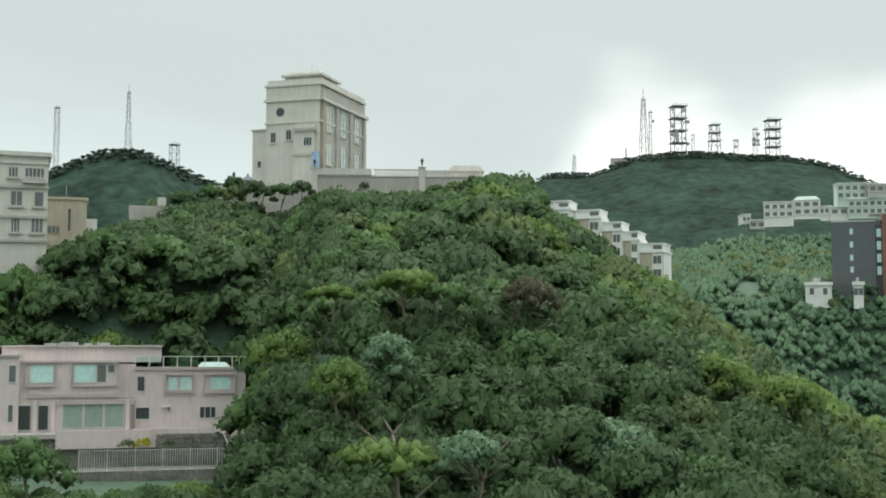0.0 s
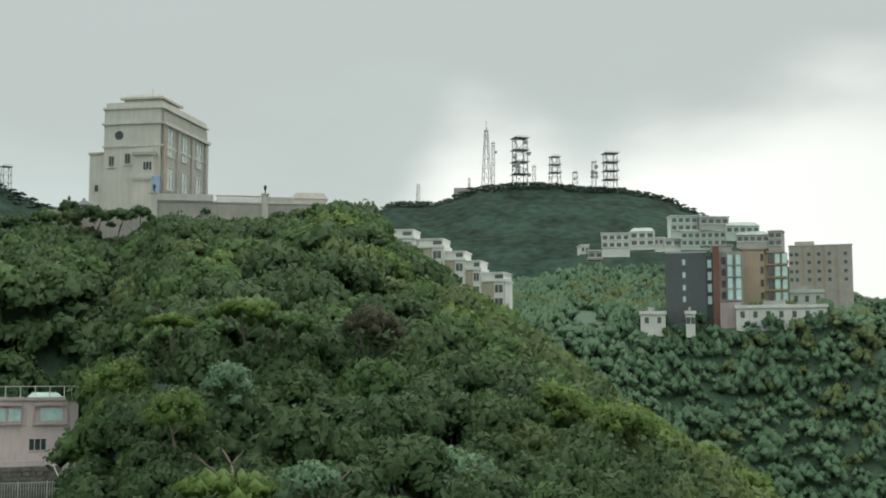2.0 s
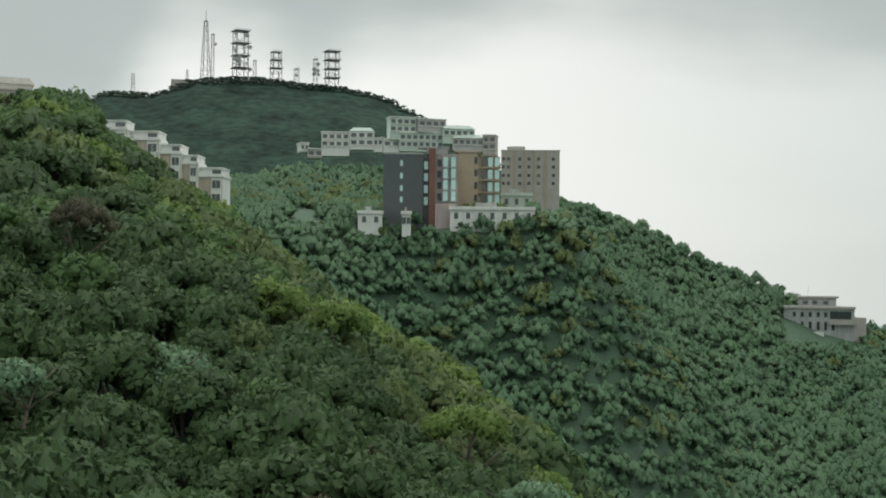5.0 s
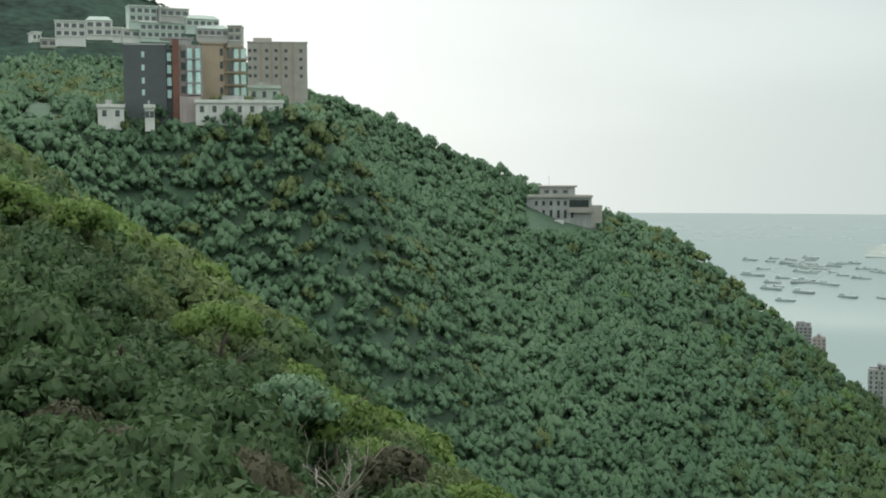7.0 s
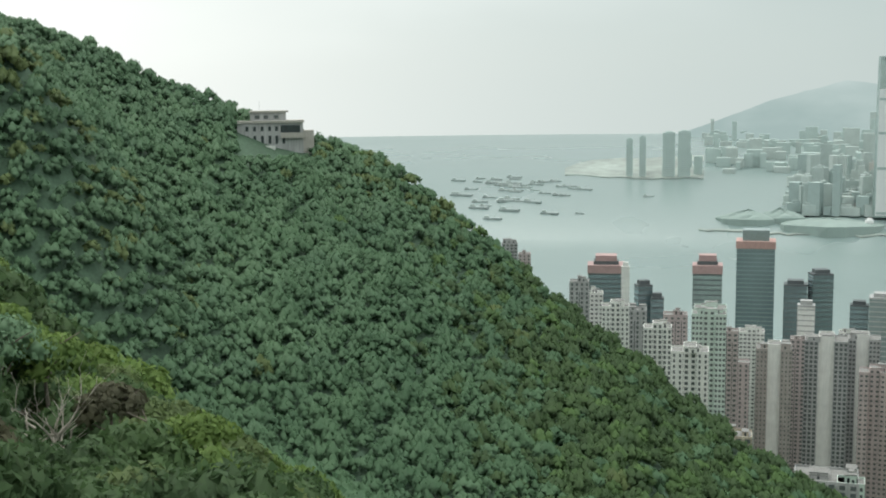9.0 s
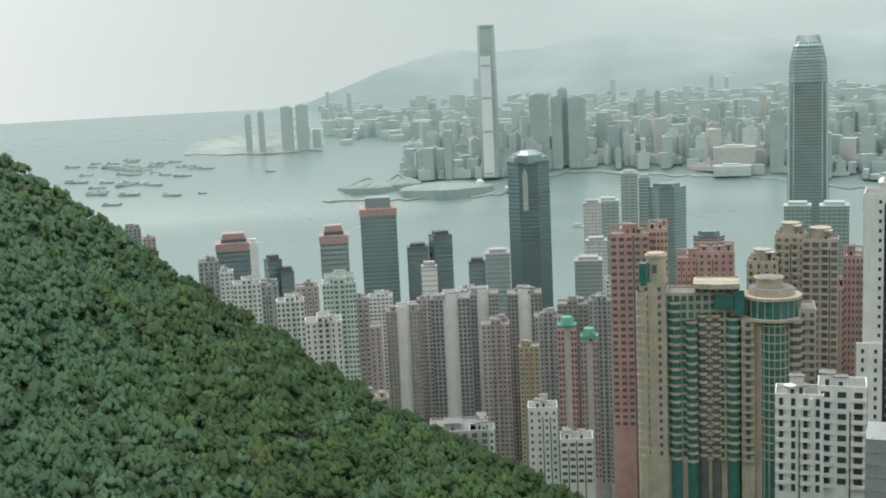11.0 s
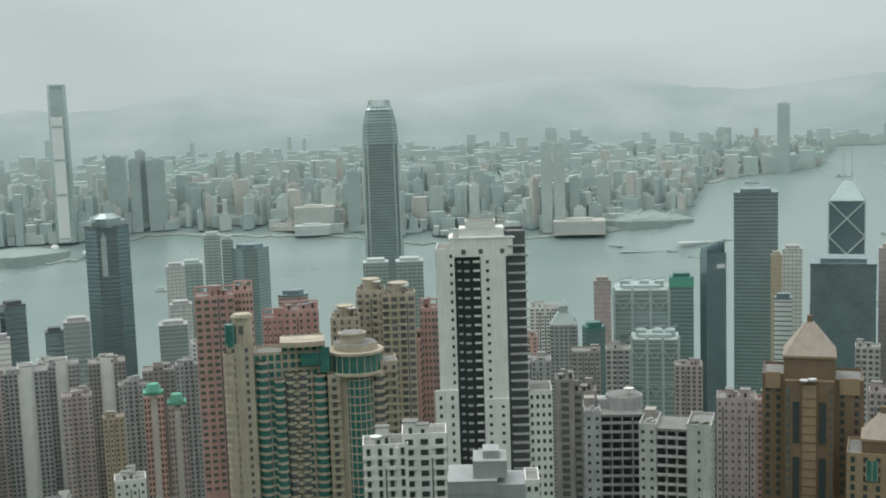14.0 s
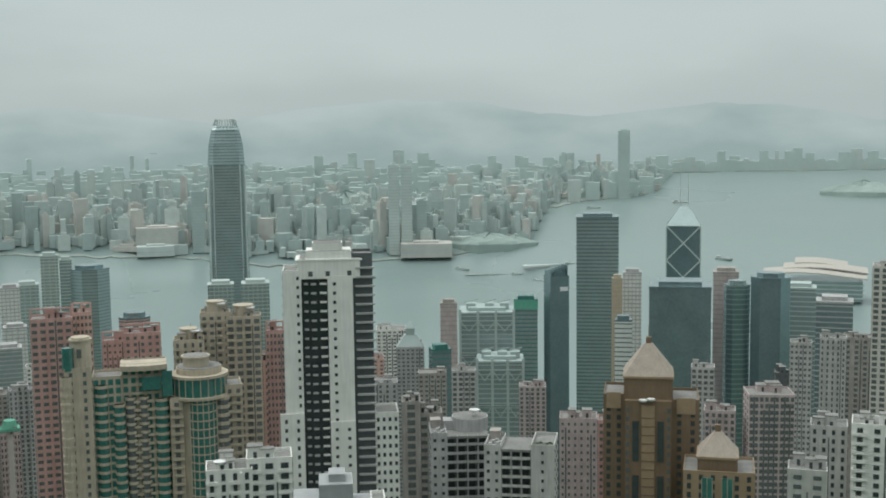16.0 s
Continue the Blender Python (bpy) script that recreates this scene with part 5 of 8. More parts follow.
# pink, grey and white blocks in the front row
for az, d, w, top, mk, win, cols, label, kw in (
    (96.78, 500, 15.6, 291, "palepink", "midwin", 6, "pale pink apartment tower with small windows", {}),
    (103.4, 560, 14, 281, "palepink", "midwin", 5, "pale pink apartment block with roof rooms", {}), (105.6, 560, 28, 290, "palepink", "midwin", 9, "pale pink wide apartment block with rows of balconies", dict(rot=10)),
    (107.0, 650, 11, 297, "palegrey", "midwin", 5, "pale grey apartment tower with vertical slits", {}), (108.4, 650, 13, 300, "palegrey", "midwin", 5, "pale grey apartment tower with horizontal bands", {}),
    (110.9, 650, 20, 338, "ivory", "midwin", 5, "tall pale apartment tower with ribbed front", {}),
    (88.75, 450, 7.0, 310, "warmgrey", "midwin", 1, "weathered grey tower with a rounded corner", {}), (89.65, 452, 9.0, 305, "warmgrey", "midwin", 2, "weathered grey apartment tower with roof ramps", {}),
    (80.0, 330, 12.5, 322, "white", "dark", 4, "white apartment block with deep balconies and roof rooms", dict(balcony=True, wh=1.8)), (81.9, 332, 12.5, 324, "white", "dark", 3, "white apartment block with a zigzag balcony stack", dict(balcony=True, wh=1.8)),
    (67.9, 480, 12, 272, "white", "midwin", 4, "low white apartment block with terraces", {}), (69.5, 470, 13, 262, "white", "midwin", 4, "low white apartment block with stepped roof", {}),
    (63.8, 520, 26, 252, "grey", "midwin", 6, "low grey terrace block at the foot of the hill", {}), (64.9, 515, 11, 252, "mint", "midwin", 4, "pale turquoise low block at the foot of the hill", {}), (59.6, 560, 16, 256, "cream", "midwin", 4, "low cream block at the foot of the hill", {}),
    (108.3, 420, 12, 312, "palegrey", "dark", 4, "white stepped apartment block with green roof", {}), (110.4, 415, 16, 315, "white", "dark", 3, "white apartment tower with rounded balconies", dict(balcony=True)), (107.4, 380, 11.6, 308, "palegrey", "midwin", 2, "low pale grey block with a flat roof", {}),
    (98.2, 520, 9, 285, "rose", "midwin", 3, "slim rose apartment block", {}), (99.2, 640, 16, 270, "grey", "midwin", 5, "grey apartment tower behind the brown tower", {}), (87.3, 700, 20, 262, "grey", "midwin", 5, "grey apartment tower with flat roof", {}),
    (91.3, 700, 14, 268, "palegrey", "midwin", 4, "pale grey apartment tower with flat roof", {}), (89.8, 760, 18, 254, "warmgrey", "midwin", 5, "grey apartment tower", {}), (94.6, 800, 18, 236, "palepink", "midwin", 5, "pale pink rounded apartment tower", {}), (102.6, 640, 12, 284, "palegrey", "midwin", 4, "pale grey apartment tower with roof tanks", {}),
    (86.8, 900, 22, 236, "salmon", "midwin", 5, "salmon office block near the harbour", {}), (87.9, 1000, 26, 240, "white", "midwin", 6, "white office block near the harbour", {}), (106.4, 700, 14, 270, "slate", "midwin", 3, "dark low apartment block", {}), (109.6, 700, 18, 292, "warmgrey", "midwin", 4, "weathered grey apartment block with roof tank", {}),
):
    t, zb, h = flats(label if len(label.split()) > 3 else label + " behind the front row", az, d, w, top, mk, win, cols, name="apartment_block", **kw)
    if az == 80.0:
        part("dish", Geo().disc(-w * 0.2, -3.5, 1.3, h + 2.2, h + 3.0, 14, 1.3).beam((-w * 0.2, -3.5, h), (-w * 0.2, -3.5, h + 2.3), 0.2), M["whitesteel"], t)


def balcony_block(label, az, d, w, top, wall, rot, plain, bays, end=0.0, garden=False, room=False):
    """An older apartment block: a plain wall with small windows, a recess full of balconies, sometimes a blank end wall."""
    t, zb = site("apartment_block", label, az, d, rot)
    SINGLES.add(t.name)
    h, dep = top - zb, 15.0
    lo = EYE - 0.37 * d - zb
    y0, y1 = -dep / 2, dep / 2
    xa, xb = -w / 2 + plain * w, w / 2 - end * w
    slab(t, -w / 2, xa, y0, y1, 0, h, wall, "dark", 2, 3, 3.0, 0.95, 1.0, lo)
    # back wall is window grey throughout, to paint the recess in shade
    part("recess_wall", Geo().box(xa, xb, y0 + 2.0, y1, 0, h - 1.2), M["midwin"], t, "wall behind balconies, recess shade in its dark colour")
    part("recess_roof", Geo().box(xa, xb, y0 + 0.2, y1, h - 1.2, h - 0.4), M["roofgrey"], t)
    if end:
        slab(t, xb, w / 2, y0 - 0.6, y1, 0, h + 0.6, wall, "dark", 1, 3, 3.0, 0.8, 1.0, lo)
    bw = (xb - xa) / bays
    for i in range(bays + 1):
        part("pier", Geo().box(xa + i * bw - 0.16, xa + i * bw + 0.16, y0 + 0.3, y0 + 2.0, 0, h - 0.4), M[wall], t)
    deck = glass = None
    for i in range(bays):
        z = h - 3.6
        while z > lo:
            if deck is None:
                deck = part("balcony", Geo().box(xa + 0.2, xa + bw - 0.2, y0, y0 + 2.0, 0, 0.2).box(xa + 0.2, xa + bw - 0.2, y0, y0 + 0.12, 0.2, 0.95), M[wall], t)
                glass = part("balcony_door", Geo().box(xa + 0.5, xa + bw - 0.9, y0 + 1.9, y0 + 2.04, 0.25, 2.3), M["dark"], t)
                pair = (deck, glass)
            else:
                pair = (new("balcony", deck.data), new("balcony_door", glass.data))
            for o in pair:
                o.parent = t
                o.location = (i * bw, 0, z)
            z -= 3.0
    if garden:
        for k in range(7):
            v, c, _ = crown_template(np.random.default_rng(40 + k), 90, 1.0, 0.2, 5, 0.7)
            x = xb + (k + 0.5) * (w / 2 - xb) / 7
            ob = part("roof_plant", Geo().add([(p[0] + x, p[1] + y0 + 1.2 + k % 3, p[2] + h + 0.9) for p in v], [tuple(range(i * 4, i * 4 + 4)) for i in range(len(v) // 4)]), M["leaf_dark"], t, "dark green roof garden shrub")
    if room:
        part("roof_room", Geo().disc(w * 0.22, 3.5, 6.2, h - 0.6, h + 3.8, 18).box(w * 0.22 - 9, w * 0.22, 1.5, 7, h - 0.6, h + 2.6), M[wall], t, "curved roof room with a flat deck")
        part("room_deck", Geo().disc(w * 0.22, 3.5, 5.8, h + 3.8, h + 3.95, 18), M["roofgrey"], t)
        part("dish", Geo().disc(w * 0.3, 2.0, 1.5, h + 5.6, h + 6.2, 14, 1.25).beam((w * 0.3, 2.0, h + 3.8), (w * 0.3, 2.0, h + 5.7), 0.2), M["whitesteel"], t, "white satellite dish on a post")
    for k in range(5):
        x = -w / 2 + 1.2 + k * (plain * w - 1.6) / 5
        part("roof_unit", Geo().box(x, x + 0.9, y0 + 2 + k % 3 * 2.5, y0 + 3.2 + k % 3 * 2.5, h, h + 0.9 + 0.3 * (k % 2)), M["grey"], t)
    part("stair_head", Geo().box(-w / 2 + 0.6, -w / 2 + plain * w * 0.7, y1 - 5, y1 - 0.8, h, h + 2.6).box(-w / 2 + 0.4, -w / 2 + plain * w * 0.7 + 0.2, y1 - 5.2, y1 - 0.6, h + 2.6, h + 2.8), M["warmgrey"], t)


balcony_block("grey apartment block with dark recessed balconies and a curved roof room", 91.0, 400, 19.2, 312, "grey", 4, 0.28, 4, room=True)
balcony_block("pale grey apartment block with balconies and a planted end roof", 94.05, 380, 22.2, 313, "palegrey", -6, 0.24, 3, end=0.33, garden=True)


def netted_block():
    t, zb = site("netted_building", "apartment block wrapped in grey scaffold netting under repair", 85.0, 300)
    h = 322 - zb
    part("netting", Geo().box(-10.5, 2, -7, 7, 0, h).box(2, 9, -5.6, 6, 0, h - 1.5).box(-4, 4.5, -5, 5, h, h + 4.5).box(-1.5, 2.6, -3, 3, h + 4.5, h + 6.5), M["net"], t)
    for i in range(9):
        x = -10.4 + i * 1.55
        part("scaffold_pole", Geo().beam((x, -7.12, h - 60), (x, -7.12, h + 0.8), 0.06), M["steel"], t)
    for k in range(12):
        part("scaffold_ledger", Geo().beam((-10.5, -7.14, h - 3.2 * k), (2, -7.14, h - 3.2 * k), 0.06), M["steel"], t)
    slab(t, 9, 12.6, -5, 5, 0, h - 1.5, "white", "dark", 2, 2, 3.0, 0.9, 1.2, h - 60)


netted_block()

# small roofed towers in front of the apartment blocks
for az, top in ((93.4, 300), (95.2, 298)):
    t, zb, h = flats("slim cream stair tower with a pale flat roof and aerial", az, 320, 4.6, top, "cream", "midwin", 1, name="stair_tower")
    part("flat_roof", Geo().box(-2.9, 2.9, -2.9, 2.9, h + 1, h + 1.5).box(-2.2, 2.2, -2.2, 2.2, h + 1.5, h + 3.2).box(-2.7, 2.7, -2.7, 2.7, h + 3.2, h + 3.6), M["white"], t)
    part("lightning_rod", Geo().beam((0.5, 0, h + 3.6), (0.5, 0, h + 13), 0.07), M["whitesteel"], t)

# ---- the far shore ----
def far_city():
    """Blocks of the city across the water, too many to count."""
    rnd = random.Random(5)
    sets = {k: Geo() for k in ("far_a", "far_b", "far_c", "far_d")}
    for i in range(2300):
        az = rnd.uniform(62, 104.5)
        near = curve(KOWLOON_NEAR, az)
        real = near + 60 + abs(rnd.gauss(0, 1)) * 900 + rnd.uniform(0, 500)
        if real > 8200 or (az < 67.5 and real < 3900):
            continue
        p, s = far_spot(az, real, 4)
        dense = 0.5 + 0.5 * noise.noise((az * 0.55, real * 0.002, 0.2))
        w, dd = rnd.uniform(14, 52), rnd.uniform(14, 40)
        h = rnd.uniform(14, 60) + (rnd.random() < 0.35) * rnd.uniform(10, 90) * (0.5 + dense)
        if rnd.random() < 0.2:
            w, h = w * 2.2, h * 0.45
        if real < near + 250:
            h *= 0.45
        # the pale block colours stand in for haze over the water
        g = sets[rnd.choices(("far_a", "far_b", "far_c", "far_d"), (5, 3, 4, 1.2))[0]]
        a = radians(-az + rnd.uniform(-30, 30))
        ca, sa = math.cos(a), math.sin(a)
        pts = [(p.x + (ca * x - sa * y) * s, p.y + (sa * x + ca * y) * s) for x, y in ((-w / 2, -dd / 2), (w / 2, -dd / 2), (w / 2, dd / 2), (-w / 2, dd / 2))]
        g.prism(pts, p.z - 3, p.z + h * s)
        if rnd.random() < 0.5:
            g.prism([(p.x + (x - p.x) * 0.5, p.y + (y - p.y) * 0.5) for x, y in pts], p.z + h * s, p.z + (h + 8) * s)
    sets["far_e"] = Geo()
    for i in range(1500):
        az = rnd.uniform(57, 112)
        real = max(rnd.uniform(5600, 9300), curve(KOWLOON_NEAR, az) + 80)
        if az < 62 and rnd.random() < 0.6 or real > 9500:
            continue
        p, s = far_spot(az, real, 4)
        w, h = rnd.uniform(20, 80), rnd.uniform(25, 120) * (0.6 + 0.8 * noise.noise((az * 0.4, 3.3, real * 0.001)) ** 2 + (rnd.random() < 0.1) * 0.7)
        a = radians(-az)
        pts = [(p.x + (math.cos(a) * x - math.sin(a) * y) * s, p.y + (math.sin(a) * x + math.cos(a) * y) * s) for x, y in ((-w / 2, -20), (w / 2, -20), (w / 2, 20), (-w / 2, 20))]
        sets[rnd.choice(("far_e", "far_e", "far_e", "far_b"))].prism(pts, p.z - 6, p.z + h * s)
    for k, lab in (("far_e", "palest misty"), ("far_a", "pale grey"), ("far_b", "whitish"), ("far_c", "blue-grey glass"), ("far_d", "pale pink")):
        tagged(part("far_city_blocks", sets[k], M[k]), lab + " crowded city blocks coloured hazy across the harbour", "buildings", kind="stuff")


far_city()
# far towers too have the haze put into their base colours
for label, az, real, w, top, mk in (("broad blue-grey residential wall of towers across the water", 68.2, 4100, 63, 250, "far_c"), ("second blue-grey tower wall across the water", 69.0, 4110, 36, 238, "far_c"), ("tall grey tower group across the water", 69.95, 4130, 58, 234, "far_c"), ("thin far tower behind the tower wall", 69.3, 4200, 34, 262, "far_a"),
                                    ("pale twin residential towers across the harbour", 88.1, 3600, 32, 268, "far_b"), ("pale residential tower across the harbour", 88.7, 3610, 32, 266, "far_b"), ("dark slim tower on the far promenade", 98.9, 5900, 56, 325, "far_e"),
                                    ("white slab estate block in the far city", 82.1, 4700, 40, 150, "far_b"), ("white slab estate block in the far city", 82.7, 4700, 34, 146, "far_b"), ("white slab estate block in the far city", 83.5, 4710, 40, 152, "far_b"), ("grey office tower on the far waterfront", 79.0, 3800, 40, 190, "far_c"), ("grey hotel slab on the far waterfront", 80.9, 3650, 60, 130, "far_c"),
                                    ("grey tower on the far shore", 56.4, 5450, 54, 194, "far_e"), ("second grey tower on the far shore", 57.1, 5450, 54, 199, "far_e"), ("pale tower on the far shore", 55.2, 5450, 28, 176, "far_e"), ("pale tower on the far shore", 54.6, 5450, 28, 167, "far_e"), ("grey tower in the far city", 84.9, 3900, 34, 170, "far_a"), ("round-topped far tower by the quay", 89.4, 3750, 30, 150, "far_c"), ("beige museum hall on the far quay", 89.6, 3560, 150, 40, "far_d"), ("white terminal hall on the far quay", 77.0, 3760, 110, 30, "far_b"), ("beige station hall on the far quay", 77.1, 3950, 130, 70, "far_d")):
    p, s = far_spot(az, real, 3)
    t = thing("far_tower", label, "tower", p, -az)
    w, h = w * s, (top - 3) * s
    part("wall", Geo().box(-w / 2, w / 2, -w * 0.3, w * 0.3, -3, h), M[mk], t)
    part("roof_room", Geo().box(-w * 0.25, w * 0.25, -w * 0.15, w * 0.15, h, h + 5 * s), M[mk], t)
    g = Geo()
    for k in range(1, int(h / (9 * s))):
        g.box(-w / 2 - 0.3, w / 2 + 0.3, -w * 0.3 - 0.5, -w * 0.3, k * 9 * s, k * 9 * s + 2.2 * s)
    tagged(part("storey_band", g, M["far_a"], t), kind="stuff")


def mound(label, az, real, w, h):
    """A low wooded rise or island on the far side."""
    p, s = far_spot(az, real, 0)
    g = Geo()
    n, m = 20, 5
    vs = []
    for k in range(m + 1):
        f = k / m
        for i in range(n):
            a = 6.28319 * i / n
            j = 1 + 0.25 * noise.noise((math.cos(a) * 1.5, math.sin(a) * 1.5, az + f))
            r = w / 2 * (1 - f ** 1.6) * j
            vs.append((r * math.cos(a) * s, r * 0.6 * math.sin(a) * s, (h * f - (40 if k == 0 else 0)) * s * (1 + 0.3 * noise.noise((i * 0.7, k, az)))))
    fs = [(k * n + i, k * n + (i + 1) % n, (k + 1) * n + (i + 1) % n, (k + 1) * n + i) for k in range(m) for i in range(n)]
    g.add(vs, fs)
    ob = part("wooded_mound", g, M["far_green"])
    ob.matrix_world = Matrix.Translation(p) @ Matrix.Rotation(radians(-az), 4, "Z")
    tagged(ob, label, "hill", kind="structure")


for az, real, w, h in ((92.6, 3830, 260, 40), (93.7, 3860, 150, 30), (85.8, 4800, 420, 110), (60.0, 3750, 200, 30), (61.4, 3800, 160, 30), (63.5, 3650, 300, 22), (109.5, 6300, 420, 60), (90.2, 5200, 500, 70)):
    mound("low wooded rise on the far shore, coloured pale with haze", az, real, w, h)


def boat(label, az, real, length, name="moored_boat", wake=False):
    p, s = far_spot(az, real, 0)
    t = thing(name, label, "boat", p, -az + CR.uniform(-25, 25), "boats in the harbour")
    L, b = length / 2 * s, length * 0.13 * s
    hgt = length * 0.07 * s
    part("hull", Geo().prism([(-L, -b), (L * 0.75, -b), (L, 0), (L * 0.75, b), (-L, b)], -1, hgt), M["hull"], t)
    part("deckhouse", Geo().box(-L * 0.85, -L * 0.4, -b * 0.7, b * 0.7, hgt, hgt * 2.6), M["far_b"], t)
    part("derrick", Geo().beam((L * 0.1, 0, hgt), (L * 0.35, 0, hgt * 3.4), 0.5 * s), M["hull"], t)
    if wake:
        part("wake", Geo().add([(-L, 0, 0.3), (-L * 9, -b * 3, 0.3), (-L * 9, b * 3, 0.3)], [(0, 1, 2)]), M["far_b"], t, "white foam wake")


for i in range(46):
    az, real = CR.gauss(49.8, 1.8), CR.gauss(4800, 330)
    if 45.6 < az < 53.5:
        boat("moored cargo barge with derrick on the pale water", az, real, CR.uniform(35, 75))
for az, real, ln in ((50.9, 3900, 60), (49.0, 4000, 70), (48.2, 3750, 60), (52.3, 3900, 30), (47.6, 4300, 60), (91.3, 3240, 40), (70.2, 2750, 60), (73.6, 2600, 60), (103.5, 3480, 50), (55.5, 4500, 40), (86.9, 3100, 30), (97.5, 5300, 60), (101.5, 5600, 70)):
    boat("small working boat on the harbour water", az, real, ln)
for az, real in ((93.9, 3130), (94.9, 3010), (96.4, 3350)):
    boat("fast ferry with a white foam wake", az, real, 30, "ferry", True)

for az, real, r in ((65.3, 3620, 11), (66.6, 3480, 7)):
    p, s = far_spot(az, real, 8)
    g = Geo()
    n = 12
    g.add([(r * math.cos(6.28319 * i / n) * math.cos(f), r * math.sin(6.28319 * i / n) * math.cos(f), r * 0.6 + r * math.sin(f)) for f in (-0.7, -0.2, 0.3, 0.8, 1.3) for i in range(n)], [(k * n + i, k * n + (i + 1) % n, (k + 1) * n + (i + 1) % n, (k + 1) * n + i) for k in range(4) for i in range(n)])
    ob = part("white_dome", g, M["whitesteel"])
    ob.location = p
    tagged(ob, "white round tent dome on the far promenade", "dome")


def convention_hall():
    t = thing("convention_hall", "waterfront hall with white curved wing roofs", "hall", polar(107.5, 2750, 4), -107.5)
    t.scale = (1.18, 1.18, 0.84)
    part("hall_wall", Geo().box(-75, 85, -30, 60, 0, 52), M["glass_md"], t)
    for x0, x1, y, z, hh in ((-90, 92, -40, 62, 16), (-55, 95, -10, 72, 14), (-35, 60, 20, 82, 10)):
        vs, n = [], 16
        for i in range(n + 1):
            u = i / n
            x = x0 + (x1 - x0) * u
            zz = z + hh * math.sin(u * 3.1416) * (1 - 0.5 * u) + 8 * (1 - u) ** 3
            for yy, dz in ((y, -3), (y, 0), (y + 45, 7), (y + 45, 3)):
                vs.append((x, yy, zz + dz))
        fs = [(i * 4 + k, i * 4 + (k + 1) % 4, i * 4 + 4 + (k + 1) % 4, i * 4 + 4 + k) for i in range(n) for k in range(4)]
        part("wing_roof", Geo().add(vs, fs), M["stone"], t)
    for k in range(4):
        part("terrace_band", Geo().box(-78, 88, -32, -30, 8 + k * 11, 11 + k * 11), M["far_a"], t)


convention_hall()
tagged(part("harbour_quay", Geo().add([(*polar(a, d).xy, z) for a in range(44, 131, 2) for d, z in ((1250, 5), (1640, 5), (1640, -3))], [(i * 3 + k, i * 3 + k + 1, i * 3 + 4 + k, i * 3 + 3 + k) for i in range(43) for k in range(2)]), M["asphalt"]), "grey quay and streets along the near waterfront", "road", kind="structure")

# ---- houses, masts and single trees on the hills ----


def rise(d, el):
    """Height above the sea of a sight line el degrees up, d metres out."""
    return EYE + d * math.tan(radians(el))


def sash(t, x, y, z, w, h, glass="dark", frame_mat="rail", bars=1, parent=None):
    """A window in a wall that looks towards -y: frame, pane and glazing bars."""
    f = part("window", Geo().box(x - w / 2, x + w / 2, y - 0.10, y + 0.05, z, z + 0.09).box(x - w / 2, x + w / 2, y - 0.10, y + 0.05, z + h - 0.09, z + h).box(x - w / 2, x - w / 2 + 0.09, y - 0.10, y + 0.05, z + 0.09, z + h - 0.09).box(x + w / 2 - 0.09, x + w / 2, y - 0.10, y + 0.05, z + 0.09, z + h - 0.09), M[frame_mat], t)
    part("pane", Geo().box(x - w / 2 + 0.09, x + w / 2 - 0.09, y - 0.04, y + 0.03, z + 0.09, z + h - 0.09), M[glass], f)
    for i in range(bars):
        bx = x - w / 2 + w * (i + 1) / (bars + 1)
        part("glazing_bar", Geo().box(bx - 0.04, bx + 0.04, y - 0.09, y - 0.04, z + 0.09, z + h - 0.09), M[frame_mat], f)
    return f


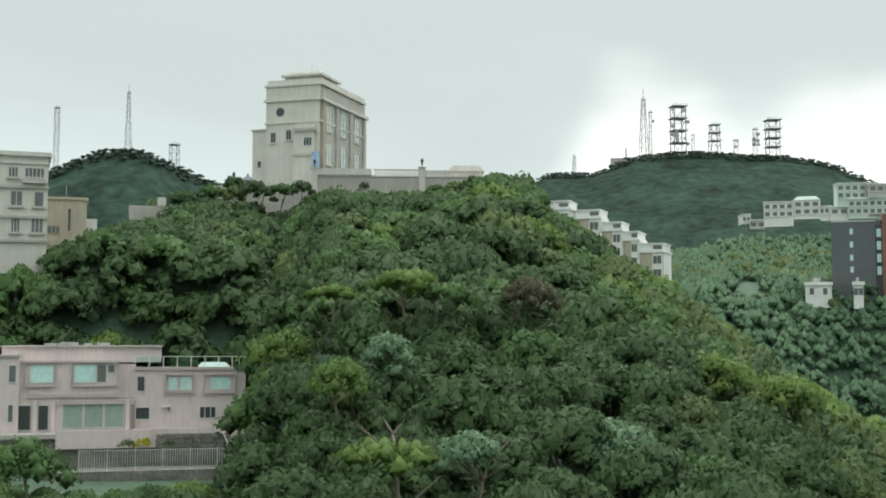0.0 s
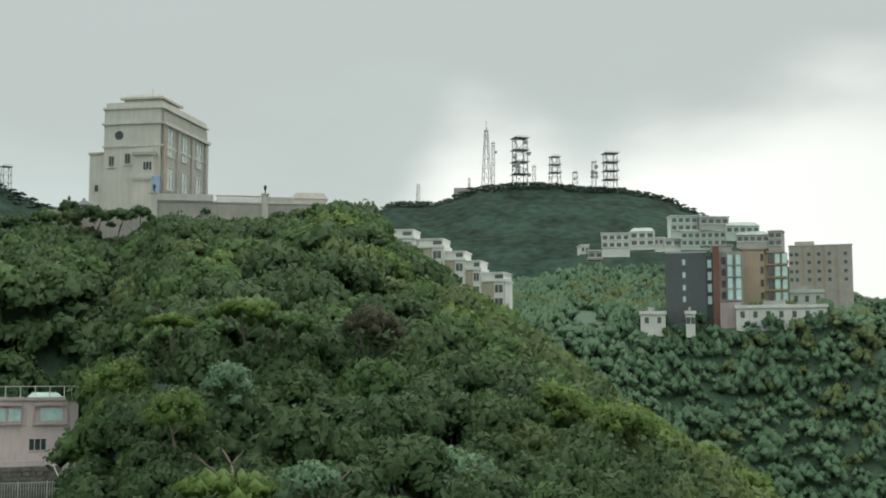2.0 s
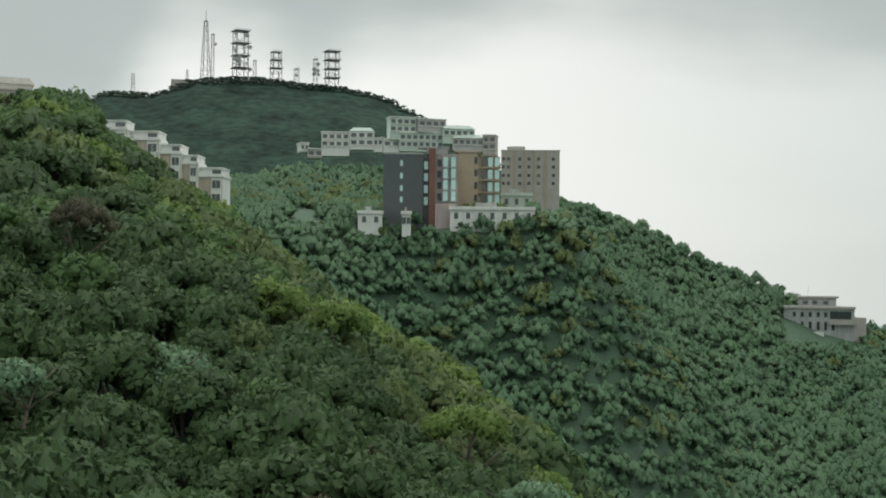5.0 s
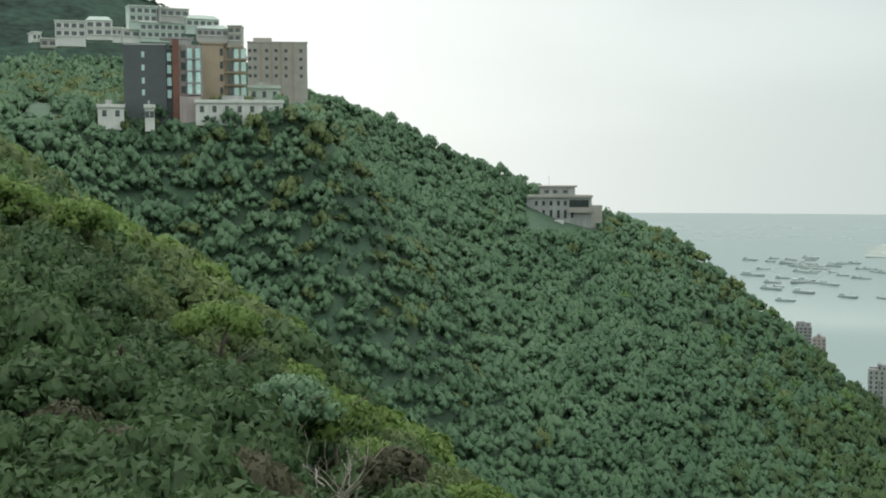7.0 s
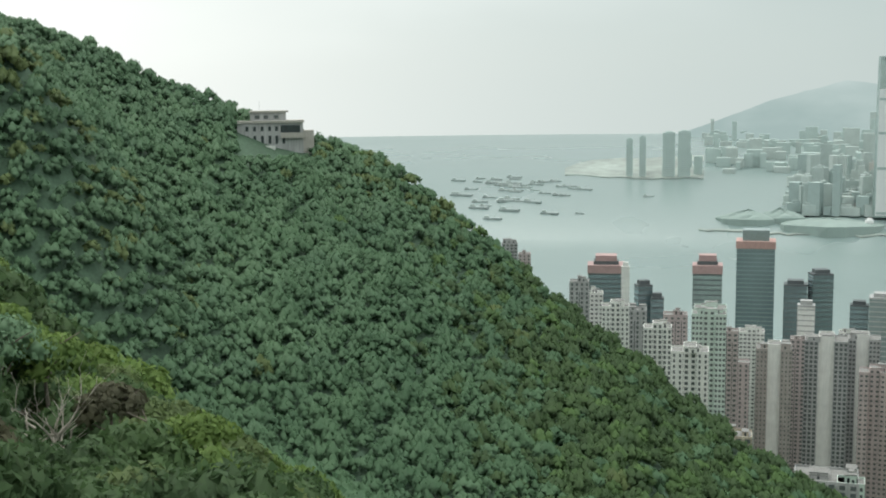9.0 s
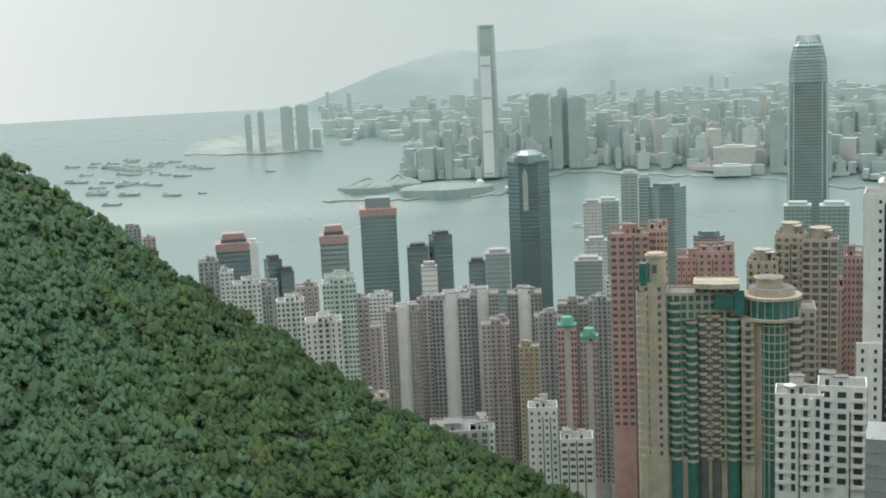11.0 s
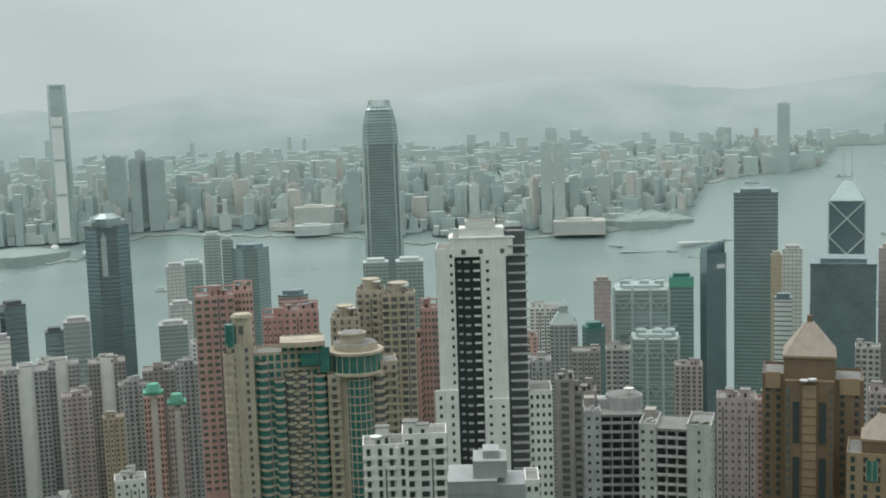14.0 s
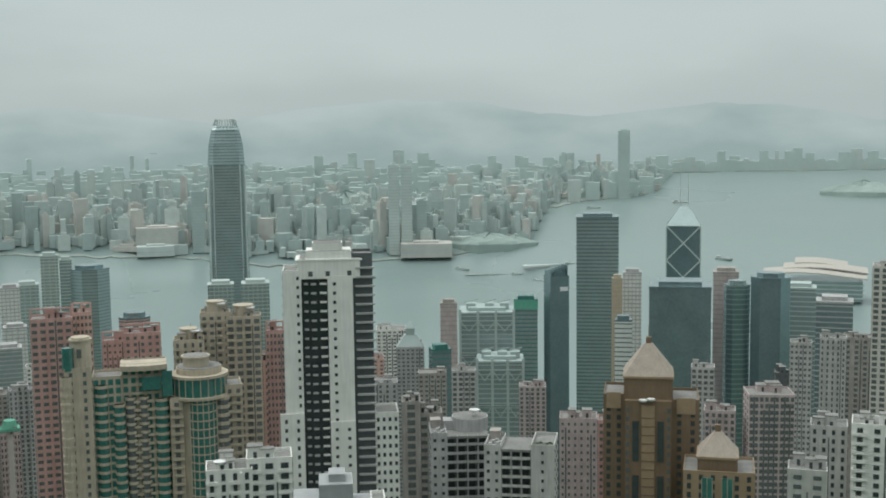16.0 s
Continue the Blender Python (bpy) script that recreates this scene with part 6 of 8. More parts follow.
def mansion():
    az, d = -5.87, 236.0
    zb = rise(d, 6.0)
    t = thing("hilltop_mansion", "weathered ivory stone mansion with tall windows on the hilltop", "house", polar(az, d, zb), -az - 24)
    t.scale = (1.035, 1.035, 1.03)
    top = rise(d, 11.75) - zb
    F, S = 13.6, 22.0
    part("wall", Geo().box(-11.2, 0, 0, S, 0, top), M["ivory"], t)
    # side wall takes a darker stone tone than the front
    part("side_wall", Geo().box(0.0, 0.35, 0.6, S, 0, top - 0.4), M["stone"], t, "darker stone side wall between the tall windows")
    part("lower_wing", Geo().box(-14.4, -11.2, 0.8, S - 3, 0, rise(d + 3, 9.7) - zb), M["ivory"], t)
    part("wing_coping", Geo().box(-14.6, -11.2, 0.6, S - 3, rise(d + 3, 9.7) - zb, rise(d + 3, 9.7) - zb + 0.35), M["stone"], t)
    for z, o in ((top - 2.9, 0.35), (top - 7.2, 0.2), (top, 0.25), (4.6, 0.25)):
        part("string_course", Geo().box(-11.2 - o, 0.35 + o, -o, S + o, z, z + 0.4), M["ivory"], t)
    part("roof_parapet", Geo().box(-11.0, 0.2, 0.2, 0.5, top + 0.4, top + 1.3).box(-0.1, 0.2, 0.5, S, top + 0.4, top + 1.3), M["ivory"], t)
    # roof pavilion with a flared slab
    part("roof_pavilion", Geo().box(-7.8, -0.6, 1.2, 9.5, top + 0.4, top + 2.0).box(-8.4, 0.1, 0.6, 10.2, top + 2.0, top + 2.4).prism([(-7.9, 1.1), (-0.4, 1.1), (-0.4, 9.7), (-7.9, 9.7)], top + 2.4, top + 3.0, 0.93), M["ivory"], t)
    part("aerial", Geo().beam((-4, 5, top + 3), (-4, 5, top + 5), 0.05), M["steel"], t)
    # round window, small windows
    part("round_window", Geo().add([(-8.2 + 0.85 * math.cos(6.28319 * i / 18), -0.06, top - 4.9 + 0.85 * math.sin(6.28319 * i / 18)) for i in range(18)] + [(-8.2 + 0.85 * math.cos(6.28319 * i / 18), 0.08, top - 4.9 + 0.85 * math.sin(6.28319 * i / 18)) for i in range(18)], [tuple(range(18))] + [(i, (i + 1) % 18, 18 + (i + 1) % 18, 18 + i) for i in range(18)]), M["dark"], t)
    for x, z in ((-9.6, top - 10.8), (-6.4, top - 10.4)):
        sash(t, x, 0, z, 1.1, 2.0, "dark", "stone")
        part("window_sill", Geo().box(x - 0.8, x + 0.8, -0.25, 0.02, z - 0.25, z), M["ivory"], t)
    for z in (9.0, 5.0, 2.6):
        part("slit_window", Geo().box(-13.2, -12.6, 0.68, 0.85, z, z + 1.2), M["dark"], t)
    # entrance tower in the corner with a balcony
    part("corner_bay", Geo().box(-4.6, -0.9, -1.1, 0, 0, top - 7.8), M["ivory"], t)
    part("balcony", Geo().box(-5.0, -0.6, -1.5, -1.1, top - 13.4, top - 12.4).box(-4.9, -0.7, -1.4, 0, top - 13.7, top - 13.4), M["ivory"], t)
    sash(t, -1.9, -1.12, top - 11.9, 1.8, 1.7, "dark", "whitesteel", 2)
    part("hood", Geo().box(-4.8, -0.4, -1.6, 0, top - 9.0, top - 8.5), M["stone"], t)
    part("awning_sheet", Geo().box(-0.9, 0.45, -1.6, -0.9, 8.0, 11.2), mat("blue_sheet", (0.30, 0.42, 0.58), 0.8, 0.3, 1.0, 4.0), t, "crumpled blue plastic sheet over the corner")
    # tall windows on the receding side, three bays with piers
    for i in range(3):
        yc = 3.6 + 7.0 * i
        for z, h in ((top - 8.8, 5.2), (top - 15.2, 4.6), (2.8, 2.6)):
            f = part("tall_window", Geo().box(0.34, 0.55, yc - 1.5, yc - 1.3, z, z + h).box(0.34, 0.55, yc + 1.3, yc + 1.5, z, z + h).box(0.34, 0.55, yc - 1.3, yc + 1.3, z, z + 0.2).box(0.34, 0.55, yc - 1.3, yc + 1.3, z + h - 0.2, z + h), M["ivory"], t)
            part("pane", Geo().box(0.33, 0.42, yc - 1.3, yc + 1.3, z + 0.2, z + h - 0.2), M["glass_lt"], f)
            part("glazing_bar", Geo().box(0.42, 0.50, yc - 0.07, yc + 0.07, z + 0.2, z + h - 0.2).box(0.42, 0.48, yc - 1.3, yc + 1.3, z + h * 0.6, z + h * 0.6 + 0.12), M["ivory"], f)
    for yc in (0.9, 7.1, 14.1, 21.2):
        part("pier", Geo().box(0.35, 0.75, yc - 0.6, yc + 0.6, 4.8, top - 3.2), M["sandstone"] if yc < 1 else M["stone"], t)
    part("side_cornice", Geo().box(0.35, 1.15, 0, S + 0.5, 4.4, 4.9), M["ivory"], t)
    part("side_cornice", Geo().box(0.35, 1.0, 0, S + 0.5, top - 3.1, top - 2.5), M["ivory"], t)


mansion()


def terrace():
    """The retaining terrace in front of the mansion, with balusters, urn lamps and a garden pavilion."""
    az0, d = -2.0, 226.0
    zb = rise(d, 6.0)
    t = thing("hilltop_terrace", "pale stone retaining terrace with balustrade and lamp piers", "terrace", polar(az0, d, zb), -az0)
    X = lambda a: (a - az0) * d * 0.01745
    Z = lambda e: rise(d, e) - zb
    part("retaining_wall", Geo().box(X(-6.2), X(2.2), 0, 6, -4, Z(7.65)), M["stone"], t)
    part("wall_coping", Geo().box(X(-6.2), X(2.2), -0.15, 6, Z(7.65), Z(7.72)), M["ivory"], t)
    part("left_wall", Geo().box(X(-11.0), X(-6.2), 1.5, 5, -4, Z(7.25)), M["stone"], t)
    part("left_coping", Geo().box(X(-9.0), X(-6.2), 1.35, 5, Z(7.25), Z(7.32)), M["ivory"], t)
    part("top_rail", Geo().box(X(-3.3), X(-1.1), 0, 0.3, Z(7.95), Z(8.02)), M["ivory"], t)
    x = X(-3.2)
    while x < X(-1.15):
        part("baluster", Geo().disc(x, 0.15, 0.10, Z(7.72), Z(7.8), 6).disc(x, 0.15, 0.14, Z(7.8), Z(7.86), 6).disc(x, 0.15, 0.08, Z(7.86), Z(7.95), 6), M["ivory"], t)
        x += 0.42
    part("solid_parapet", Geo().box(X(-1.0), X(0.3), 0, 0.4, Z(7.72), Z(7.98)), M["ivory"], t)
    part("solid_parapet", Geo().box(X(-6.2), X(-3.4), -0.4, 0.2, Z(7.72), Z(8.02)), M["ivory"], t)
    for a, e in ((-6.1, 8.15), (-1.0, 8.2), (-9.9, 7.5)):
        lamp = part("lamp_pier", Geo().box(X(a) - 0.6, X(a) + 0.6, -0.5, 0.7, -1, Z(e) - 0.5).box(X(a) - 0.75, X(a) + 0.75, -0.65, 0.85, Z(e) - 0.5, Z(e) - 0.3), M["ivory"], t)
        part("urn_lamp", Geo().disc(X(a), 0.1, 0.12, Z(e) - 0.3, Z(e) + 0.3, 8).disc(X(a), 0.1, 0.16, Z(e) + 0.3, Z(e) + 1.0, 10, 2.0).disc(X(a), 0.1, 0.34, Z(e) + 1.0, Z(e) + 1.4, 10, 0.2), M["dark"], lamp, "dark iron urn lamp")
    part("pavilion_wall", Geo().box(X(0.35), X(1.9), 2, 8, 0, Z(8.0)), M["ivory"], t)
    part("pavilion_roof", Geo().prism([(X(0.25), 1.6), (X(2.0), 1.6), (X(2.0), 8.4), (X(0.25), 8.4)], Z(8.0), Z(8.3), 0.75), M["stone"], t)
    g = thing("garden_gazebo", "small dark-roofed gazebo with pale posts", "gazebo", polar(-9.2, 231, rise(231, 6.8)), 9.2)
    part("gazebo_roof", Geo().disc(0, 0, 1.9, 2.2, 3.3, 8, 0.1).disc(0, 0, 0.3, 3.2, 3.7, 8, 0.3), M["slate"], g)
    for i in range(6):
        a = 1.047 * i
        part("post", Geo().beam((1.5 * math.cos(a), 1.5 * math.sin(a), -2), (1.5 * math.cos(a), 1.5 * math.sin(a), 2.2), 0.08), M["ivory"], g)


terrace()


def pink_house():
    az, d = -14.72, 145.0
    k = d / 2150
    t = thing("pink_villa", "two-storey pink rendered villa with a glass-railed roof terrace", "house", polar(az, d, EYE - 10.6), -az)
    X = lambda p: (p - 215) * k
    Z = lambda q: (602 - q) * k + 10.6

    def win(x0, x1, y0, y1, y, glass="dark", bars=1):
        sash(t, X((x0 + x1) / 2), y, Z(y1), (x1 - x0) * k, (y1 - y0) * k, glass, "rail", bars)

    part("main_block", Geo().box(X(50), X(208), 0, 9, -3, Z(640)), M["pink"], t)
    part("left_block", Geo().box(X(-60), X(50), -0.8, 9, -3, Z(630)), M["pink"], t)
    part("roof_storey", Geo().box(X(18), X(281), 2.0, 9, Z(642), Z(616)), M["pink"], t)
    part("roof_slab", Geo().box(X(15), X(283), 1.6, 9.4, Z(616), Z(613.5)), M["stone"], t)
    part("link_block", Geo().box(X(208), X(237), 1.2, 9, -3, Z(645)), M["pink"], t)
    part("right_wing", Geo().box(X(237), X(425), 0.8, 8, -3, Z(652)), M["pink"], t)
    part("end_recess", Geo().box(X(425), X(441), 2.0, 8, -3, Z(690)), M["pink_trim"], t)
    for x0, x1, y, z0, z1 in ((48, 212, -0.25, 642, 638), (-60, 52, -1.05, 632, 628), (235, 428, 0.5, 655, 650), (62, 212, -0.3, 700, 694), (115, 236, -0.35, 712, 705)):
        part("ledge", Geo().box(X(x0), X(x1), y, y + 0.9, Z(z0), Z(z1)), M["pink_trim"], t)
    # upper windows in dark-framed projecting surrounds
    for x0, x1, y, q0, q1 in ((58, 108, -0.02, 642, 680), (132, 208, -0.02, 642, 680), (286, 336, 0.78, 664, 693), (352, 408, 0.78, 664, 694)):
        part("window_surround", Geo().box(X(x0), X(x1), y - 0.35, y, Z(q0) - 0.02, Z(q0) + 0.15).box(X(x0), X(x1), y - 0.35, y, Z(q1) - 0.15, Z(q1)).box(X(x0), X(x0) + 0.15, y - 0.35, y, Z(q1), Z(q0) - 0.02).box(X(x1) - 0.15, X(x1), y - 0.35, y, Z(q1), Z(q0) - 0.02), M["pink_trim"], t)
    for a in ((66, 104, 645, 676, -0.02, "paleteal", 0), (136, 172, 645, 676, -0.02, "paleteal", 0), (173, 190, 645, 676, -0.02, "midwin", 0), (191, 204, 645, 660, -0.02, "midwin", 0), (293, 309, 667, 690, 0.78, "paleteal", 0), (312, 333, 667, 690, 0.78, "paleteal", 1), (363, 400, 667, 690, 0.78, "paleteal", 0),
              (33, 46, 645, 675, -0.82, "midwin", 0), (3, 12, 645, 675, -0.82, "paleteal", 0), (-40, -8, 645, 676, -0.82, "midwin", 1), (240, 254, 665, 692, 0.78, "dark", 0), (238, 263, 718, 740, 0.78, "dark", 0), (346, 375, 718, 739, 0.78, "dark", 2), (391, 418, 717, 738, 0.78, "dark", 2), (292, 297, 716, 726, 0.78, "dark", 0), (428, 438, 716, 735, 1.98, "dark", 0),
              (33, 43, 710, 740, -0.82, "midwin", 0), (48, 70, 712, 755, -0.02, "dark", 0), (80, 98, 712, 755, -0.02, "dark", 0)):
        win(*a)
    for x0, x1 in ((119, 153), (154, 186), (187, 220)):
        sash(t, X((x0 + x1) / 2), 0.0 if x1 < 208 else -0.02, Z(752), (x1 - x0) * k, 43 * k, "sagewin", "rail", 0)
    part("window_backing", Geo().box(X(206), X(224), -0.02, 1.2, Z(760), Z(706)), M["pink"], t)
    for x0 in (72, 101, 222):
        part("porch_column", Geo().box(X(x0), X(x0 + 7), -0.5, 0, Z(765), Z(705)), M["pink"], t)
    part("awning", Geo().add([(X(283), 0.8, Z(716)), (X(297), 0.8, Z(716)), (X(297), 0.0, Z(719)), (X(283), 0.0, Z(719)), (X(283), 0.8, Z(715)), (X(297), 0.8, Z(715)), (X(297), 0.0, Z(718)), (X(283), 0.0, Z(718))], [(0, 1, 2, 3), (4, 5, 6, 7), (3, 2, 6, 7), (0, 3, 7, 4), (1, 2, 6, 5)]), M["pink_trim"], t)
    # roof terrace: glass screens between posts, pergola frame, covered pool
    for i in range(9):
        x = X(237) + i * (X(425) - X(237)) / 8
        part("rail_post", Geo().box(x - 0.05, x + 0.05, 0.95, 1.05, Z(652), Z(632)), M["rail"], t)
        if i < 8:
            part("glass_screen", Geo().box(x + 0.06, x + (X(425) - X(237)) / 8 - 0.06, 0.98, 1.02, Z(650), Z(633)), M["railglass"], t)
    part("top_rail", Geo().beam((X(237), 1, Z(632)), (X(425), 1, Z(632)), 0.05), M["rail"], t)
    part("pergola", Geo().beam((X(414), 1.2, Z(650)), (X(414), 1.2, Z(632)), 0.07).beam((X(438), 1.2, Z(650)), (X(438), 1.2, Z(632)), 0.07).beam((X(412), 1.2, Z(632)), (X(440), 1.2, Z(632)), 0.08).beam((X(416), 1.2, Z(650)), (X(424), 1.2, Z(633)), 0.05).beam((X(428), 1.2, Z(650)), (X(436), 1.2, Z(633)), 0.05), M["rail"], t)
    part("pool_cover", Geo().prism([(X(345), 1.6), (X(400), 1.6), (X(400), 5), (X(345), 5)], Z(650), Z(643), 0.7), M["whitesteel"], t)
    for x0, w, h in ((85, 22, 4), (110, 30, 6), (150, 14, 4), (172, 22, 5)):
        part("roof_unit", Geo().box(X(x0), X(x0 + w), 3, 5, Z(613.5), Z(613.5 - h)), M["grey"], t)
    part("roof_ladder", Geo().beam((X(186), 1.8, Z(640)), (X(180), 1.8, Z(610)), 0.05).beam((X(200), 1.8, Z(640)), (X(192), 1.8, Z(610)), 0.05).beam((X(192), 1.8, Z(610)), (X(180), 1.8, Z(610)), 0.05), M["rail"], t)
    # terrace slab
    part("terrace_slab", Geo().prism([(X(-60), -3.4), (X(260), -3.4), (X(290), -2.2), (X(410), -2.2), (X(410), 1), (X(-60), 1)], Z(765), Z(758)), M["stone"], t)
    part("terrace_front", Geo().prism([(X(112), -3.6), (X(262), -3.6), (X(292), -2.4), (X(412), -2.4), (X(412), -2.1), (X(292), -2.1), (X(262), -3.3), (X(112), -3.3)], Z(782), Z(752)), M["pink"], t)
    w = thing("stone_retaining_wall", "rough dark stone retaining wall under the villa terrace", "wall", polar(az, d - 3.0, EYE - 14.0), -az)
    rg = random.Random(3)
    for r in range(6):
        x = X(200)
        while x < X(392):
            ww = rg.uniform(0.5, 1.1)
            z = 0.2 + r * 0.52
            part("stone", Geo().prism([(x, -0.1 - rg.uniform(0, 0.15)), (x + ww - 0.06, -0.1 - rg.uniform(0, 0.15)), (x + ww - 0.06, 0.3), (x, 0.3)], z, z + 0.47, 0.94), M["rubble"], w)
            x += ww
    part("wall_core", Geo().box(X(100), X(392), 0.2, 2.2, -2.5, 3.3), M["rubble"], w)
    for x0, s in ((225, 1.1), (252, 1.3), (292, 0.9)):
        v, c, _ = crown_template(np.random.default_rng(int(x0)), 160, 0.9, 0.13, 6, 0.8)
        b = new("terrace_shrub", bpy.data.meshes.new("terrace_shrub"))
        b.data.from_pydata([tuple(q) for q in v * s], [], [tuple(range(i * 4, i * 4 + 4)) for i in range(len(v) // 4)])
        b.data.materials.append(M["flower"] if x0 == 252 else M["leaf_mid"])
        b.location = polar(az, d - 4.2, EYE - 11.9) + Vector((math.cos(radians(az)), -math.sin(radians(az)), 0)) * X(x0)
        tagged(b, "yellow flowering shrub below the terrace" if x0 == 252 else "small green shrub below the terrace", "shrub")
    # the long railing on the lower lane
    f = thing("lane_railing", "long pale metal railing along the lane below the villa", "fence", polar(az, 136.0, EYE - 14.1), -az)
    k2 = 136.0 / 2150
    x0, x1 = (148 - 215) * k2, (398 - 215) * k2
    for z in (0.35, 2.2):
        part("rail", Geo().beam((x0, 0, z), (x1, 0, z), 0.045), M["rail"], f)
    n = 60
    for i in range(n + 1):
        x = x0 + (x1 - x0) * i / n
        part("post" if i % 11 == 0 else "baluster", Geo().box(x - (0.06 if i % 11 == 0 else 0.025), x + (0.06 if i % 11 == 0 else 0.025), -0.04, 0.04, 0.0 if i % 11 == 0 else 0.35, 2.35 if i % 11 == 0 else 2.2), M["rail"], f)
    part("kerb", Geo().box(x0 - 4, x1 + 0.5, -0.3, 2.5, -2.5, 0), M["rubble"], f)
    part("stair_rail", Geo().beam((x1, 0, 2.3), (x1 - 1.0, 6, 5.0), 0.05).beam((x1, 0, 0.2), (x1, 0, 2.4), 0.06).beam((x1 - 1.0, 6, 3.0), (x1 - 1.0, 6, 5.1), 0.06), M["rail"], f)


pink_house()


def left_houses():
    d = 165.0
    az = -19.67
    t = thing("ivory_house", "tall ivory rendered house with balcony windows", "house", polar(az, d, rise(d, 2.0)), -az)
    k = d / 2150
    X = lambda p: (p - 20) * k
    Z = lambda q: rise(d, 4.27 + math.degrees(math.atan((441 - q) / 2150))) - rise(d, 2.0)
    part("wall", Geo().box(X(-80), X(78), 0, 10, -6, Z(292)), M["ivory"], t)
    part("cornice", Geo().box(X(-80), X(83), -0.5, 10, Z(296), Z(289)).box(X(-80), X(80), -0.25, 10, Z(309), Z(306)), M["ivory"], t)
    for q in (346, 396, 436):
        part("ledge", Geo().box(X(-80), X(80), -0.35, 0.05, Z(q + 4), Z(q)), M["stone"], t)
    for x0, x1, q0, q1, b in ((14, 30, 314, 332, 2), (40, 72, 314, 334, 4), (18, 38, 354, 380, 1), (56, 72, 354, 380, 0), (20, 35, 400, 424, 2), (52, 72, 398, 424, 2), (-30, -8, 314, 334, 2), (-24, -6, 354, 380, 1)):
        sash(t, X((x0 + x1) / 2), 0, Z(q1), (x1 - x0) * k, (q1 - q0) * k, "midwin", "ivory", b)
        part("window_sill", Geo().box(X(x0 - 3), X(x1 + 3), -0.4, 0, Z(q1 + 3), Z(q1)), M["stone"], t)
    part("balcony", Geo().box(X(38), X(76), -0.9, 0, Z(341), Z(339)), M["ivory"], t)
    for i in range(14):
        part("baluster", Geo().box(X(39 + i * 2.8) - 0.05, X(39 + i * 2.8) + 0.05, -0.85, -0.75, Z(339), Z(332)), M["ivory"], t)
    part("balcony_rail", Geo().box(X(38), X(76), -0.9, -0.7, Z(332), Z(331)), M["ivory"], t)
    d2, a2 = 185.0, -17.36
    t = thing("cream_annex", "low cream rendered house with a narrow tall window", "house", polar(a2, d2, rise(d2, 3.0)), -a2)
    k = d2 / 2150
    X = lambda p: (p - 115) * k
    Z = lambda q: rise(d2, 4.27 + math.degrees(math.atan((441 - q) / 2150))) - rise(d2, 3.0)
    part("wall", Geo().box(X(76), X(150), 0, 8, -6, Z(366)), M["cream"], t)
    part("coping", Geo().box(X(76), X(153), -0.25, 8, Z(366), Z(362)), M["cream"], t)
    part("side_block", Geo().box(X(150), X(168), 1.5, 7, -6, Z(396)), M["white"], t)
    sash(t, X(122), 0, Z(420), 6 * k, 40 * k, "dark", "cream", 0)
    sash(t, X(94), 0, Z(424), 26 * k, 14 * k, "midwin", "cream", 3)
    part("aerial", Geo().beam((X(116), 2, Z(362)), (X(116), 2, Z(340)), 0.05), M["steel"], t)
    d3, a3 = 215.0, -13.72
    t = thing("hidden_roof", "pale flat roof of a house among the trees", "house", polar(a3, d3, rise(d3, 4.5)), -a3)
    part("wall", Geo().box(-3.2, 3.0, 0, 5, -2, rise(d3, 6.1) - rise(d3, 4.5)), M["stone"], t)
    part("parapet", Geo().box(1.6, 3.0, -0.2, 5, rise(d3, 6.1) - rise(d3, 4.5), rise(d3, 6.5) - rise(d3, 4.5)), M["ivory"], t)


left_houses()


def townhouses():
    """White and cream terraced houses stepping down the ridge."""
    d = 290.0
    k = d / 2150
    for x0, x1, q0 in ((962, 1010, 356), (1018, 1064, 372), (1064, 1102, 394), (1101, 1131, 411), (1131, 1175, 432)):
        az = math.degrees(math.atan(((x0 + x1) / 2 - 784) / 2150))
        top = rise(d, 4.27 + math.degrees(math.atan((441 - q0) / 2150)))
        t = thing("townhouse", "white and cream terraced house with a roof balcony", "house", polar(az, d, top - 13), -az - 14, "townhouses along the ridge")
        w = (x1 - x0) * k
        part("wall", Geo().box(-w / 2, w / 2, 0, 8, -4, 11.0), M["cream"], t)
        part("cornice", Geo().box(-w / 2 - 0.25, w / 2 + 0.25, -0.3, 8, 10.7, 11.2), M["white"], t)
        part("roof_room", Geo().box(-w / 2 + 0.2, w / 2 - 0.2, 0.3, 8, 11.2, 12.7), M["white"], t)
        part("roof_slab", Geo().box(-w / 2, w / 2, 0.1, 8, 12.7, 13.0), M["white"], t)
        for z in (1.6, 4.8, 8.0):
            sash(t, w / 4, 0, z, w * 0.36, 2.0, "midwin", "white", 1)
        part("bay_front", Geo().box(w * 0.05, w * 0.47, -0.02, 0.0, 0, 10.7), M["white"], t)
        part("roof_opening", Geo().box(w * 0.08, w * 0.42, 0.2, 0.31, 11.5, 12.4), M["midwin"], t)
        part("side_wall", Geo().box(w / 2, w / 2 + 0.02, 0, 8, -4, 10.7), M["white"], t)


townhouses()


